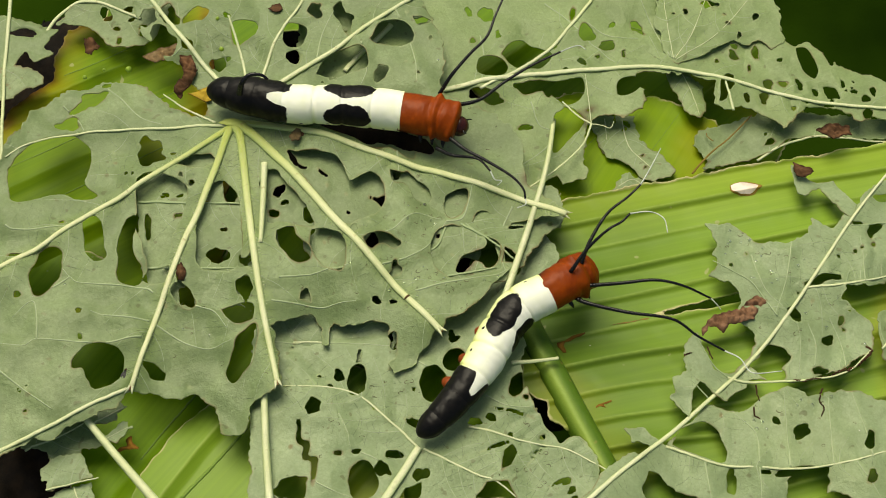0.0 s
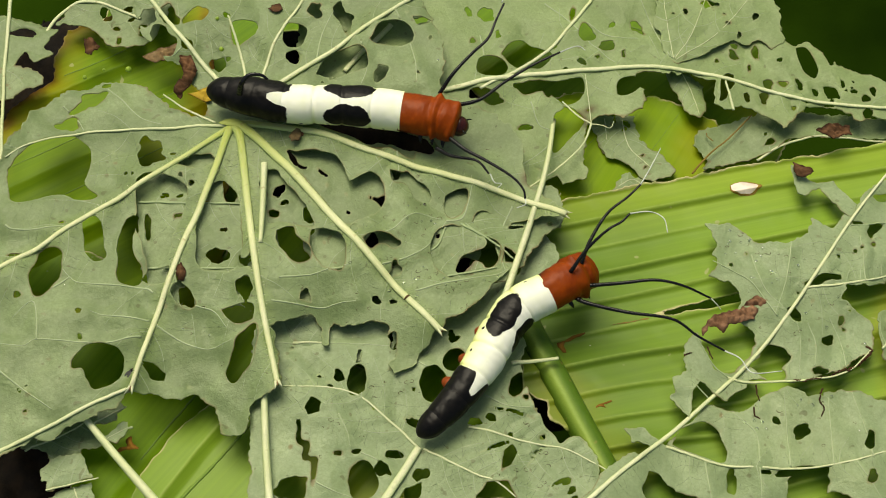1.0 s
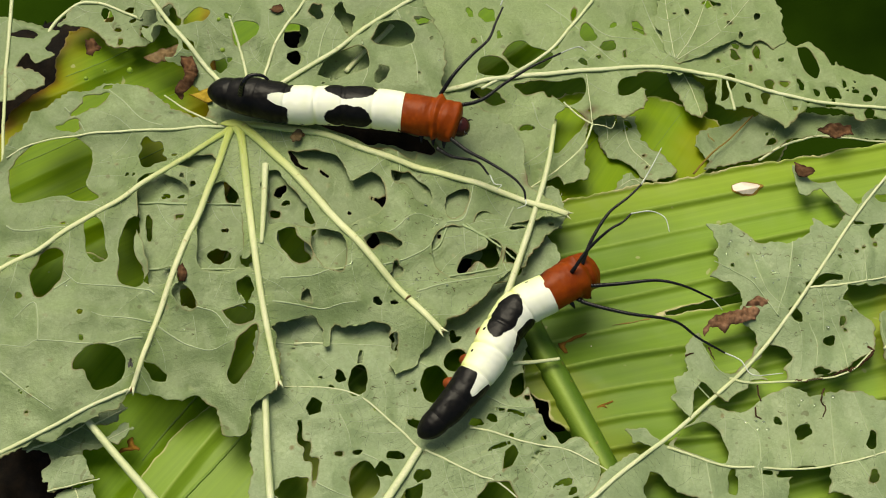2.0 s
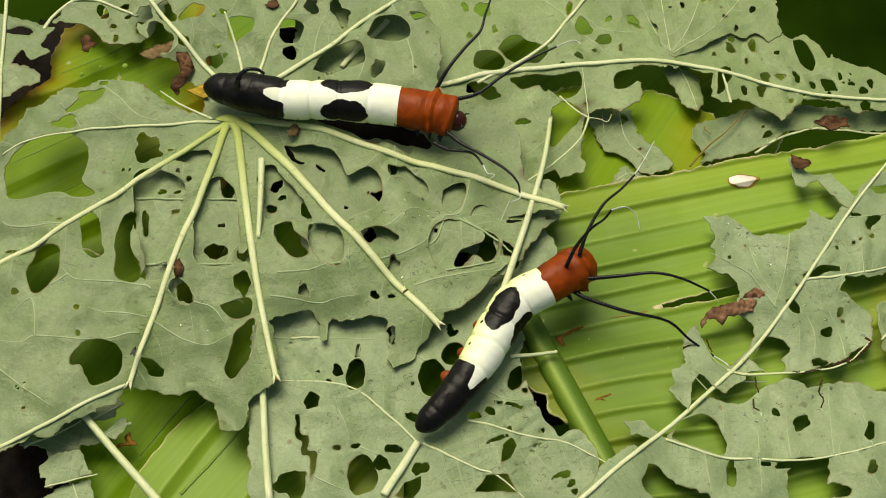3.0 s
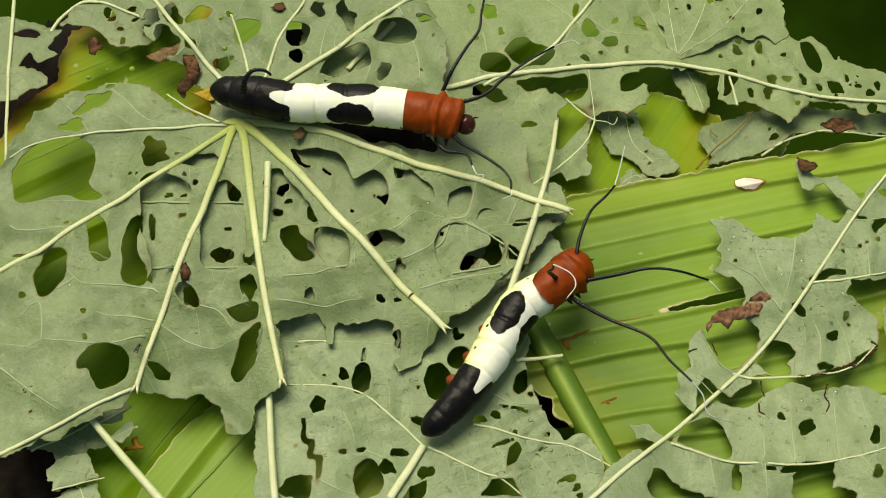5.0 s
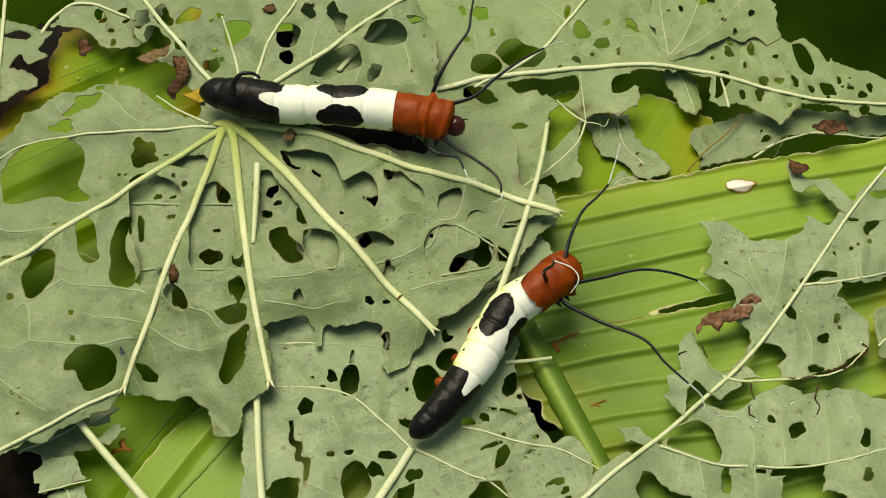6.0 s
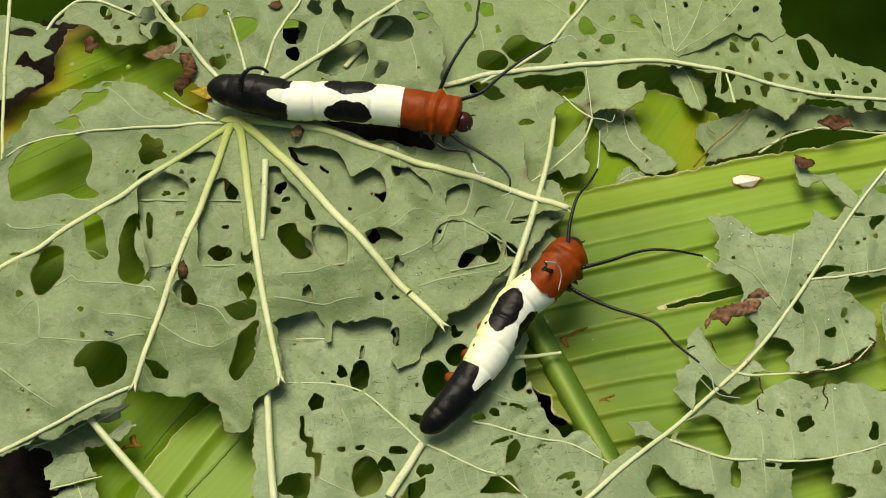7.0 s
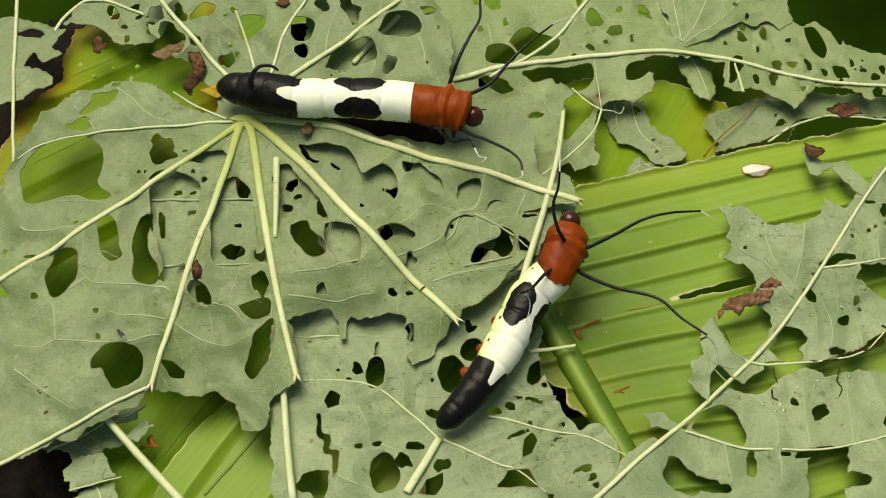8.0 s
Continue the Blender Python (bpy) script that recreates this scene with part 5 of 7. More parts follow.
    blade(low, [(8.21, -4.65, 0.11, 0.1, 0.53), (8.83, -5, 0.22, 0.18, 0.21), (10.4, -5.25, 0.24, 0.13, 1.23), (6.97, -6.21, 0.29, 0.12, 1.33), (7.79, -6.06, 0.12, 0.07, 0.06), (5.23, -6.57, 0.45, 0.35, 2.55), (5.96, -6.71, 0.41, 0.17, 0.02), (8.4, -6.06, 0.41, 0.09, 0.01), (10.36, -6.21, 0.21, 0.11, 1.38), (9.27, -6.78, 0.41, 0.28, 0.12), (4.06, -5.55, 0.19, 0.15, 0.08)], height, o, UNDER_PALE, ob, rag=0.05, pin=8, seed=130, cuts=[[(5.59, -5.37), (5.93, -4.91), (6.45, -4.68), (6.8, -4.92), (6.92, -5.4), (6.82, -5.72), (6.26, -5.58)], [(4.96, -6.54), (5.18, -6.28), (5.64, -6.45), (5.76, -6.77), (5.07, -6.85)]])
    top = [(9.48, 2.81), (9.75, 2.53), (10.1, 2.26), (10.48, 2.3), (10.8, 1.82), (11.06, 1.55), (10.88, 1.06), (10.58, 1.34), (10.27, 1.82), (10.08, 2.08), (9.67, 1.82), (9.49, 1.99)]
    blade(top, [], height, o, UNDER_PALE, ob, rag=0.04, seed=133)
    vein(main, 0.034, 0.066, height, o, VEIN, ob, "midrib", lift=0.45, sides=12, wob=0.004)
    for k, p in enumerate(sides):
        vein(p, 0.038 if k < 3 else 0.022, 0.02 if k < 3 else 0.014, height, o, VEIN if k < 3 else FINE_VEIN, ob, lift=0.3)
    vein([(8.65, -3.63), (9.1, -3.6), (9.46, -3.54), (9.8, -3.44), (10.12, -3.32), (10.43, -3.16), (10.68, -2.96), (10.81, -2.77), (10.73, -2.64)], 0.02, 0.03, height, o, BROWN, ob, "dry_margin", lift=0.5, wob=0.06, label="brown dried leaf margin")
    for p in ([(7.81, -3.71), (7.81, -3.97), (7.86, -4.14)], [(7.71, -4.29), (7.71, -4.5), (7.84, -4.59)], [(9.46, -3.8), (9.35, -4.12), (9.44, -4.32), (9.35, -4.55)], [(6.69, -2.64), (6.74, -2.88), (6.8, -3.02)], [(6.09, -2.88), (6.18, -2.83), (6.29, -2.8)]):
        vein(p, 0.022, 0.014, height, o, BROWN, ob, "dry_tendril", lift=0.8, wob=0.02, label="curled brown vein end")
    side_veins(strong, height, o, ob, 0.026)
    side_veins(lines, height, o, ob, 0.0105)
    ladder(lines, height, o, ob)
    ladder([main] + sides[:3], height, o, ob, step=0.17, reach=0.5, seed=9)
    scabs([(8.09, 0.33, 0.4, 10), (8.62, -0.18, 0.4, 8), (7.67, 0.68, 0.3, 5), (9.45, -1.84, 0.6, 8), (8.56, -4.65, 0.7, 8), (10.16, -0.85, 0.5, 5)], height, o, ob, 63)


def back_leaf():
    z = -0.3
    o = np.array([(-0.06, 5.28), (-12.79, 8.48)][0] + (z,))
    height = bed(z, 150, 0.09, fold=0.08)
    ob = leaf("palmate_leaf", o, "chewed grey-green leaf at the far side of the bed", "leaf")
    outline = [(-4.04, 9.74), (9.2, 9.74), (9.62, 8.27), (9.72, 6.95), (9.89, 6.75), (10.36, 6.93), (11.08, 6.29), (12.36, 5.47), (13.37, 4.7), (13.3, 4.23), (12.19, 4.32), (11.45, 4.36), (11.03, 4.7), (10.09, 4.7), (9.39, 4.04), (8.97, 4.42), (8.22, 4.74), (7.82, 4.59), (7.57, 4.8), (7.53, 5.43), (7.13, 5.7), (6.43, 5.9), (5.8, 5.94), (5.44, 5.82), (5.3, 5.47), (5.6, 5.28), (5.5, 4.7), (5, 4.42), (4.3, 4.51)] + [(3.97, 4.04), (3.78, 3.39), (3.82, 2.57), (3.28, 2.29), (3.04, 1.85), (3.07, 0.88), (2.17, 0.53), (0.24, 0.88), (-2.81, 2.66), (-4.12, 4.51)]
    a = [(1.32, 8.07, 0.31, 0.23, 1.54), (0.78, 8.07, 0.16, 0.15, 1.53), (-0.63, 7.74, 0.21, 0.14, -0.01), (2.27, 4.11, 0.23, 0.11, 0.01), (1.87, 3.63, 0.15, 0.15, 0.26), (1.11, 3.7, 0.09, 0.08, 1.53), (5.56, 7.58, 0.27, 0.15, 1.77), (7.27, 5.51, 0.35, 0.19, 0.04), (7.96, 5.32, 0.43, 0.22, 1.28), (8.2, 6.55, 0.22, 0.1, 1.86), (8.84, 6.65, 0.26, 0.1, 1.79), (10.93, 6.39, 0.31, 0.11, 2.04), (9.09, 5.53, 0.15, 0.13, 0.56)]
    b = [(9.48, 5.53, 0.13, 0.1, 0.15), (8.88, 5.08, 0.23, 0.11, 1.44), (11.72, 4.93, 0.19, 0.11, 0.08), (8.26, 6.85, 0.1, 0.08, 1.32), (4.66, 6.85, 0.22, 0.16, 0.05), (4.2, 7.35, 0.32, 0.23, 1.48), (3.75, 8.03, 0.21, 0.1, 1.52), (1.19, 5.05, 0.53, 0.17, 0), (11.13, 5.47, 0.2, 0.06, 1.43), (11.78, 4.51, 0.16, 0.12, 1.2), (7.87, 7.86, 0.08, 0.06, 1.34), (7.59, 8.38, 0.33, 0.25, 0.12), (3.14, 6.81, 0.1, 0.08, 1.47), (3.43, 6.06, 0.08, 0.06, 0.05), (2.07, 5.47, 0.19, 0.1, 0.01), (2.85, 5.37, 0.19, 0.13, 1.51), (8.41, 5.05, 0.17, 0.08, 1.45), (9.7, 4.7, 0.09, 0.08, 0.2), (10.4, 5.28, 0.15, 0.08, 1.64), (11.41, 5.18, 0.1, 0.08, 0.24), (8.95, 7.25, 0.08, 0.06, 0.13), (8.5, 7.66, 0.08, 0.06, 1.33), (7.13, 6.65, 0.16, 0.06, 1.47), (4.87, 7.66, 0.13, 0.1, 0.09), (4.4, 6.45, 0.08, 0.08, 0.73), (5.12, 6.55, 0.14, 0.06, 1.5), (3.48, 7.25, 0.08, 0.06, 0.05), (1.54, 7.25, 0.12, 0.06, 1.55), (0.82, 7.05, 0.08, 0.08, 0.89), (3.91, 6.25, 0.16, 0.08, 2.68), (9.95, 5.47, 0.18, 0.09, 1.84), (10.12, 4.93, 0.08, 0.06, 1.25), (10.73, 4.8, 0.11, 0.08, 0.11), (11.96, 5.18, 0.16, 0.08, 1.79), (8.59, 6.06, 0.12, 0.05, 1.45), (7.74, 6.35, 0.08, 0.06, 1.33)]
    cuts = [[(1.66, 6.55), (1.86, 7.01), (2.27, 7.13), (2.66, 6.81), (3.1, 6.55), (2.8, 6.11), (2.32, 6.02), (1.92, 6.21)], [(0.92, 6.02), (1.05, 6.41), (1.53, 6.45), (1.81, 6.15), (1.68, 5.82), (1.2, 5.7), (0.96, 5.74)],
            [(9.98, 6.75), (10.26, 6.77), (10.45, 6.35), (10.46, 5.76), (10.2, 5.86), (10.04, 6.29)], [(10.62, 5.47), (10.88, 5.37), (11.04, 4.99), (10.68, 5.05)], [(4.84, 5.12), (4.96, 5.63), (5.39, 5.76), (5.54, 5.51), (5.24, 5.12), (4.96, 5.05)],
            [(2.6, 2.33), (3.07, 2.66), (3.28, 2.2), (3.04, 1.85), (2.65, 1.72)], [(3.14, 4.57), (3.53, 4.7), (3.88, 4.38), (3.81, 4.04), (3.41, 3.57), (3.04, 3.3), (2.95, 3.76)], [(-4.11, 4.42), (-2.87, 4.51), (-1.31, 4.23), (-0.29, 3.57), (-0.37, 2.93), (-1.29, 2.93), (-2.83, 3.35), (-3.92, 3.76)], [(1.91, 5.43), (2.46, 5.66), (3.18, 5.66), (3.89, 5.74), (3.93, 5.18), (3.5, 4.8), (3.15, 5.05), (2.77, 5.28), (2.29, 5.16)]]
    mains = [[(-1.31, 4.89), (0.09, 5.24), (2.31, 5.78), (4.69, 6), (6.12, 6.02), (7.52, 5.73), (9.65, 5.05), (11.18, 4.76), (13.04, 4.63)], [(1.04, 5.24), (2.81, 6.51), (3.64, 7.52), (4.52, 8.86)], [(-2.75, 5.82), (-2.14, 6.61), (-1.48, 7.54)]]
    lines = branches(mains[0], 9, 1.7, 55, 170) + branches(mains[1], 4, 1.2, 50, 171)
    lines += [[(5.88, 7.21), (6.17, 6.25)], [(7.86, 5.47), (8.04, 4.57)], [(9.92, 4.95), (9.62, 4.06)], [(3.98, 4.38), (3.32, 3.35), (1.77, 2.62)], [(3.22, 4.86), (3.97, 4.19), (4.66, 3.95)]]
    height = quilt(height, [(mains, 0.06, 0.4), (lines, 0.05, 0.22)])
    blade(outline, a + b, height, o, UNDER_OLD, ob, rag=0.06, pin=48, seed=160, cuts=cuts)
    vein(mains[0], 0.085, 0.045, height, o, VEIN, ob, lift=0.5, sides=12)
    vein(mains[1], 0.05, 0.05, height, o, VEIN, ob, lift=0.4)
    vein(mains[2], 0.08, 0.09, height, o, VEIN, ob, lift=0.6)
    vein([(7.87, 5.53), (7.94, 5.07), (8.01, 4.57)], 0.03, 0.045, height, o, VEIN, ob, lift=0.4)
    side_veins([[(6.5, 6.36), (6.93, 7.2), (7.43, 8.36), (7.87, 9.3)], [(6.46, 6.36), (6.35, 6.99), (6.24, 7.28)], [(6.56, 6.36), (6.9, 6.83), (7.03, 7.12)], [(6.4, 6.4), (6.06, 7.44), (5.65, 8.67)], [(4.14, 7.64), (4.76, 7.2), (5.56, 7.14)], [(2.95, 8.46), (3.5, 7.85), (4.11, 7.03), (4.86, 6.24)], [(1.06, 7.24), (1.15, 6.44), (1.04, 5.26)], [(3.35, 4.21), (2.7, 3.34), (1.77, 2.55)], [(2.44, 4.92), (2.66, 4.21), (3.11, 3.97)]], height, o, ob, 0.03)
    side_veins(lines, height, o, ob, 0.0105)
    ladder(lines, height, o, ob)


def fragments():
    """Smaller pieces of chewed leaf round the edges of the bed."""
    def piece(z, at, outline, holes, veins, seed, label, material=UNDER_OLD, slope=(0, 0), r=0.06, curl=0.1, pin=3):
        o = np.array(at[0] + (z,))
        lv = bed(z, seed, 0.08, fold=0.05)
        height = lambda x, y: lv(x, y) + slope[0] * (x - o[0]) + slope[1] * (y - o[1])
        ob = leaf("leaf_fragment", o, label, "leaf fragment")
        lines = sum([branches(p, 4, 1.2, 55, seed + k) for k, p in enumerate(veins)], [])
        height = quilt(height, [(veins, 0.04, 0.3), (lines, 0.04, 0.18)])
        blade(outline, holes, height, o, material, ob, rag=0.06, pin=pin, seed=seed, curl=curl)
        for p in veins:
            vein(p, r, r * 0.7, height, o, VEIN, ob, lift=0.5)
        side_veins(lines, height, o, ob, 0.010)
        ladder(lines, height, o, ob)
    piece(-0.6, [(-12.37, 6.68), (-12.9, 8.73)], [(-13.45, 8), (-12.48, 8.1), (-11.64, 7.89), (-11.09, 7.69), (-11.36, 6.98), (-11.08, 6.68), (-11.62, 6.52), (-11.97, 6.76), (-12.22, 6.24), (-11.42, 6.18), (-11.17, 5.73), (-11.8, 5.49), (-12.05, 5.2), (-12.98, 4.91)],
          [(-12.04, 7.49, 0.34, 0.14, 2.93)], [[(-12.6, 9.15), (-12.39, 6.28), (-12.14, 3.96), (-11.85, 1.8)]], 200, "pale torn leaf strip along a thin stalk", UNDER)
    piece(-0.7, [(-9.87, 7.97), (-12.94, 8.81)], [(-11.24, 7.81), (-10.61, 8.64), (-9.77, 10.09), (-7.76, 10.09), (-7.95, 8.39), (-8.28, 7.56), (-8.45, 7.12), (-9.04, 6.99), (-9.53, 7.08), (-9.99, 7.52), (-10.34, 7.77), (-10.84, 7.85)],
          [(-9.23, 8.43, 0.15, 0.14, -0.69), (-9.82, 8.18, 0.29, 0.15, 1.72), (-9.31, 7.26, 0.16, 0.08, 1.71)], [[(-11.51, 7.36), (-11.06, 8.28), (-10.45, 8.7), (-9.6, 8.49), (-8.74, 8.08)]], 210, "chewed scrap of leaf with a curved vein", UNDER)
    piece(-0.75, [(-9.29, -5.04)], [(-10.37, -5.27), (-10.17, -4.89), (-9.62, -4.62), (-9.1, -4.28), (-8.89, -4.62), (-8.35, -4.89), (-8.19, -5.19), (-8.53, -5.27), (-8.83, -5.34), (-8.89, -5.43), (-9.36, -5.58), (-9.63, -5.67), (-9.79, -5.43), (-10.01, -5.3)],
          [], [[(-10.29, -5.34), (-9.57, -5.04), (-8.92, -4.62)]], 220, "dull torn leaf scrap beneath the big leaf", UNDER, r=0.03, pin=1)
    piece(-0.62, [(-9.15, -5.91)], [(-9.78, -5.87), (-9.53, -5.63), (-8.9, -5.44), (-8.76, -5.69), (-8.6, -5.96), (-8.3, -6.1), (-8.7, -6.21), (-9.24, -6.34), (-9.58, -6.48)],
          [], [[(-9.61, -6.42), (-9.11, -6.28), (-8.36, -6.1)]], 230, "pale torn leaf scrap over a dark gap", UNDER_PALE, r=0.025, pin=1)
    piece(-0.68, [(-8.96, -6.47)], [(-9.75, -6.72), (-9.38, -6.4), (-8.59, -6.15), (-8.39, -6.43), (-8.23, -6.83), (-9.43, -7.12)],
          [], [[(-8.98, -6.28), (-8.8, -6.69)]], 233, "torn leaf scrap at the edge of a dark gap", UNDER_PALE, r=0.02, pin=1)
    piece(-0.5, [(-8.4, -4.39)], [(-9.05, -4.47), (-8.78, -4.12), (-8.44, -3.99), (-8.22, -4.15), (-7.82, -4.27), (-8.01, -4.47), (-8.06, -4.68), (-8.4, -4.74), (-8.72, -4.7)],
          [], [[(-8.64, -4.73), (-8.25, -4.51), (-7.85, -4.27)]], 236, "small torn leaf strip on banana leaf", UNDER_PALE, r=0.025, pin=1)
    piece(-0.52, [(-7.99, -4.96)], [(-8.36, -5.02), (-8.08, -4.76), (-7.88, -4.69), (-7.66, -4.81), (-7.89, -5.06), (-8.02, -5.24), (-8.25, -5.14)],
          [], [[(-8.26, -5.11), (-7.97, -4.91), (-7.73, -4.79)]], 238, "short leaf scrap with a dry end", UNDER_PALE, r=0.012, pin=1)
    piece(-0.95, [(5.43, 4.01), (-13.03, 9.01)], [(4.82, 4.79), (5.36, 4.89), (5.41, 4.33), (5.46, 4.01), (6.09, 3.49), (6.39, 3), (6.22, 2.75), (5.81, 2.64), (5.39, 2.82), (5, 3.36), (4.82, 3.45), (4.75, 3.67), (4.68, 3.45), (4.53, 3.49), (4.41, 3.88), (4.41, 4.26), (4.62, 4.33)],
          [(5.52, 3.45, 0.06, 0.04, 0.04), (5.56, 3.08, 0.05, 0.04, 0.11), (4.76, 4.68, 0.08, 0.08, 0.51)], [[(5, 4.68), (5.14, 3.79), (5.68, 3.08)]], 240, "torn strip of leaf hanging behind the banana leaf", UNDER, r=0.015)
    piece(-0.97, [(4.44, 4.21)], [(4.12, 4.75), (4.45, 4.92), (4.79, 4.86), (4.74, 4.21), (4.79, 3.76), (4.59, 3.54), (4.41, 3.69), (4.33, 3.91), (4.27, 4.25)], [], [[(4.53, 4.79), (4.55, 4.21), (4.57, 3.72)]], 268, "small drooping leaf lobe with a ragged tip", UNDER_OLD, r=0.012, pin=0)
    piece(-0.92, [(5.04, 2.78), (-13.02, 8.99)], [(4.76, 2.65), (5.05, 2.95), (5.47, 2.73), (5.63, 2.33), (4.63, 2.23)], [], [[(4.8, 2.51), (5.19, 2.73), (5.49, 2.51)]], 244, "small leaf scrap tucked behind the banana leaf", UNDER, r=0.012, pin=0)
    piece(-0.285, [(6.46, 6.41), (-12.77, 8.43)], [(6.06, 9.91), (9.37, 9.91), (9.62, 8.23), (9.68, 7), (9.33, 6.72), (8.99, 6.96), (8.59, 6.72), (8.24, 7), (7.63, 6.64), (7.22, 6.33), (6.54, 6.17), (6.2, 6.72), (6.07, 7.61)],
          [(8.16, 7.61, 0.07, 0.06, 0.49), (8.91, 7.81, 0.16, 0.08, 1.12), (6.99, 8.02, 0.12, 0.06, 1.46), (7.58, 8.27, 0.26, 0.19, 0.09), (8.44, 7.16, 0.14, 0.06, 1.45)], [[(6.52, 6.33), (7.08, 7.2), (7.86, 9.27)], [(6.49, 6.33), (6.39, 7.61), (6.38, 9.27)], [(6.55, 6.29), (7.81, 7.2), (9.1, 8.85)]], 248, "upright pale leaf lobe with a fan of veins", UNDER_OLD, r=0.013, curl=0.02)
    piece(-0.62, [(6.84, 5.51), (-12.91, 8.74)], [(6.34, 6.2), (6.9, 6.29), (7.25, 5.7), (7.32, 4.93), (7.14, 4.39), (6.88, 4.64), (6.65, 5.12), (6.45, 5.61)], [], [[(6.73, 6.14), (6.99, 5.41), (7.13, 4.64)]], 246, "pale leaf lobe hanging under the far leaf", UNDER_OLD, r=0.014, pin=0)
    # UNDER, darker than UNDER_OLD, stands in for the far leaf's shadow here
    piece(-0.9, [(7.93, 3.98), (-13.01, 8.97)], [(6.91, 3.75), (7.17, 4.17), (7.54, 4.43), (8.14, 4.6), (9.2, 4.95), (11.02, 4.84), (12.89, 4.64), (12.81, 4.07), (10.92, 4.02), (9.66, 3.94), (8.83, 3.51), (8.02, 3.23), (6.9, 2.95), (7.35, 3.3)],
          [(9.0, 3.9, 0.16, 0.1, 0.07)], [[(8.65, 3.32), (9.65, 3.88), (10.77, 4.05), (12.48, 3.94)]], 250, "dull chewed leaf edge behind the banana leaf", UNDER, r=0.04)
    piece(-0.50, [(-2.77, -2.99), (-12.86, 8.64)], [(-4.66, -1.61), (-3.24, -1.57), (-2.08, -1.57), (-0.93, -1.65), (-0.89, -2.29), (-1.31, -2.9), (-1.59, -3.12), (-2.05, -3.03), (-2.14, -2.65), (-2.24, -3.09), (-3.18, -3.12), (-3.75, -3.03), (-4.16, -3.28), (-4.49, -3.09)],
          [(-1.32, -2.35, 0.19, 0.11, 1.6), (-2.25, -2.32, 0.04, 0.03, -0.04), (-3.77, -2.48, 0.03, 0.03, 1.8), (-1.79, -1.84, 0.06, 0.05, -0.06)], [[(-4.55, -2.58), (-3.77, -2.51), (-2.63, -2.54), (-2.06, -2.58), (-1.34, -2.67)]], 260, "wrinkled leaf scrap between two layers", UNDER_PALE, slope=(0, 0.12), r=0.026, curl=0.0)
    piece(-0.4, [(11.14, -2.4), (-12.83, 8.56)], [(11.12, -1.76), (11.86, -1.43), (12.39, -1.76), (11.9, -3.04), (11.05, -3.04), (11, -2.4)], [], [[(11.09, -2.72), (12.1, -1.76)]], 265, "small leaf scrap beside the chewed leaf", UNDER, r=0.03)


def dew(name, parent_at, spots, seed, lift):
    """Tiny clear drops that sit on a leaf, joined."""
    g = np.random.default_rng(seed)
    verts, faces, base = [], [], 0
    o = np.array((*spots[0][:2], lift))
    for cx, cy, spread, count in spots:
        for k in range(int(count)):
            x, y, r = cx + g.normal(0, spread), cy + g.normal(0, spread * 0.7), g.uniform(0.022, 0.05)
            inside, z = lie(parent_at, np.array([[x, y]]), lambda a, b: np.full(np.shape(a), lift))
            if inside[0] < 0.06:
                continue
            t = np.linspace(0, 1, 6)
            l = np.column_stack([x + 0 * t, y + 1e-4 * t, z[0] - 0.004 + 0.55 * r * t])
            v, q = tube((l - o) * CM, r * np.sqrt(np.clip(1 - t ** 2, 0.004, 1)) * CM, 12)
            verts.append(v)
            faces += [tuple(i + base for i in f) for f in q]
            base += len(v)
    ob = link_mesh(name, np.vstack(verts), faces, DROP)
    ob.location = Vector(o) * CM
    return tagged(ob, "tiny clear water drops on the chewed leaf", "water drops", kind="stuff")


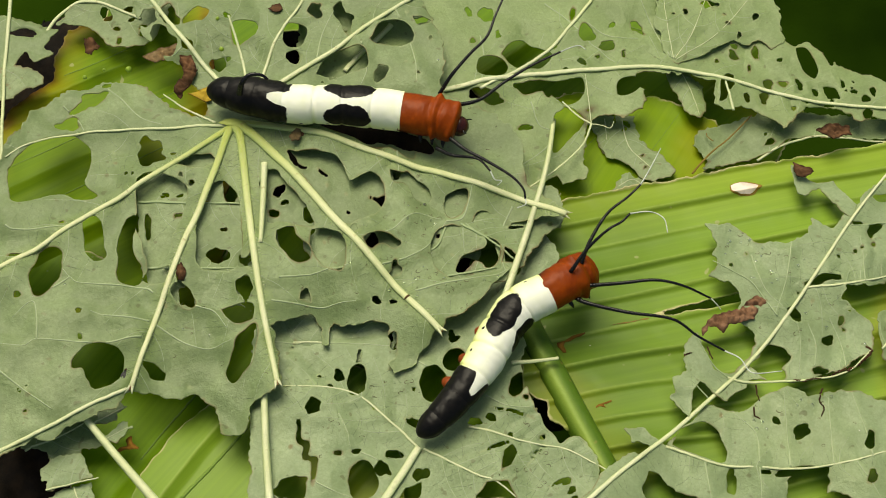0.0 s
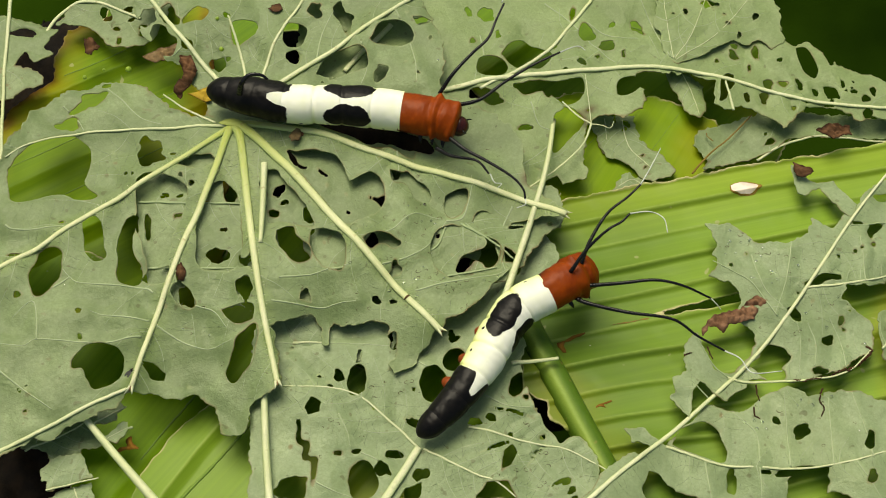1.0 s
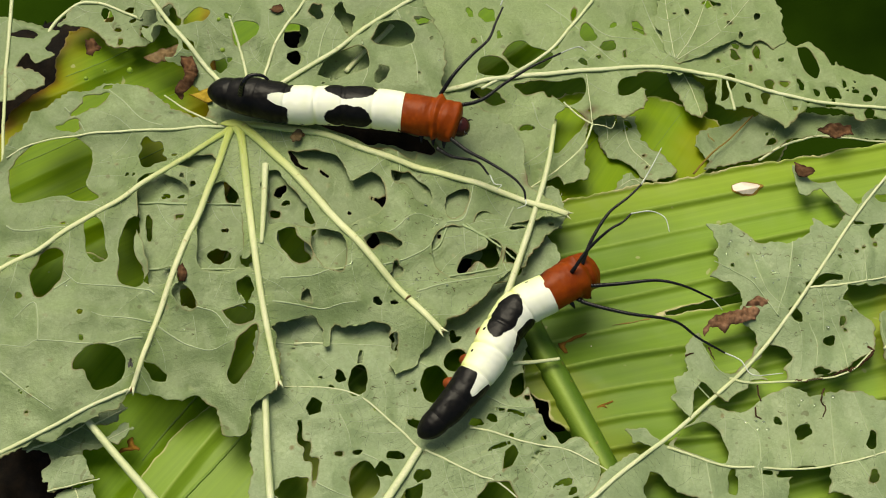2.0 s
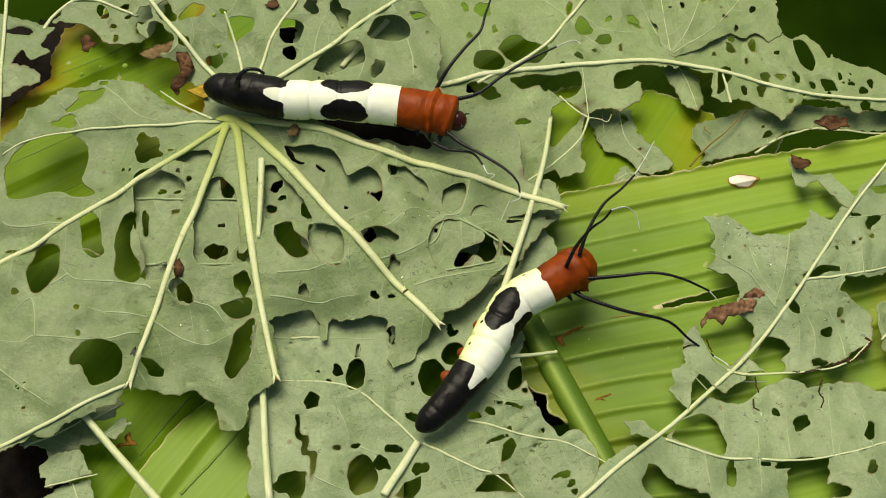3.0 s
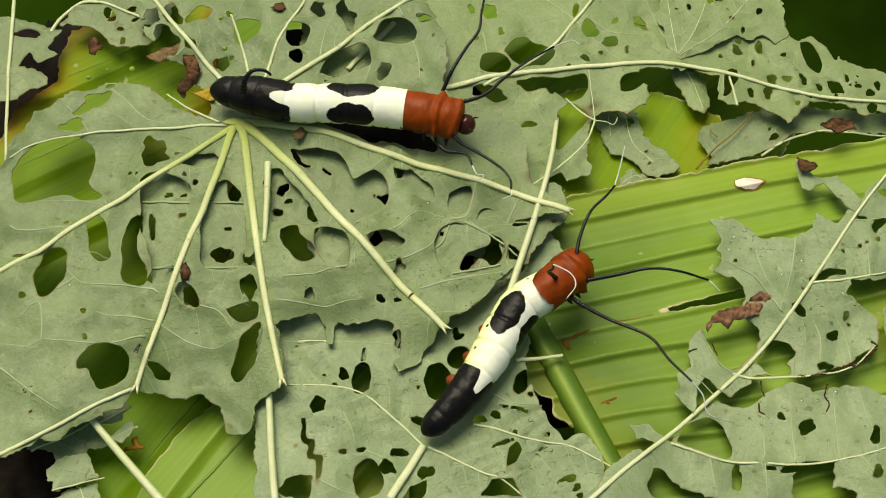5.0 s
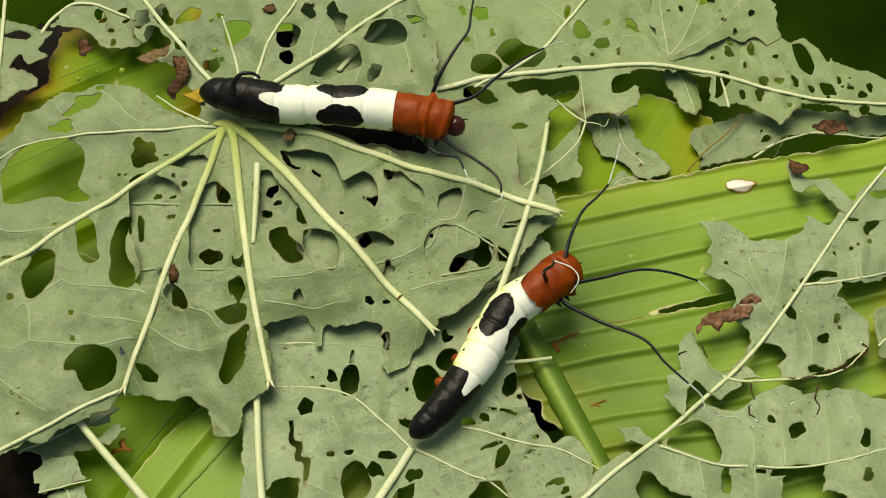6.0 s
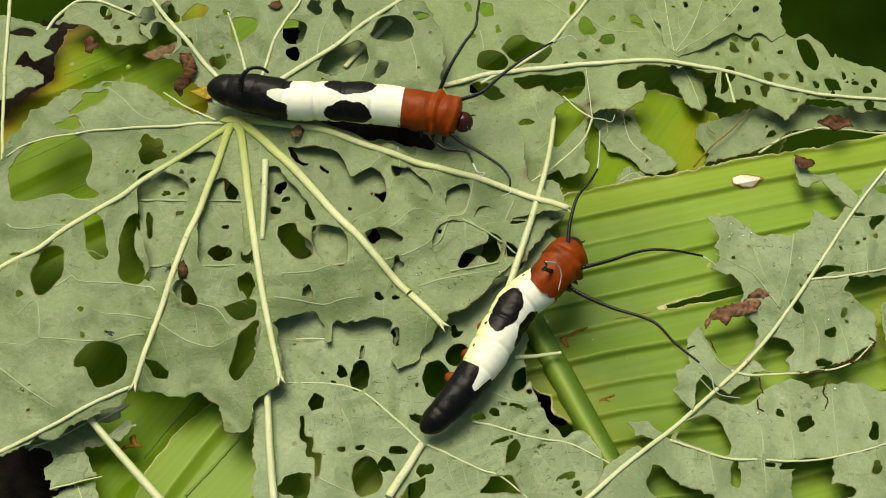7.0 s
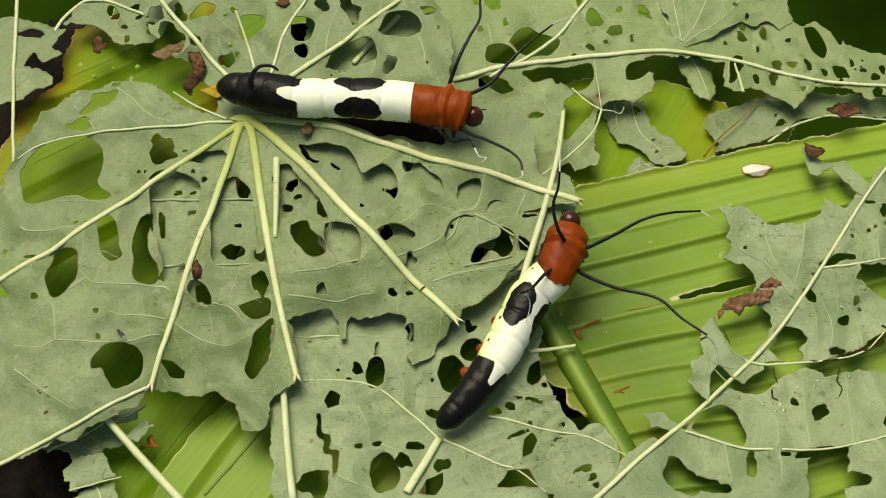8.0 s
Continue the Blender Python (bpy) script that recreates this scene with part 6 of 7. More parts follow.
def stalks():
    def stalk(z, p, r0, r1, label, dip=0.0):
        o = np.array((*p[0], z))
        t = np.linspace(0, 1, 24)
        v, q = tube((np.column_stack([spline(p, 24), z - dip * (1 - np.clip(t / 0.3, 0, 1)) ** 2]) - o) * CM, np.linspace(r0, r1, 24) * CM, 12)
        a = np.linspace(0, 2 * np.pi, 12, endpoint=False)
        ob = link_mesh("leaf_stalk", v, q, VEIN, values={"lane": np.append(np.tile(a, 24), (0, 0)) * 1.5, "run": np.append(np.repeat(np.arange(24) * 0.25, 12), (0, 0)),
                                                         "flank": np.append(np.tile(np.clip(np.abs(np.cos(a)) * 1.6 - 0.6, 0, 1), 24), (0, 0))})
        ob.location = Vector(o) * CM
        tagged(ob, label, "leaf stalk")
    stalk(0.14, [(3.09, 4.58), (2.78, 2.55), (2.3, 0.79), (1.9, -0.48), (1.46, -1.85)], 0.06, 0.10, "pale leaf stalk lying across chewed leaves", 0.9)
    at = np.array([(4.06, 4.03), (-12.74, 8.36)][0] + (-0.15,))
    ob = leaf("vein_skeleton", at, "thin pale leaf veins stripped bare at a fork", "leaf vein")
    flat = lambda x, y: -0.15 + 0 * x
    for p, a, b in (([(4.06, 4.03), (3.77, 3.32), (3.05, 2.56), (2.35, 2.02), (1.44, 1.28)], 0.030, 0.022), ([(4.06, 4.03), (3.69, 4.31), (3.3, 4.77)], 0.03, 0.022), ([(4.06, 4.03), (4.34, 3.99), (4.57, 3.9), (4.69, 4.14)], 0.018, 0.009), ([(4.06, 4.03), (4.02, 4.79), (3.97, 5.71)], 0.016, 0.01)):
        vein(p, a, b, flat, at, VEIN, ob, lift=0.3)
    at = np.array([(7.22, 3.28), (-12.94, 8.81)][0] + (-0.7,))
    ob = leaf("vein_skeleton", at, "dry tan vein of an eaten leaf", "leaf vein")
    flat = lambda x, y: -0.7 + 0 * x
    vein([(6.79, 2.77), (7.05, 3.1), (7.42, 3.51), (7.9, 3.94), (8.6, 4.7)], 0.028, 0.018, flat, at, STRAW, ob, lift=0.3)
    vein([(7.45, 3.84), (7.31, 3.99), (7.29, 4.11)], 0.018, 0.012, flat, at, STRAW, ob, lift=0.3)
    stalk(0.42, [(-4.73, 2.37), (-4.7, 1.14), (-4.69, -0.06)], 0.095, 0.06, "short pale stub of a leaf stalk")
    stalk(-0.1, [(-4.68, -1.91), (-4.42, -4.11), (-4.28, -5.61), (-4.1, -7.05)], 0.075, 0.10, "pale leaf stalk reaching out of the bed")
    stalk(-0.15, [(-8.95, -4.5), (-8, -5.59), (-6.63, -7.1)], 0.085, 0.115, "pale leaf stalk lying over torn banana leaf")


def scraps():
    """Dry brown bits and marks."""
    def crumple(z, at, outline, label, seed, amp=0.12, material=BROWN):
        o = np.array(at[0] + (z,))
        lo = bed(z, seed, amp, fold=amp)
        height = lambda x, y: lo(x, y) + 1.5 * amp * np.abs(vnoise(x, y, 0.33, seed + 3)) + 1.1 * amp * np.abs(vnoise(x + 0.4 * y, y, 0.16, seed + 4)) + 0.5 * amp * vnoise(x, y, 0.09, seed + 5)
        ob = leaf("dry_leaf_scrap", o, label, "dry leaf")
        blade(outline, [], height, o, material, ob, rag=0.03, seed=seed, curl=0.2, cell=0.022, warp=0.3)
    crumple(-0.2, [(7.43, -1.86), (-12.75, 8.4)], [(6.57, -2.27), (6.69, -2.06), (7.07, -1.83), (7.59, -1.67), (7.91, -1.37), (8.14, -1.18), (8.37, -1.37), (8.1, -1.62), (7.93, -1.89), (7.55, -2.02), (7.26, -2.06), (7.09, -2.35), (6.85, -2.22), (6.68, -2.18), (6.57, -2.51)], "curled brown dry leaf scrap on banana leaf", 401, 0.075, PINKISH)
    crumple(0.1, [(-7.11, 5.56), (-12.64, 8.16)], [(-7.27, 5.99), (-6.91, 6.05), (-6.76, 5.56), (-6.89, 5.18), (-7.05, 4.89), (-7.15, 4.61), (-7.32, 4.76), (-7.26, 5.18), (-7.13, 5.41)], "shrivelled brown leaf scrap beside the vein knot", 402, 0.08)
    crumple(-0.5, [(-10.04, 6.9), (-12.86, 8.64)], [(-10.23, 7.16), (-9.99, 7.2), (-9.75, 6.9), (-9.93, 6.6), (-10.15, 6.7)], "small brown leaf scrap on yellowing leaf", 403, 0.06)
    crumple(-0.5, [(-8, 6.6), (-12.86, 8.64)], [(-8.53, 6.6), (-8.03, 6.9), (-7.56, 7.04), (-7.42, 6.8), (-7.75, 6.5), (-8.06, 6.36)], "pale brown dry leaf scrap on yellowing leaf", 404, 0.06, TAN)
    crumple(-0.4, [(10.63, 3.86), (-12.83, 8.56)], [(10.16, 3.83), (10.66, 4.09), (11.12, 4.05), (11.21, 3.79), (10.68, 3.64)], "brown dry leaf scrap at the back of the bed", 405, 0.06)
    crumple(0.44, [(-3.95, 3.27)], [(-4.11, 3.2), (-4.08, 3.38), (-3.96, 3.47), (-3.83, 3.4), (-3.77, 3.23), (-3.85, 3.11), (-4.0, 3.09)], "small brown crumb beside the vein", 412, 0.05, SCAB)
    crumple(-0.6, [(-7.78, -5.18)], [(-8.04, -5.3), (-7.98, -5.19), (-7.79, -5.16), (-7.84, -4.98), (-7.73, -4.95), (-7.63, -5.1), (-7.45, -5.19), (-7.5, -5.28), (-7.73, -5.27)], "orange dry scrap on the shaded banana leaf", 411, 0.05, RUSTY)
    crumple(0.3, [(-3.8, 3.35), (-12.57, 7.99)], [(-3.95, 3.39), (-3.84, 3.53), (-3.65, 3.42), (-3.7, 3.22), (-3.88, 3.21)], "tiny brown crumb on the leaf vein", 406, 0.05)
    crumple(0.35, [(-4.74, 7.69), (-12.55, 7.95)], [(-4.92, 7.67), (-4.83, 7.83), (-4.6, 7.79), (-4.55, 7.61), (-4.75, 7.53)], "tiny brown crumb on the leaf", 407, 0.04)
    crumple(0.42, [(-6.7, -0.86), (-12.53, 7.89)], [(-6.86, -0.72), (-6.67, -0.59), (-6.5, -0.89), (-6.53, -1.18), (-6.76, -1.15)], "brown rotted spot of leaf", 408, 0.05)
    crumple(-0.15, [(9.73, 2.56), (-12.74, 8.36)], [(9.41, 2.81), (9.74, 2.63), (9.92, 2.47), (9.71, 2.34), (9.49, 2.47)], "dark dry leaf tip on banana leaf", 409, 0.05)
    crumple(0.2, [(-6.64, 4.76), (-12.61, 8.07)], [(-6.95, 4.8), (-6.65, 4.92), (-6.4, 5.07), (-6.33, 4.57), (-6.55, 4.57)], "amber bud at the leaf base", 410, 0.06, AMBER)
    for k, (x, y, z, r) in enumerate([(-8.67, 5.55, 0.3, 0.085), (-9.85, 5.28, 0.3, 0.06), (-6.14, 6.17, 0.4, 0.07), (-6.33, 7.24, 0.4, 0.06), (-9.38, 5.61, 0.2, 0.045)]):
        t = np.linspace(-1, 1, 11)
        v, q = tube(np.column_stack([0.25 * r * t, 0 * t, r * t * 0.95]) * CM, r * np.sqrt(np.clip(1 - t ** 2, 0.01, 1)) * CM, 12)
        ob = link_mesh("leaf_gall", v, q, GALL)
        ob.location = (x * CM, y * CM, z * CM)
        tagged(ob, "small round green gall on the chewed leaf", "leaf gall", "green galls")
    o = np.array([(8.19, 2.38), (-12.94, 8.82)][0] + (-0.72,))
    ob = leaf("leaf_scar", o, "bleached oval scar on the banana leaf", "leaf scar")
    for name, ring, up, skin_of, tag in (("halo", [(7.8, 2.45), (8.09, 2.57), (8.46, 2.53), (8.68, 2.42), (8.66, 2.35), (8.44, 2.2), (8.06, 2.14), (7.83, 2.24)], 0.012, HALO, "yellow-brown ring of the scar"), ("bleached_patch", [(7.82, 2.44), (8.08, 2.54), (8.43, 2.49), (8.6, 2.4), (8.4, 2.24), (8.06, 2.18), (7.86, 2.27)], 0.018, SCAR, "")):
        ring = [tuple(p) for p in spline(ring + ring[:1], 40)[:-1]]
        blade(ring, [], lambda x, y: BANANA_AT(x, y) + up, o, skin_of, ob, rag=0.02, seed=420, cell=0.02, thick=0.006, curl=0.0, warp=0.3, name=name, label=tag)


# centre, spread and number of drops, in centimetres
DEW_MAIN = [(*p, w, n) for p, w, n in zip([(-0.35, 1.04), (0.23, 0.52), (-0.2, -0.82), (-0.92, -1.15), (-2.09, -0.16), (-0.64, 0.35), (0.95, -1.15), (-6.78, -3.07), (-9.42, -2.12), (-2.89, 6.19), (1.04, 6.78)], (0.5, 0.4, 0.6, 0.5, 0.6, 0.6, 0.4, 0.9, 1.2, 0.8, 0.8), (5, 4, 8, 5, 3, 6, 4, 3, 3, 2, 3))]
DEW_RIGHT = [(*p, w, n) for p, w, n in zip([(7.5, 0.42), (8.09, 0.33), (8.53, -0.35), (8.42, -0.68), (9.26, -4.65), (10.32, -1.84), (7.42, -4.95)], (0.25, 0.3, 0.4, 0.3, 0.8, 0.6, 0.6), (6, 7, 7, 5, 8, 6, 5))]


# ---- caterpillars ----
def body_frame(spine, n):
    line = spline(spine, n)
    tang = np.gradient(line, axis=0)
    tang /= np.linalg.norm(tang, axis=1)[:, None]
    side = np.cross(tang, (0, 0, 1.0))
    side /= np.linalg.norm(side, axis=1)[:, None]
    up = np.cross(side, tang)
    return line, side, up


def skin(line, side, up, radius, origin, roll=0.0, sides=56, flat=0.92):
    """Rings round the spine; radius(s, angle), angle 0 on the back. Returns vertices, faces, s and angle of each vertex."""
    n = len(line)
    a = np.linspace(-np.pi, np.pi, sides, endpoint=False)
    s = np.linspace(0, 1, n)
    S, A = np.meshgrid(s, a, indexing="ij")
    R = radius(S, A)
    B = A + roll
    v = line[:, None] + R[..., None] * (np.sin(B)[..., None] * side[:, None] + flat * np.cos(B)[..., None] * up[:, None])
    verts = (v.reshape(-1, 3) - origin) * CM
    return verts, S, A


def ring_faces(i0, i1, sides):
    return [(k * sides + j, k * sides + (j + 1) % sides, (k + 1) * sides + (j + 1) % sides, (k + 1) * sides + j)
            for k in range(i0, i1) for j in range(sides)]


def caterpillar(spine, dark_end, head_line, roll, tentacles, curl, label, seed, prolegs, size, taper):
    """Tail to neck along spine, then the rust thorax along head_line; tentacles are (black line, white line)."""
    o = np.array(spine[0])
    ob = new("caterpillar")
    ob.location = Vector(o) * CM
    ob.empty_display_size = 0.02
    tagged(ob, label, "caterpillar", "caterpillars on the leaves")
    n, sides = 181, 64
    line, side, up = body_frame(spine, n)
    joints = (0.0, 0.13, 0.27, 0.415, 0.56, 0.70, 0.85, 1.0)

    def radius(s, a):
        thin_end = 0.60 - 0.2 * taper
        grow = thin_end + (1 - thin_end) * np.clip(s / taper, 0, 1) ** 0.8
        tip = np.sqrt(np.clip(1 - (1 - np.clip(s / 0.09, 0, 1)) ** 2, 0, 1))
        r = size * grow * tip * (1 + 0.03 * np.sin(s * 9))
        for j in joints[1:-1]:
            r = r * (1 - (0.05 if j > 0.4 else 0.03) * np.exp(-((s - j) / 0.011) ** 2)) * (1 + (0.03 if j > 0.4 else 0.01) * np.exp(-((s - j + 0.05) / 0.035) ** 2))
        for j in joints[1:]:
            for d in (0.035, 0.07):
                r = r * (1 - 0.006 * np.exp(-((s - j + d) / 0.008) ** 2))
        r = r * (1 + 0.03 * np.clip((0.42 - s) / 0.1, 0, 1) * vnoise(s * 16, a * 2.6, 1, seed + 9))
        r = r * (1 + 0.012 * vnoise(s * 14, a * 2.2, 1, seed) + 0.008 * vnoise(s * 60, a * 5, 1, seed + 1))
        belly = np.abs(a) > 2.2
        return np.where(belly, r * 0.93, r)
    verts, S, A = skin(line, side, up, radius, o, roll, sides)
    # black tail with a pale notch on the back, and paired black saddles
    notch = dark_end - 0.10 * np.exp(-(A / 0.34) ** 4)
    dark = np.minimum(1, (notch - S) * 6)
    for c in (-0.86, 0.86):
        d = 1 - np.hypot((S - 0.735) / 0.125, (A - c) / 0.70) + 0.05 * np.sin(S * 60 + c * 4) * (np.abs(A) < np.abs(c))
        dark = np.maximum(dark, d * 0.7)
    dark = np.where(np.abs(A) > 2.3, dark - 0.2, dark)
    for c in (0.50, 0.63, 0.78, 0.92):
        dark = np.maximum(dark, 0.3 * (1 - np.hypot((S - c) / 0.010, (np.abs(A) - 1.5) / 0.07)))
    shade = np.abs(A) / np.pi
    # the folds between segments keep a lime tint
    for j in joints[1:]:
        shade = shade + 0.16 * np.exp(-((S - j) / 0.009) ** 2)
    # each segment reaches a little way into its neighbours
    bodies = []
    for k in range(len(joints) - 1):
        i0, i1 = int(joints[k] * (n - 1)), int(joints[k + 1] * (n - 1))
        e0, e1 = max(0, i0 - 4), min(n - 1, i1 + 4)
        pick = np.s_[e0 * sides:(e1 + 1) * sides]
        own = verts[pick].copy().reshape(-1, sides, 3)
        mid = (line[e0:e1 + 1] - o) * CM
        for q in range(e1 - e0 + 1):
            deep = max(i0 - (e0 + q), (e0 + q) - i1, 0)
            own[q] = mid[q] + (own[q] - mid[q]) * (1 - 0.035 * deep)
        pivot = (line[i0] - o) * CM
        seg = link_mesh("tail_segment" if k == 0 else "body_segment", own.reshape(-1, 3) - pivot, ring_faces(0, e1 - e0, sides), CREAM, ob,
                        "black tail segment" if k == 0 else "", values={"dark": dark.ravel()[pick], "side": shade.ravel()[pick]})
        seg.location = Vector(pivot)
        bodies.append(seg)
    # prolegs under the flank
    for s, sgn in prolegs:
        i = int(s * (n - 1))
        out = side[i] * sgn
        c = line[i] + out * size * 0.74 - up[i] * size * 0.55
        l = spline([c - out * 0.15, c + out * 0.12 - up[i] * 0.05, c + out * 0.22 - up[i] * 0.2], 10)
        v, q = tube((l - o) * CM, np.array([.12, .16, .175, .18, .178, .17, .155, .135, .10, .04]) * CM, 12)
        link_mesh("proleg", v, q, LEG, ob, "rust-red stubby proleg")
    # the curled black tail thread
    hair = None
    p = spline(curl, 40) if curl else None
    if curl:
        r = np.linspace(0.085, 0.035, 40) * (1 + 0.12 * np.sin(np.arange(40) * 2.1))
        v, q = tube((p - o) * CM, r * CM, 8)
        v = v - (p[0] - o) * CM
        hair = link_mesh("tail_filament", v, q, INK, ob, "curled black tail filament")
        hair.location = Vector(p[0] - o) * CM
    # thorax
    m = 81
    hl, hs, hu = body_frame(head_line, m)

    def thick(s, a):
        r = size * (0.97 + 0.05 * np.clip(s / 0.5, 0, 1) - 0.05 * np.clip((s - 0.72) / 0.2, 0, 1))
        lean = s + 0.025 * np.cos(2 * a)
        r = r * (1 - 0.05 * np.exp(-((lean - 0.50) / 0.035) ** 2) + 0.07 * np.exp(-((lean - 0.585) / 0.035) ** 2) - 0.06 * np.exp(-((lean - 0.67) / 0.03) ** 2) + 0.03 * np.exp(-((lean - 0.78) / 0.06) ** 2))
        for c in (-1.2, 1.2):
            r = r * (1 + 0.15 * np.exp(-((s - 0.60) / 0.06) ** 2 - ((a - c) / 0.28) ** 2) + 0.13 * np.exp(-((s - 0.90) / 0.06) ** 2 - ((a - c * 0.85) / 0.3) ** 2))
        r = r * (1 + 0.025 * vnoise(s * 9, a * 2.5, 1, seed + 5) + 0.012 * vnoise(s * 30, a * 6, 1, seed + 6))
        end = np.sqrt(np.clip(1 - np.clip((s - 0.90) / 0.105, 0, 1) ** 2.6, 0.05, 1))
        return r * end
    verts, S, A = skin(hl, hs, hu, thick, hl[0], roll, sides)
    # uneven seam where the thorax meets the cream body
    way = (hl[3] - hl[0]) / np.linalg.norm(hl[3] - hl[0])
    seam = (0.10 * vnoise(A * 1.7, A * 0, 1, seed + 7) + 0.04 * vnoise(A * 6, A * 0, 1, seed + 8)) * np.exp(-S / 0.10)
    verts = verts + seam.reshape(-1, 1) * way * CM
    soot = 1.2 * np.exp(-((S - 0.02) / 0.16) ** 2 - ((np.abs(A) - 1.75) / 0.45) ** 2)
    verts = np.vstack([verts, (hl[-1] - hl[0]) * CM])
    faces = ring_faces(0, m - 1, sides) + [(len(verts) - 1, (m - 1) * sides + j, (m - 1) * sides + (j + 1) % sides) for j in range(sides)]
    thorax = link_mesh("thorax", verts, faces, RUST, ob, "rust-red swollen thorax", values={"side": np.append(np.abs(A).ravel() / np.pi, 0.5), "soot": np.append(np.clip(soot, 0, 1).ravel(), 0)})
    thorax.location = Vector(hl[0] - o) * CM
    # head capsule
    fwd = hl[-1] - hl[-8]
    fwd /= np.linalg.norm(fwd)
    c = hl[-1] + fwd * 0.03 - hu[-1] * 0.09
    l = np.array([c + fwd * t for t in np.linspace(-0.28, 0.25, 18)])
    rr = 0.28 * np.sqrt(np.clip(1 - np.linspace(-0.95, 1, 18) ** 2, 0.01, 1))
    v, q = tube((l - c) * CM, rr * CM, 20)
    head = link_mesh("head", v, q, HEAD, thorax, "glossy dark red-brown head capsule")
    head.location = Vector(c - hl[0]) * CM
    for sgn in (-1, 1):
        e = c + fwd * 0.12 + hs[-1] * 0.16 * sgn + hu[-1] * 0.12
        v, q = tube((spline([e, e + fwd * 0.06 + hs[-1] * 0.06 * sgn, e + fwd * 0.14 + hs[-1] * 0.08 * sgn], 6) - c) * CM, np.array([.025, .025, .02, .018, .015, .008]) * CM, 6)
        link_mesh("antenna", v, q, INK, head, "short black feeler")
    for k in range(3):
        for sgn in (-1, 1):
            i = 30 + 18 * k
            g = hl[i] + hs[i] * 0.36 * sgn - hu[i] * size * 0.75
            g2 = g + hs[i] * 0.16 * sgn - hu[i] * 0.12 + fwd * 0.05
            v, q = tube((spline([g, (g + g2) / 2 + hs[i] * 0.04 * sgn, g2], 8) - hl[0]) * CM, np.linspace(.075, .02, 8) * CM, 8)
            link_mesh("leg", v, q, INK, thorax, "short black jointed leg")
    made = []
    for k, (black, white) in enumerate(tentacles):
        p = spline(black, 180)
        r = np.linspace(0.057, 0.027, 180) * (1 + 0.11 * np.sin(np.arange(180) * 1.55))
        v, q = tube((p - p[0]) * CM, r * CM, 8)
        t1 = link_mesh("tentacle", v, q, INK, thorax, "long black beaded tentacle")
        t1.location = Vector(p[0] - hl[0]) * CM
        w = spline(white, 30)
        v, q = tube((w - w[0]) * CM, np.linspace(0.022, 0.011, 30) * CM, 6)
        t2 = link_mesh("tentacle_thread", v, q, THREAD, thorax, "fine white thread at the tip")
        t2.location = Vector(w[0] - hl[0]) * CM
        made.append((t1, t2, Vector(p[-1] - p[0]) * CM, Vector(w[-1] - w[0]) * CM))
    return {"thing": ob, "thorax": thorax, "tentacles": made, "bodies": bodies, "hair": hair, "head": head, "axis": Vector(hl[-1] - hl[0]).normalized()}


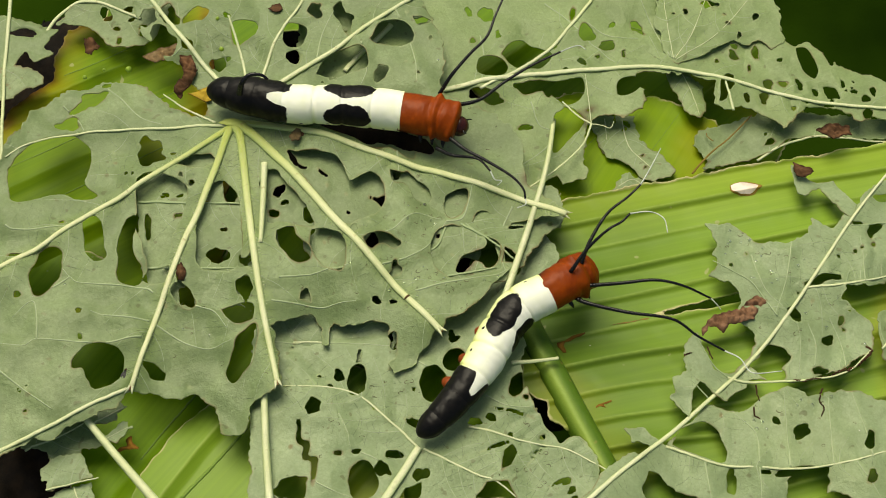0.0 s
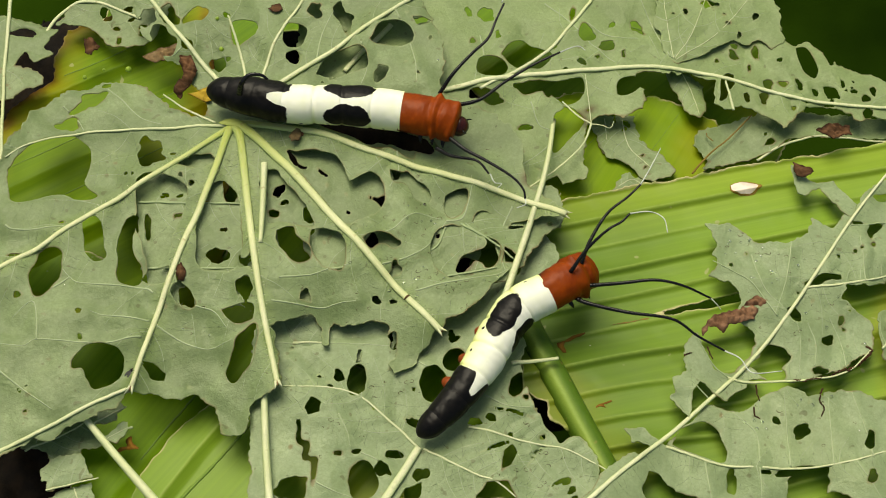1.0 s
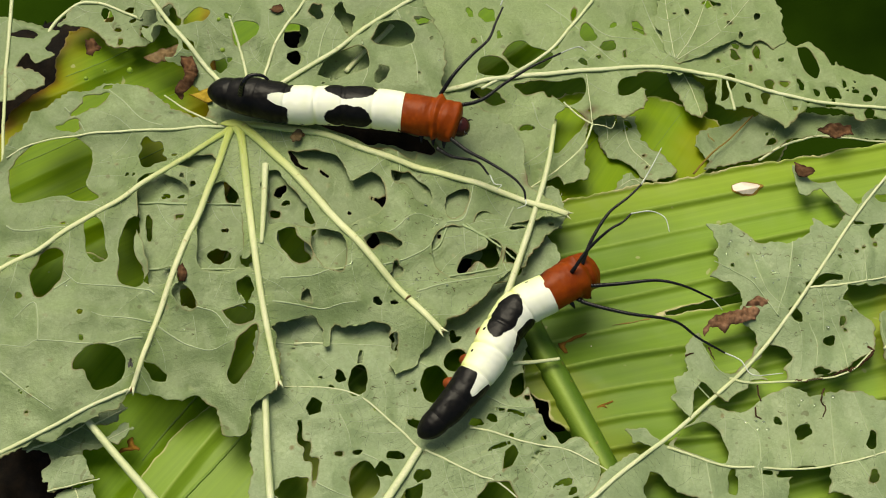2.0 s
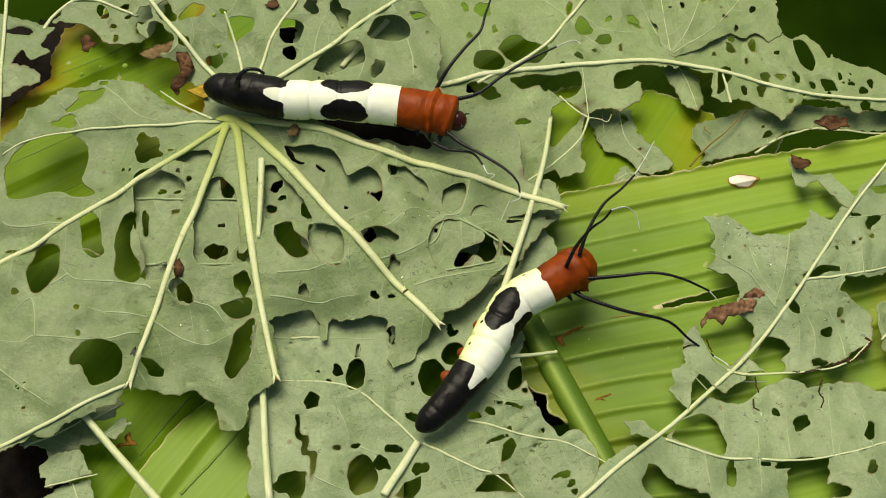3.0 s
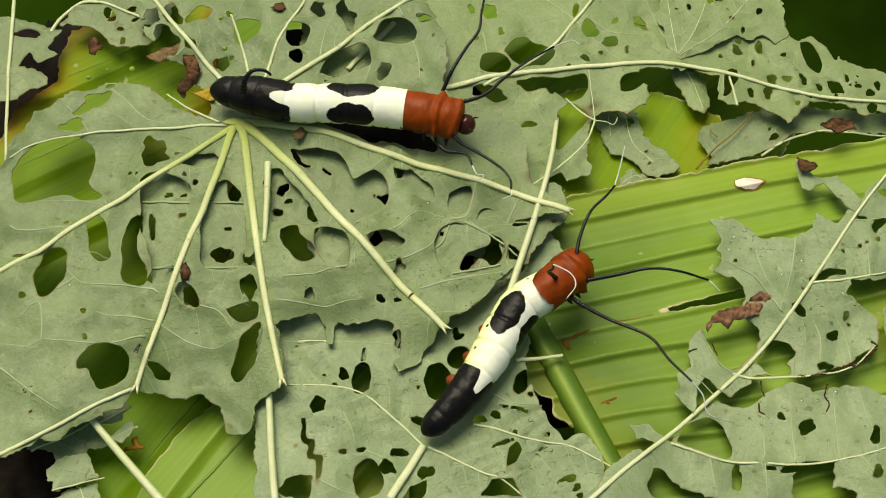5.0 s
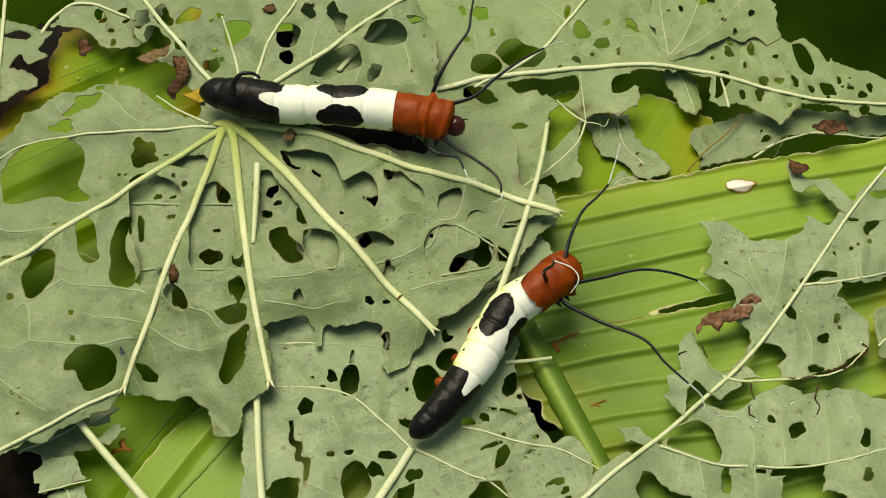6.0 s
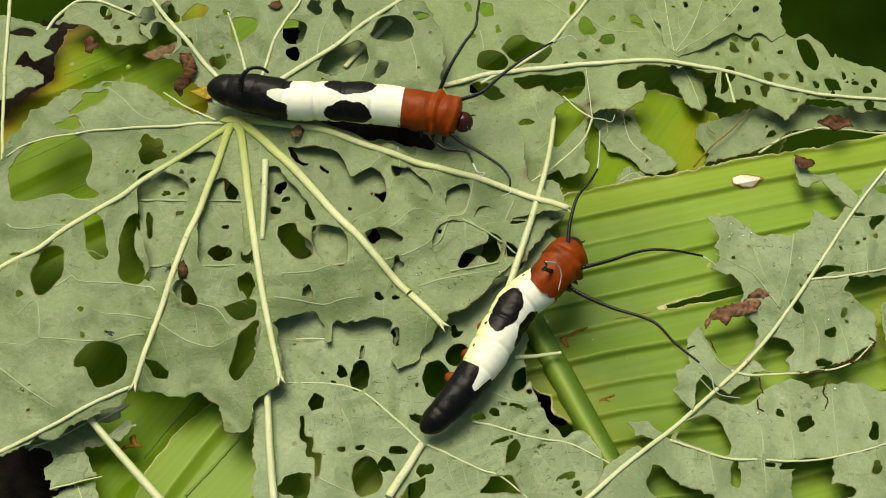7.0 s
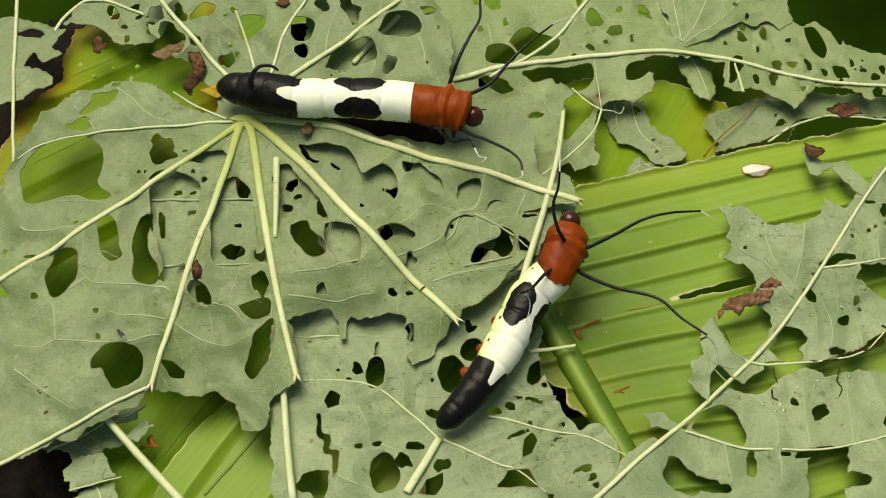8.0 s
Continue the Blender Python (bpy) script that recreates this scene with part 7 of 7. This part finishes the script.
def caterpillars():
    a = caterpillar(
        [(-6.38, 4.52, 0.75), (-5.84, 4.41, 0.82), (-5.06, 4.2, 0.88), (-3.99, 3.96, 0.9), (-2.48, 3.91, 0.9), (-1.07, 3.71, 0.9)], 0.44,
        [(-1.13, 3.71, 0.9), (-0.66, 3.6, 0.92), (-0.14, 3.51, 0.9), (0.42, 3.34, 0.85)], 0.36,
        [([(-0.09, 4.08, 1.2), (0.24, 4.34, 1.7), (0.72, 4.8, 2), (1.16, 5.21, 2.2), (1.38, 5.79, 2.3), (1.6, 6.32, 2.4)], [(1.6, 6.32, 2.4), (1.76, 6.86, 2.4), (1.85, 7.45, 2.4)]),
         ([(0.36, 3.77, 1.1), (0.98, 3.75, 1.4), (1.61, 4.16, 1.6), (2.33, 4.56, 1.8), (3.11, 4.94, 1.9)], [(3.11, 4.94, 1.9), (3.39, 5.08, 1.9), (3.62, 5.14, 1.9), (3.78, 5.01, 1.9)]),
         ([(0.19, 2.85, 0.9), (0.61, 2.41, 1), (1.12, 2.09, 1), (1.78, 1.67, 0.9), (2.08, 1.35, 0.8), (2.14, 1.1, 0.7)], [(2.14, 1.1, 0.7), (2.13, 0.93, 0.7), (1.91, 0.83, 0.7)]),
         ([(-0.18, 2.68, 0.7), (0.24, 2.45, 0.7), (0.91, 2.34, 0.7), (1.25, 2.02, 0.6)], [(1.25, 2.02, 0.6), (1.36, 1.76, 0.6), (1.54, 1.72, 0.6), (1.42, 1.58, 0.6)])],
        [(-5.38, 3.92, 1.42), (-5.27, 3.9, 1.85), (-5.07, 3.99, 2.05), (-4.78, 4.01, 2.05), (-4.58, 3.94, 1.95)],
        "black, cream and rust caterpillar lying over the vein knot", 300, [], 0.55, 0.26)
    b = caterpillar(
        [(-0.62, -5.26, 0.05), (-0.19, -4.93, 0.2), (0.33, -4.37, 0.3), (0.89, -3.59, 0.35), (1.42, -2.65, 0.4), (1.9, -1.99, 0.5), (2.61, -1.61, 0.6)], 0.405,
        [(2.55, -1.64, 0.6), (2.85, -1.47, 0.65), (3.25, -1.19, 0.6), (3.59, -0.77, 0.3)], 0.72,
        [([(3.33, -1.08, 0.7), (3.46, -0.99, 0.95), (3.7, -0.49, 1.3), (4.13, 0.11, 1.6), (4.62, 0.45, 1.8), (4.97, 0.77, 1.9)], [(4.97, 0.77, 1.9), (5.23, 1.23, 1.9), (5.56, 1.88, 1.9)]),
         ([(3.14, -1.26, 0.9), (3.23, -1.26, 1.2), (3.58, -0.91, 1.6), (4.05, -0.62, 2), (4.4, -0.44, 2.1), (4.61, -0.26, 2.2)], [(4.61, -0.26, 2.2), (5.1, -0.21, 2.2), (5.43, -0.4, 2.2), (5.5, -0.81, 2.2)]),
         ([(3.5, -1.4, 0.6), (3.77, -1.48, 0.75), (4.46, -1.5, 0.9), (5.3, -1.47, 1), (6, -1.58, 0.9), (6.71, -1.77, 0.6)], [(6.71, -1.77, 0.6), (6.86, -1.88, 0.5), (6.98, -1.98, 0.4)]),
         ([(3.24, -1.65, 0.5), (3.61, -1.92, 0.62), (4.58, -2.22, 0.7), (5.7, -2.36, 0.6), (6.33, -2.73, 0.4), (7, -3.04, 0.2)], [(7, -3.04, 0.2), (7.37, -3.25, 0.2), (7.64, -3.64, 0.2), (8.38, -3.59, 0.2)])],
        None,
        "black, cream and rust caterpillar stretched up a leaf stalk", 320,
        [(0.33, -1), (0.49, -1), (0.66, -1), (0.84, -1)], 0.52, 0.55)
    return a, b


def fly(label):
    """A small fly, 4 mm long, facing +x."""
    ob = new("fly")
    CM = 0.0052
    ob.empty_display_size = 0.005
    tagged(ob, label, "fly", "small flies")
    for name, x0, x1, r in (("abdomen", -0.22, 0.0, 0.055), ("thorax", -0.03, 0.14, 0.06), ("head", 0.12, 0.21, 0.045)):
        t = np.linspace(0, 1, 9)
        l = np.column_stack([x0 + (x1 - x0) * t, 0 * t, 0.08 + 0 * t])
        v, q = tube(l * CM, r * np.sqrt(np.clip(1 - (2 * t - 1) ** 2, 0.01, 1)) * CM, 10)
        link_mesh(name, v, q, INK if name != "head" else HEAD, ob)
    for sgn in (-1, 1):
        w = [(0.06, 0.02 * sgn, 0.13), (-0.1, 0.11 * sgn, 0.14), (-0.3, 0.12 * sgn, 0.13), (-0.34, 0.05 * sgn, 0.13), (-0.15, 0.0, 0.14)]
        bot = [(x, y, z - 0.004) for x, y, z in w]
        k = len(w)
        q = [tuple(range(k)), tuple(range(2 * k - 1, k - 1, -1))] + [(j, j + k, (j + 1) % k + k, (j + 1) % k) for j in range(k)]
        link_mesh("wing", np.array(w + bot) * CM, q, WING, ob, "clear grey wing", smooth=False)
        for x in (0.0, 0.05, 0.1):
            v, q = tube(np.array([(x, 0.03 * sgn, 0.07), (x + (x - 0.05) * 0.6, 0.1 * sgn, 0.08), (x + (x - 0.05) * 1.4, 0.16 * sgn, 0.0)]) * CM, np.array([.012, .010, .006]) * CM, 5)
            link_mesh("leg", v, q, INK, ob)
    return ob


ground()
shade_backings()
BANANA_AT = banana_right()
banana_low()
banana_back()
main_leaf()
mid_leaf()
low_leaf()
right_leaf()
back_leaf()
fragments()
stalks()
for who, places, k, z in (("palmate_leaf", DEW_MAIN, 501, 0.3), ("palmate_leaf.003", DEW_RIGHT, 502, -0.25)):
    dew("dew", bpy.data.objects[who], places, k, z)
scraps()
ONE, TWO = caterpillars()
FLY_A = fly("small dark fly walking on the big leaf")
FLY_B = fly("small brown fly over the banana leaf")


# ---- what moves ----
SWING = [(0, 0), (3, 0), (3.2, 0), (3.3, 8), (3.4, 46), (3.5, 4), (3.6, 5), (3.7, 14), (3.8, 20), (4, 5), (4.2, 15), (4.3, 16), (4.5, 4), (5, 6), (6, 6), (6.5, 6), (7, 16), (7.2, 12), (7.4, 5), (7.5, 5), (7.8, 7), (8, 31)]
PULL = [(0, 0), (3.2, 0), (3.4, 0.1), (3.5, 0.24), (4, 0.2), (4.5, 0.2), (6, 0.24), (6.5, 0.2), (7, 0.16), (7.5, 0.12), (8, 0.12)]
REACH_ONE = []
REACH_ONE.append((
    [(0, 0.553, 0.734, 0.394), (3, 0.485, 0.863, 0.141), (3.5, 0.403, 0.872, 0.280), (4.5, 0.381, 0.917, 0.121), (6.5, 0.367, 0.912, 0.185), (7.5, 0.356, 0.925, 0.131), (8, 0.310, 0.935, 0.175)],
    [(0, 0.217, 0.976, 0.000)]))
REACH_ONE.append((
    [(0, 0.889, 0.377, 0.258), (3, 0.889, 0.417, 0.189), (3.5, 0.846, 0.377, 0.377), (4.5, 0.836, 0.545, 0.064), (6.5, 0.823, 0.567, 0.037), (7.5, 0.843, 0.511, 0.165), (8, 0.767, 0.628, 0.134)],
    [(0, 0.994, 0.112, 0.000)]))
REACH_ONE.append((
    [(0, 0.741, -0.667, -0.076), (3, 0.704, -0.711, -0.008), (3.5, 0.644, -0.743, 0.181), (4.5, 0.552, -0.793, 0.259), (6.5, 0.562, -0.798, 0.219), (7.5, 0.559, -0.773, 0.301), (8, 0.564, -0.743, 0.359)],
    [(0, -0.636, -0.772, 0.000)]))
REACH_ONE.append((
    [(0, 0.905, -0.421, -0.063), (3, 0.817, -0.556, 0.153), (3.5, 0.735, -0.562, 0.379), (4.5, 0.531, -0.698, 0.481), (6.5, 0.588, -0.703, 0.400), (7.5, 0.544, -0.650, 0.531), (8, 0.432, -0.626, 0.649)],
    [(0, 0.362, -0.932, 0.000)]))
REACH_TWO = []
REACH_TWO.append((
    [(0, 0.596, 0.674, 0.437), (1.7, 0.596, 0.674, 0.437), (3, 0.557, 0.657, 0.508), (3.5, 0.619, 0.737, 0.272), (4, 0.400, 0.236, 0.886), (4.5, 0.446, 0.894, -0.041), (6, 0.493, 0.863, 0.109), (6.5, 0.485, 0.860, 0.160), (7, 0.367, 0.928, 0.059), (7.5, 0.468, 0.856, 0.218), (8, -0.087, 0.154, 0.984)],
    [(0, 0.470, 0.883, 0.000), (1.7, 0.470, 0.883, 0.000), (3, 0.463, 0.878, -0.118), (3.5, 0.211, 0.653, -0.728), (4, 0.184, 0.637, -0.749), (4.5, 0.254, 0.967, -0.029), (6, 0.289, 0.954, 0.084), (6.5, 0.337, 0.937, 0.089), (7, 0.108, 0.993, -0.053), (7.5, 0.263, 0.920, -0.289), (8, 0.060, 0.957, -0.284)]))
REACH_TWO.append((
    [(0, 0.667, 0.454, 0.591), (1.7, 0.667, 0.454, 0.591), (3, 0.445, 0.234, 0.864), (3.5, 0.198, -0.101, 0.975), (4, -0.199, -0.408, 0.891), (4.5, -0.246, -0.419, 0.874), (6, -0.029, -0.348, 0.937), (6.5, 0.028, -0.261, 0.965), (7, -0.201, -0.466, 0.861), (7.5, 0.016, -0.279, 0.960), (8, -0.541, -0.747, 0.387)],
    [(0, 0.851, -0.524, 0.000), (1.7, 0.851, -0.524, 0.000), (3, 0.724, -0.149, -0.673), (3.5, 0.189, -0.097, -0.977), (4, -0.050, -0.983, -0.179), (4.5, 0.215, -0.967, 0.138), (6, 0.305, -0.934, 0.184), (6.5, 0.302, -0.944, 0.134), (7, 0.336, -0.235, -0.912), (7.5, 0.448, -0.888, 0.098), (8, 0.187, -0.261, -0.947)]))
REACH_TWO.append((
    [(0, 0.993, -0.115, 0.000), (1.7, 0.993, -0.115, 0.000), (3, 0.994, -0.111, -0.013), (3.5, 0.987, -0.133, -0.090), (4, 0.979, -0.183, 0.087), (4.5, 0.986, -0.087, 0.141), (6, 0.988, -0.059, 0.143), (6.5, 0.987, -0.076, 0.141), (7, 0.982, -0.003, 0.190), (7.5, 0.985, -0.031, 0.172), (8, 0.959, 0.217, 0.183)],
    [(0, 0.673, -0.541, -0.505), (1.7, 0.673, -0.541, -0.505), (3, 0.644, -0.509, -0.570), (3.5, 0.794, -0.209, -0.571), (4, 0.595, -0.758, -0.267), (4.5, 0.675, -0.702, -0.228), (6, 0.715, -0.665, -0.214), (6.5, 0.713, -0.668, -0.212), (7, 0.794, -0.588, -0.157), (7.5, 0.743, -0.642, -0.191), (8, 0.811, -0.565, -0.152)]))
REACH_TWO.append((
    [(0, 0.936, -0.345, -0.075), (1.7, 0.936, -0.345, -0.075), (3, 0.902, -0.338, -0.270), (3.5, 0.595, -0.787, 0.166), (4, 0.591, -0.800, 0.104), (4.5, 0.648, -0.723, 0.238), (6, 0.746, -0.657, 0.109), (6.5, 0.715, -0.674, 0.189), (7, 0.752, -0.640, 0.156), (7.5, 0.739, -0.655, 0.157), (8, 0.733, -0.634, 0.248)],
    [(0, 0.927, -0.374, 0.000), (1.7, 0.927, -0.374, 0.000), (3, 0.875, -0.484, -0.024), (3.5, 0.018, -0.916, 0.401), (4, 0.054, -0.904, 0.424), (4.5, 0.652, -0.527, -0.545), (6, 0.780, -0.370, -0.505), (6.5, 0.805, -0.549, -0.223), (7, 0.719, -0.363, -0.592), (7.5, 0.681, -0.713, -0.169), (8, 0.584, -0.260, -0.769)]))
FLY_A_WAY = [(0, -7.78, -3.77, 75), (1, -7.65, -3.75, 60), (1.7, -7.74, -3.57, 100), (2.8, -7.52, -3.27, 75), (3.5, -7.67, -3.3, 95), (4, -7.67, -3.32, 100), (4.5, -7.65, -3.07, 70), (5.8, -7.63, -3.12, 90), (6, -7.74, -3.12, 115), (6.5, -7.77, -3.11, 170), (7, -8.37, -2.72, 155), (7.5, -8.45, -2.7, 120), (8, -8.47, -2.69, 130)]
FLY_B_WAY = [(0, 11.73, -9.30, 0.50), (2.9, 11.67, -9.51, 0.50), (3.2, 7.13, -6.85, 2.00), (3.4, 4.77, -3.94, 1.50), (3.5, 4.51, -3.00, 1.00), (3.6, 3.56, -2.50, 0.50), (3.8, 3.33, -2.47, 0.00), (4.1, 3.93, -4.54, 2.50), (4.5, 8.46, -9.16, 3.00), (4.7, 10.65, -10.62, 3.00), (8, 10.23, -10.91, 3.00)]


def swing_at(t):
    """The sideways turn of the second caterpillar's thorax, in degrees."""
    return float(np.interp(t, [a for a, b in SWING], [b for a, b in SWING]))


def reach_rows(part, rows, turn):
    """Rows of a tentacle that points in world directions while its thorax has the turn given at each time."""
    tentacle, thread, rest, rest_thread = part
    base, out_a, out_b = tentacle.location.copy(), [], []
    ta, tb = rows
    for t in sorted({r[0] for r in ta} | {r[0] for r in tb} | ({s[0] for s in SWING} if turn else set())):
        back = turn(t).to_3x3().inverted() if turn else Matrix.Identity(3)
        way = [Vector([float(np.interp(t, [r[0] for r in q], [r[k] for r in q])) for k in (1, 2, 3)]).normalized() for q in (ta, tb)]
        if turn and 3.2 < t < 3.5:
            # in the quick turn the tentacles swing along stiffly
            still = turn(3.2).to_3x3().inverted()
            first = [Vector([float(np.interp(3.2, [r[0] for r in q], [r[k] for r in q])) for k in (1, 2, 3)]).normalized() for q in (ta, tb)]
            way, back = first, still
        qa = rest.normalized().rotation_difference(back @ way[0])
        qb = rest_thread.normalized().rotation_difference(back @ way[1])
        out_a.append((t, Matrix.Translation(base) @ qa.to_matrix().to_4x4()))
        out_b.append((t, Matrix.Translation(base + qa @ rest) @ qb.to_matrix().to_4x4()))
    for obj, r in ((tentacle, out_a), (thread, out_b)):
        walk(obj, r if r[-1][0] == 8.0 else r + [(8.0, r[-1][1])])


def turn_two(t):
    """The turn of the second caterpillar's thorax: sideways, and lifted with it."""
    a = swing_at(t)
    ax = TWO["axis"]
    lift = Matrix.Rotation(radians(-0.45 * a), 4, Vector((-ax.y, ax.x, 0)))
    return Matrix.Rotation(radians(a), 4, "Z") @ lift


def motions():
    # second caterpillar: the two front segments and the thorax turn in a chain
    b5, b6, th = TWO["bodies"][5], TWO["bodies"][6], TWO["thorax"]
    p5, p6, pn = b5.location.copy(), b6.location.copy(), th.location.copy()
    r5, r6, rt = [], [], []
    for t in sorted({r[0] for r in SWING} | {r[0] for r in PULL}):
        a = swing_at(t)
        m5 = Matrix.Translation(p5) @ Matrix.Rotation(radians(0.2 * a), 4, "Z")
        at6 = m5 @ (p6 - p5)
        m6 = Matrix.Translation(at6) @ Matrix.Rotation(radians(0.5 * a), 4, "Z")
        atn = m6 @ (pn - p6)
        r5.append((t, m5))
        r6.append((t, m6))
        back = Matrix.Rotation(radians(a), 3, "Z") @ TWO["axis"] * float(np.interp(t, [r[0] for r in PULL], [r[1] for r in PULL])) * CM
        rt.append((t, Matrix.Translation(atn - back) @ turn_two(t)))
    walk(b5, r5)
    walk(b6, r6)
    walk(th, rt)
    for part, rows in zip(TWO["tentacles"], REACH_TWO):
        reach_rows(part, rows, turn_two)
    # first caterpillar: tentacles, tail filament and head
    for part, rows in zip(ONE["tentacles"], REACH_ONE):
        reach_rows(part, rows, None)
    h = ONE["hair"].location.copy()
    walk(ONE["hair"], [(t, Matrix.Translation(h) @ Matrix.Rotation(radians(-a), 4, "X")) for t, a in ((0, 7), (2.8, 9), (3.2, 15), (3.6, 26), (5.0, 24), (6.5, 12), (7.0, 24), (8.0, 28))])
    h, ax = ONE["head"].location.copy(), ONE["axis"]
    walk(ONE["head"], [(t, Matrix.Translation(h + ax * d * CM)) for t, d in ((0, 0), (3.0, 0.02), (3.6, 0.06), (4.5, 0.10), (6.5, 0.09), (8.0, 0.11))])
    h, ax = TWO["head"].location.copy(), TWO["axis"]
    out = ax + Vector((0, 0, 0.35))
    walk(TWO["head"], [(t, Matrix.Translation(h + out * d * CM)) for t, d in (
        (0, 0), (3.2, 0), (3.4, 0.3), (3.5, 0.06), (3.8, 0.26), (4.0, 0.2), (4.3, 0.26), (4.5, 0.17), (6.0, 0.1), (6.5, 0.04), (7.0, 0.2), (7.5, 0.08), (7.8, 0.12), (8.0, 0.34))])
    # flies
    rows = []
    for t, x, y, turn in FLY_A_WAY:
        rows.append((t, pose(x * CM, y * CM, 0.46 * CM, 0, 0, turn)))
    walk(FLY_A, rows)
    walk(FLY_B, [(t, pose(x * CM, y * CM, z * CM, 0, 0, 130 + 15 * k)) for k, (t, x, y, z) in enumerate(FLY_B_WAY)])


motions()
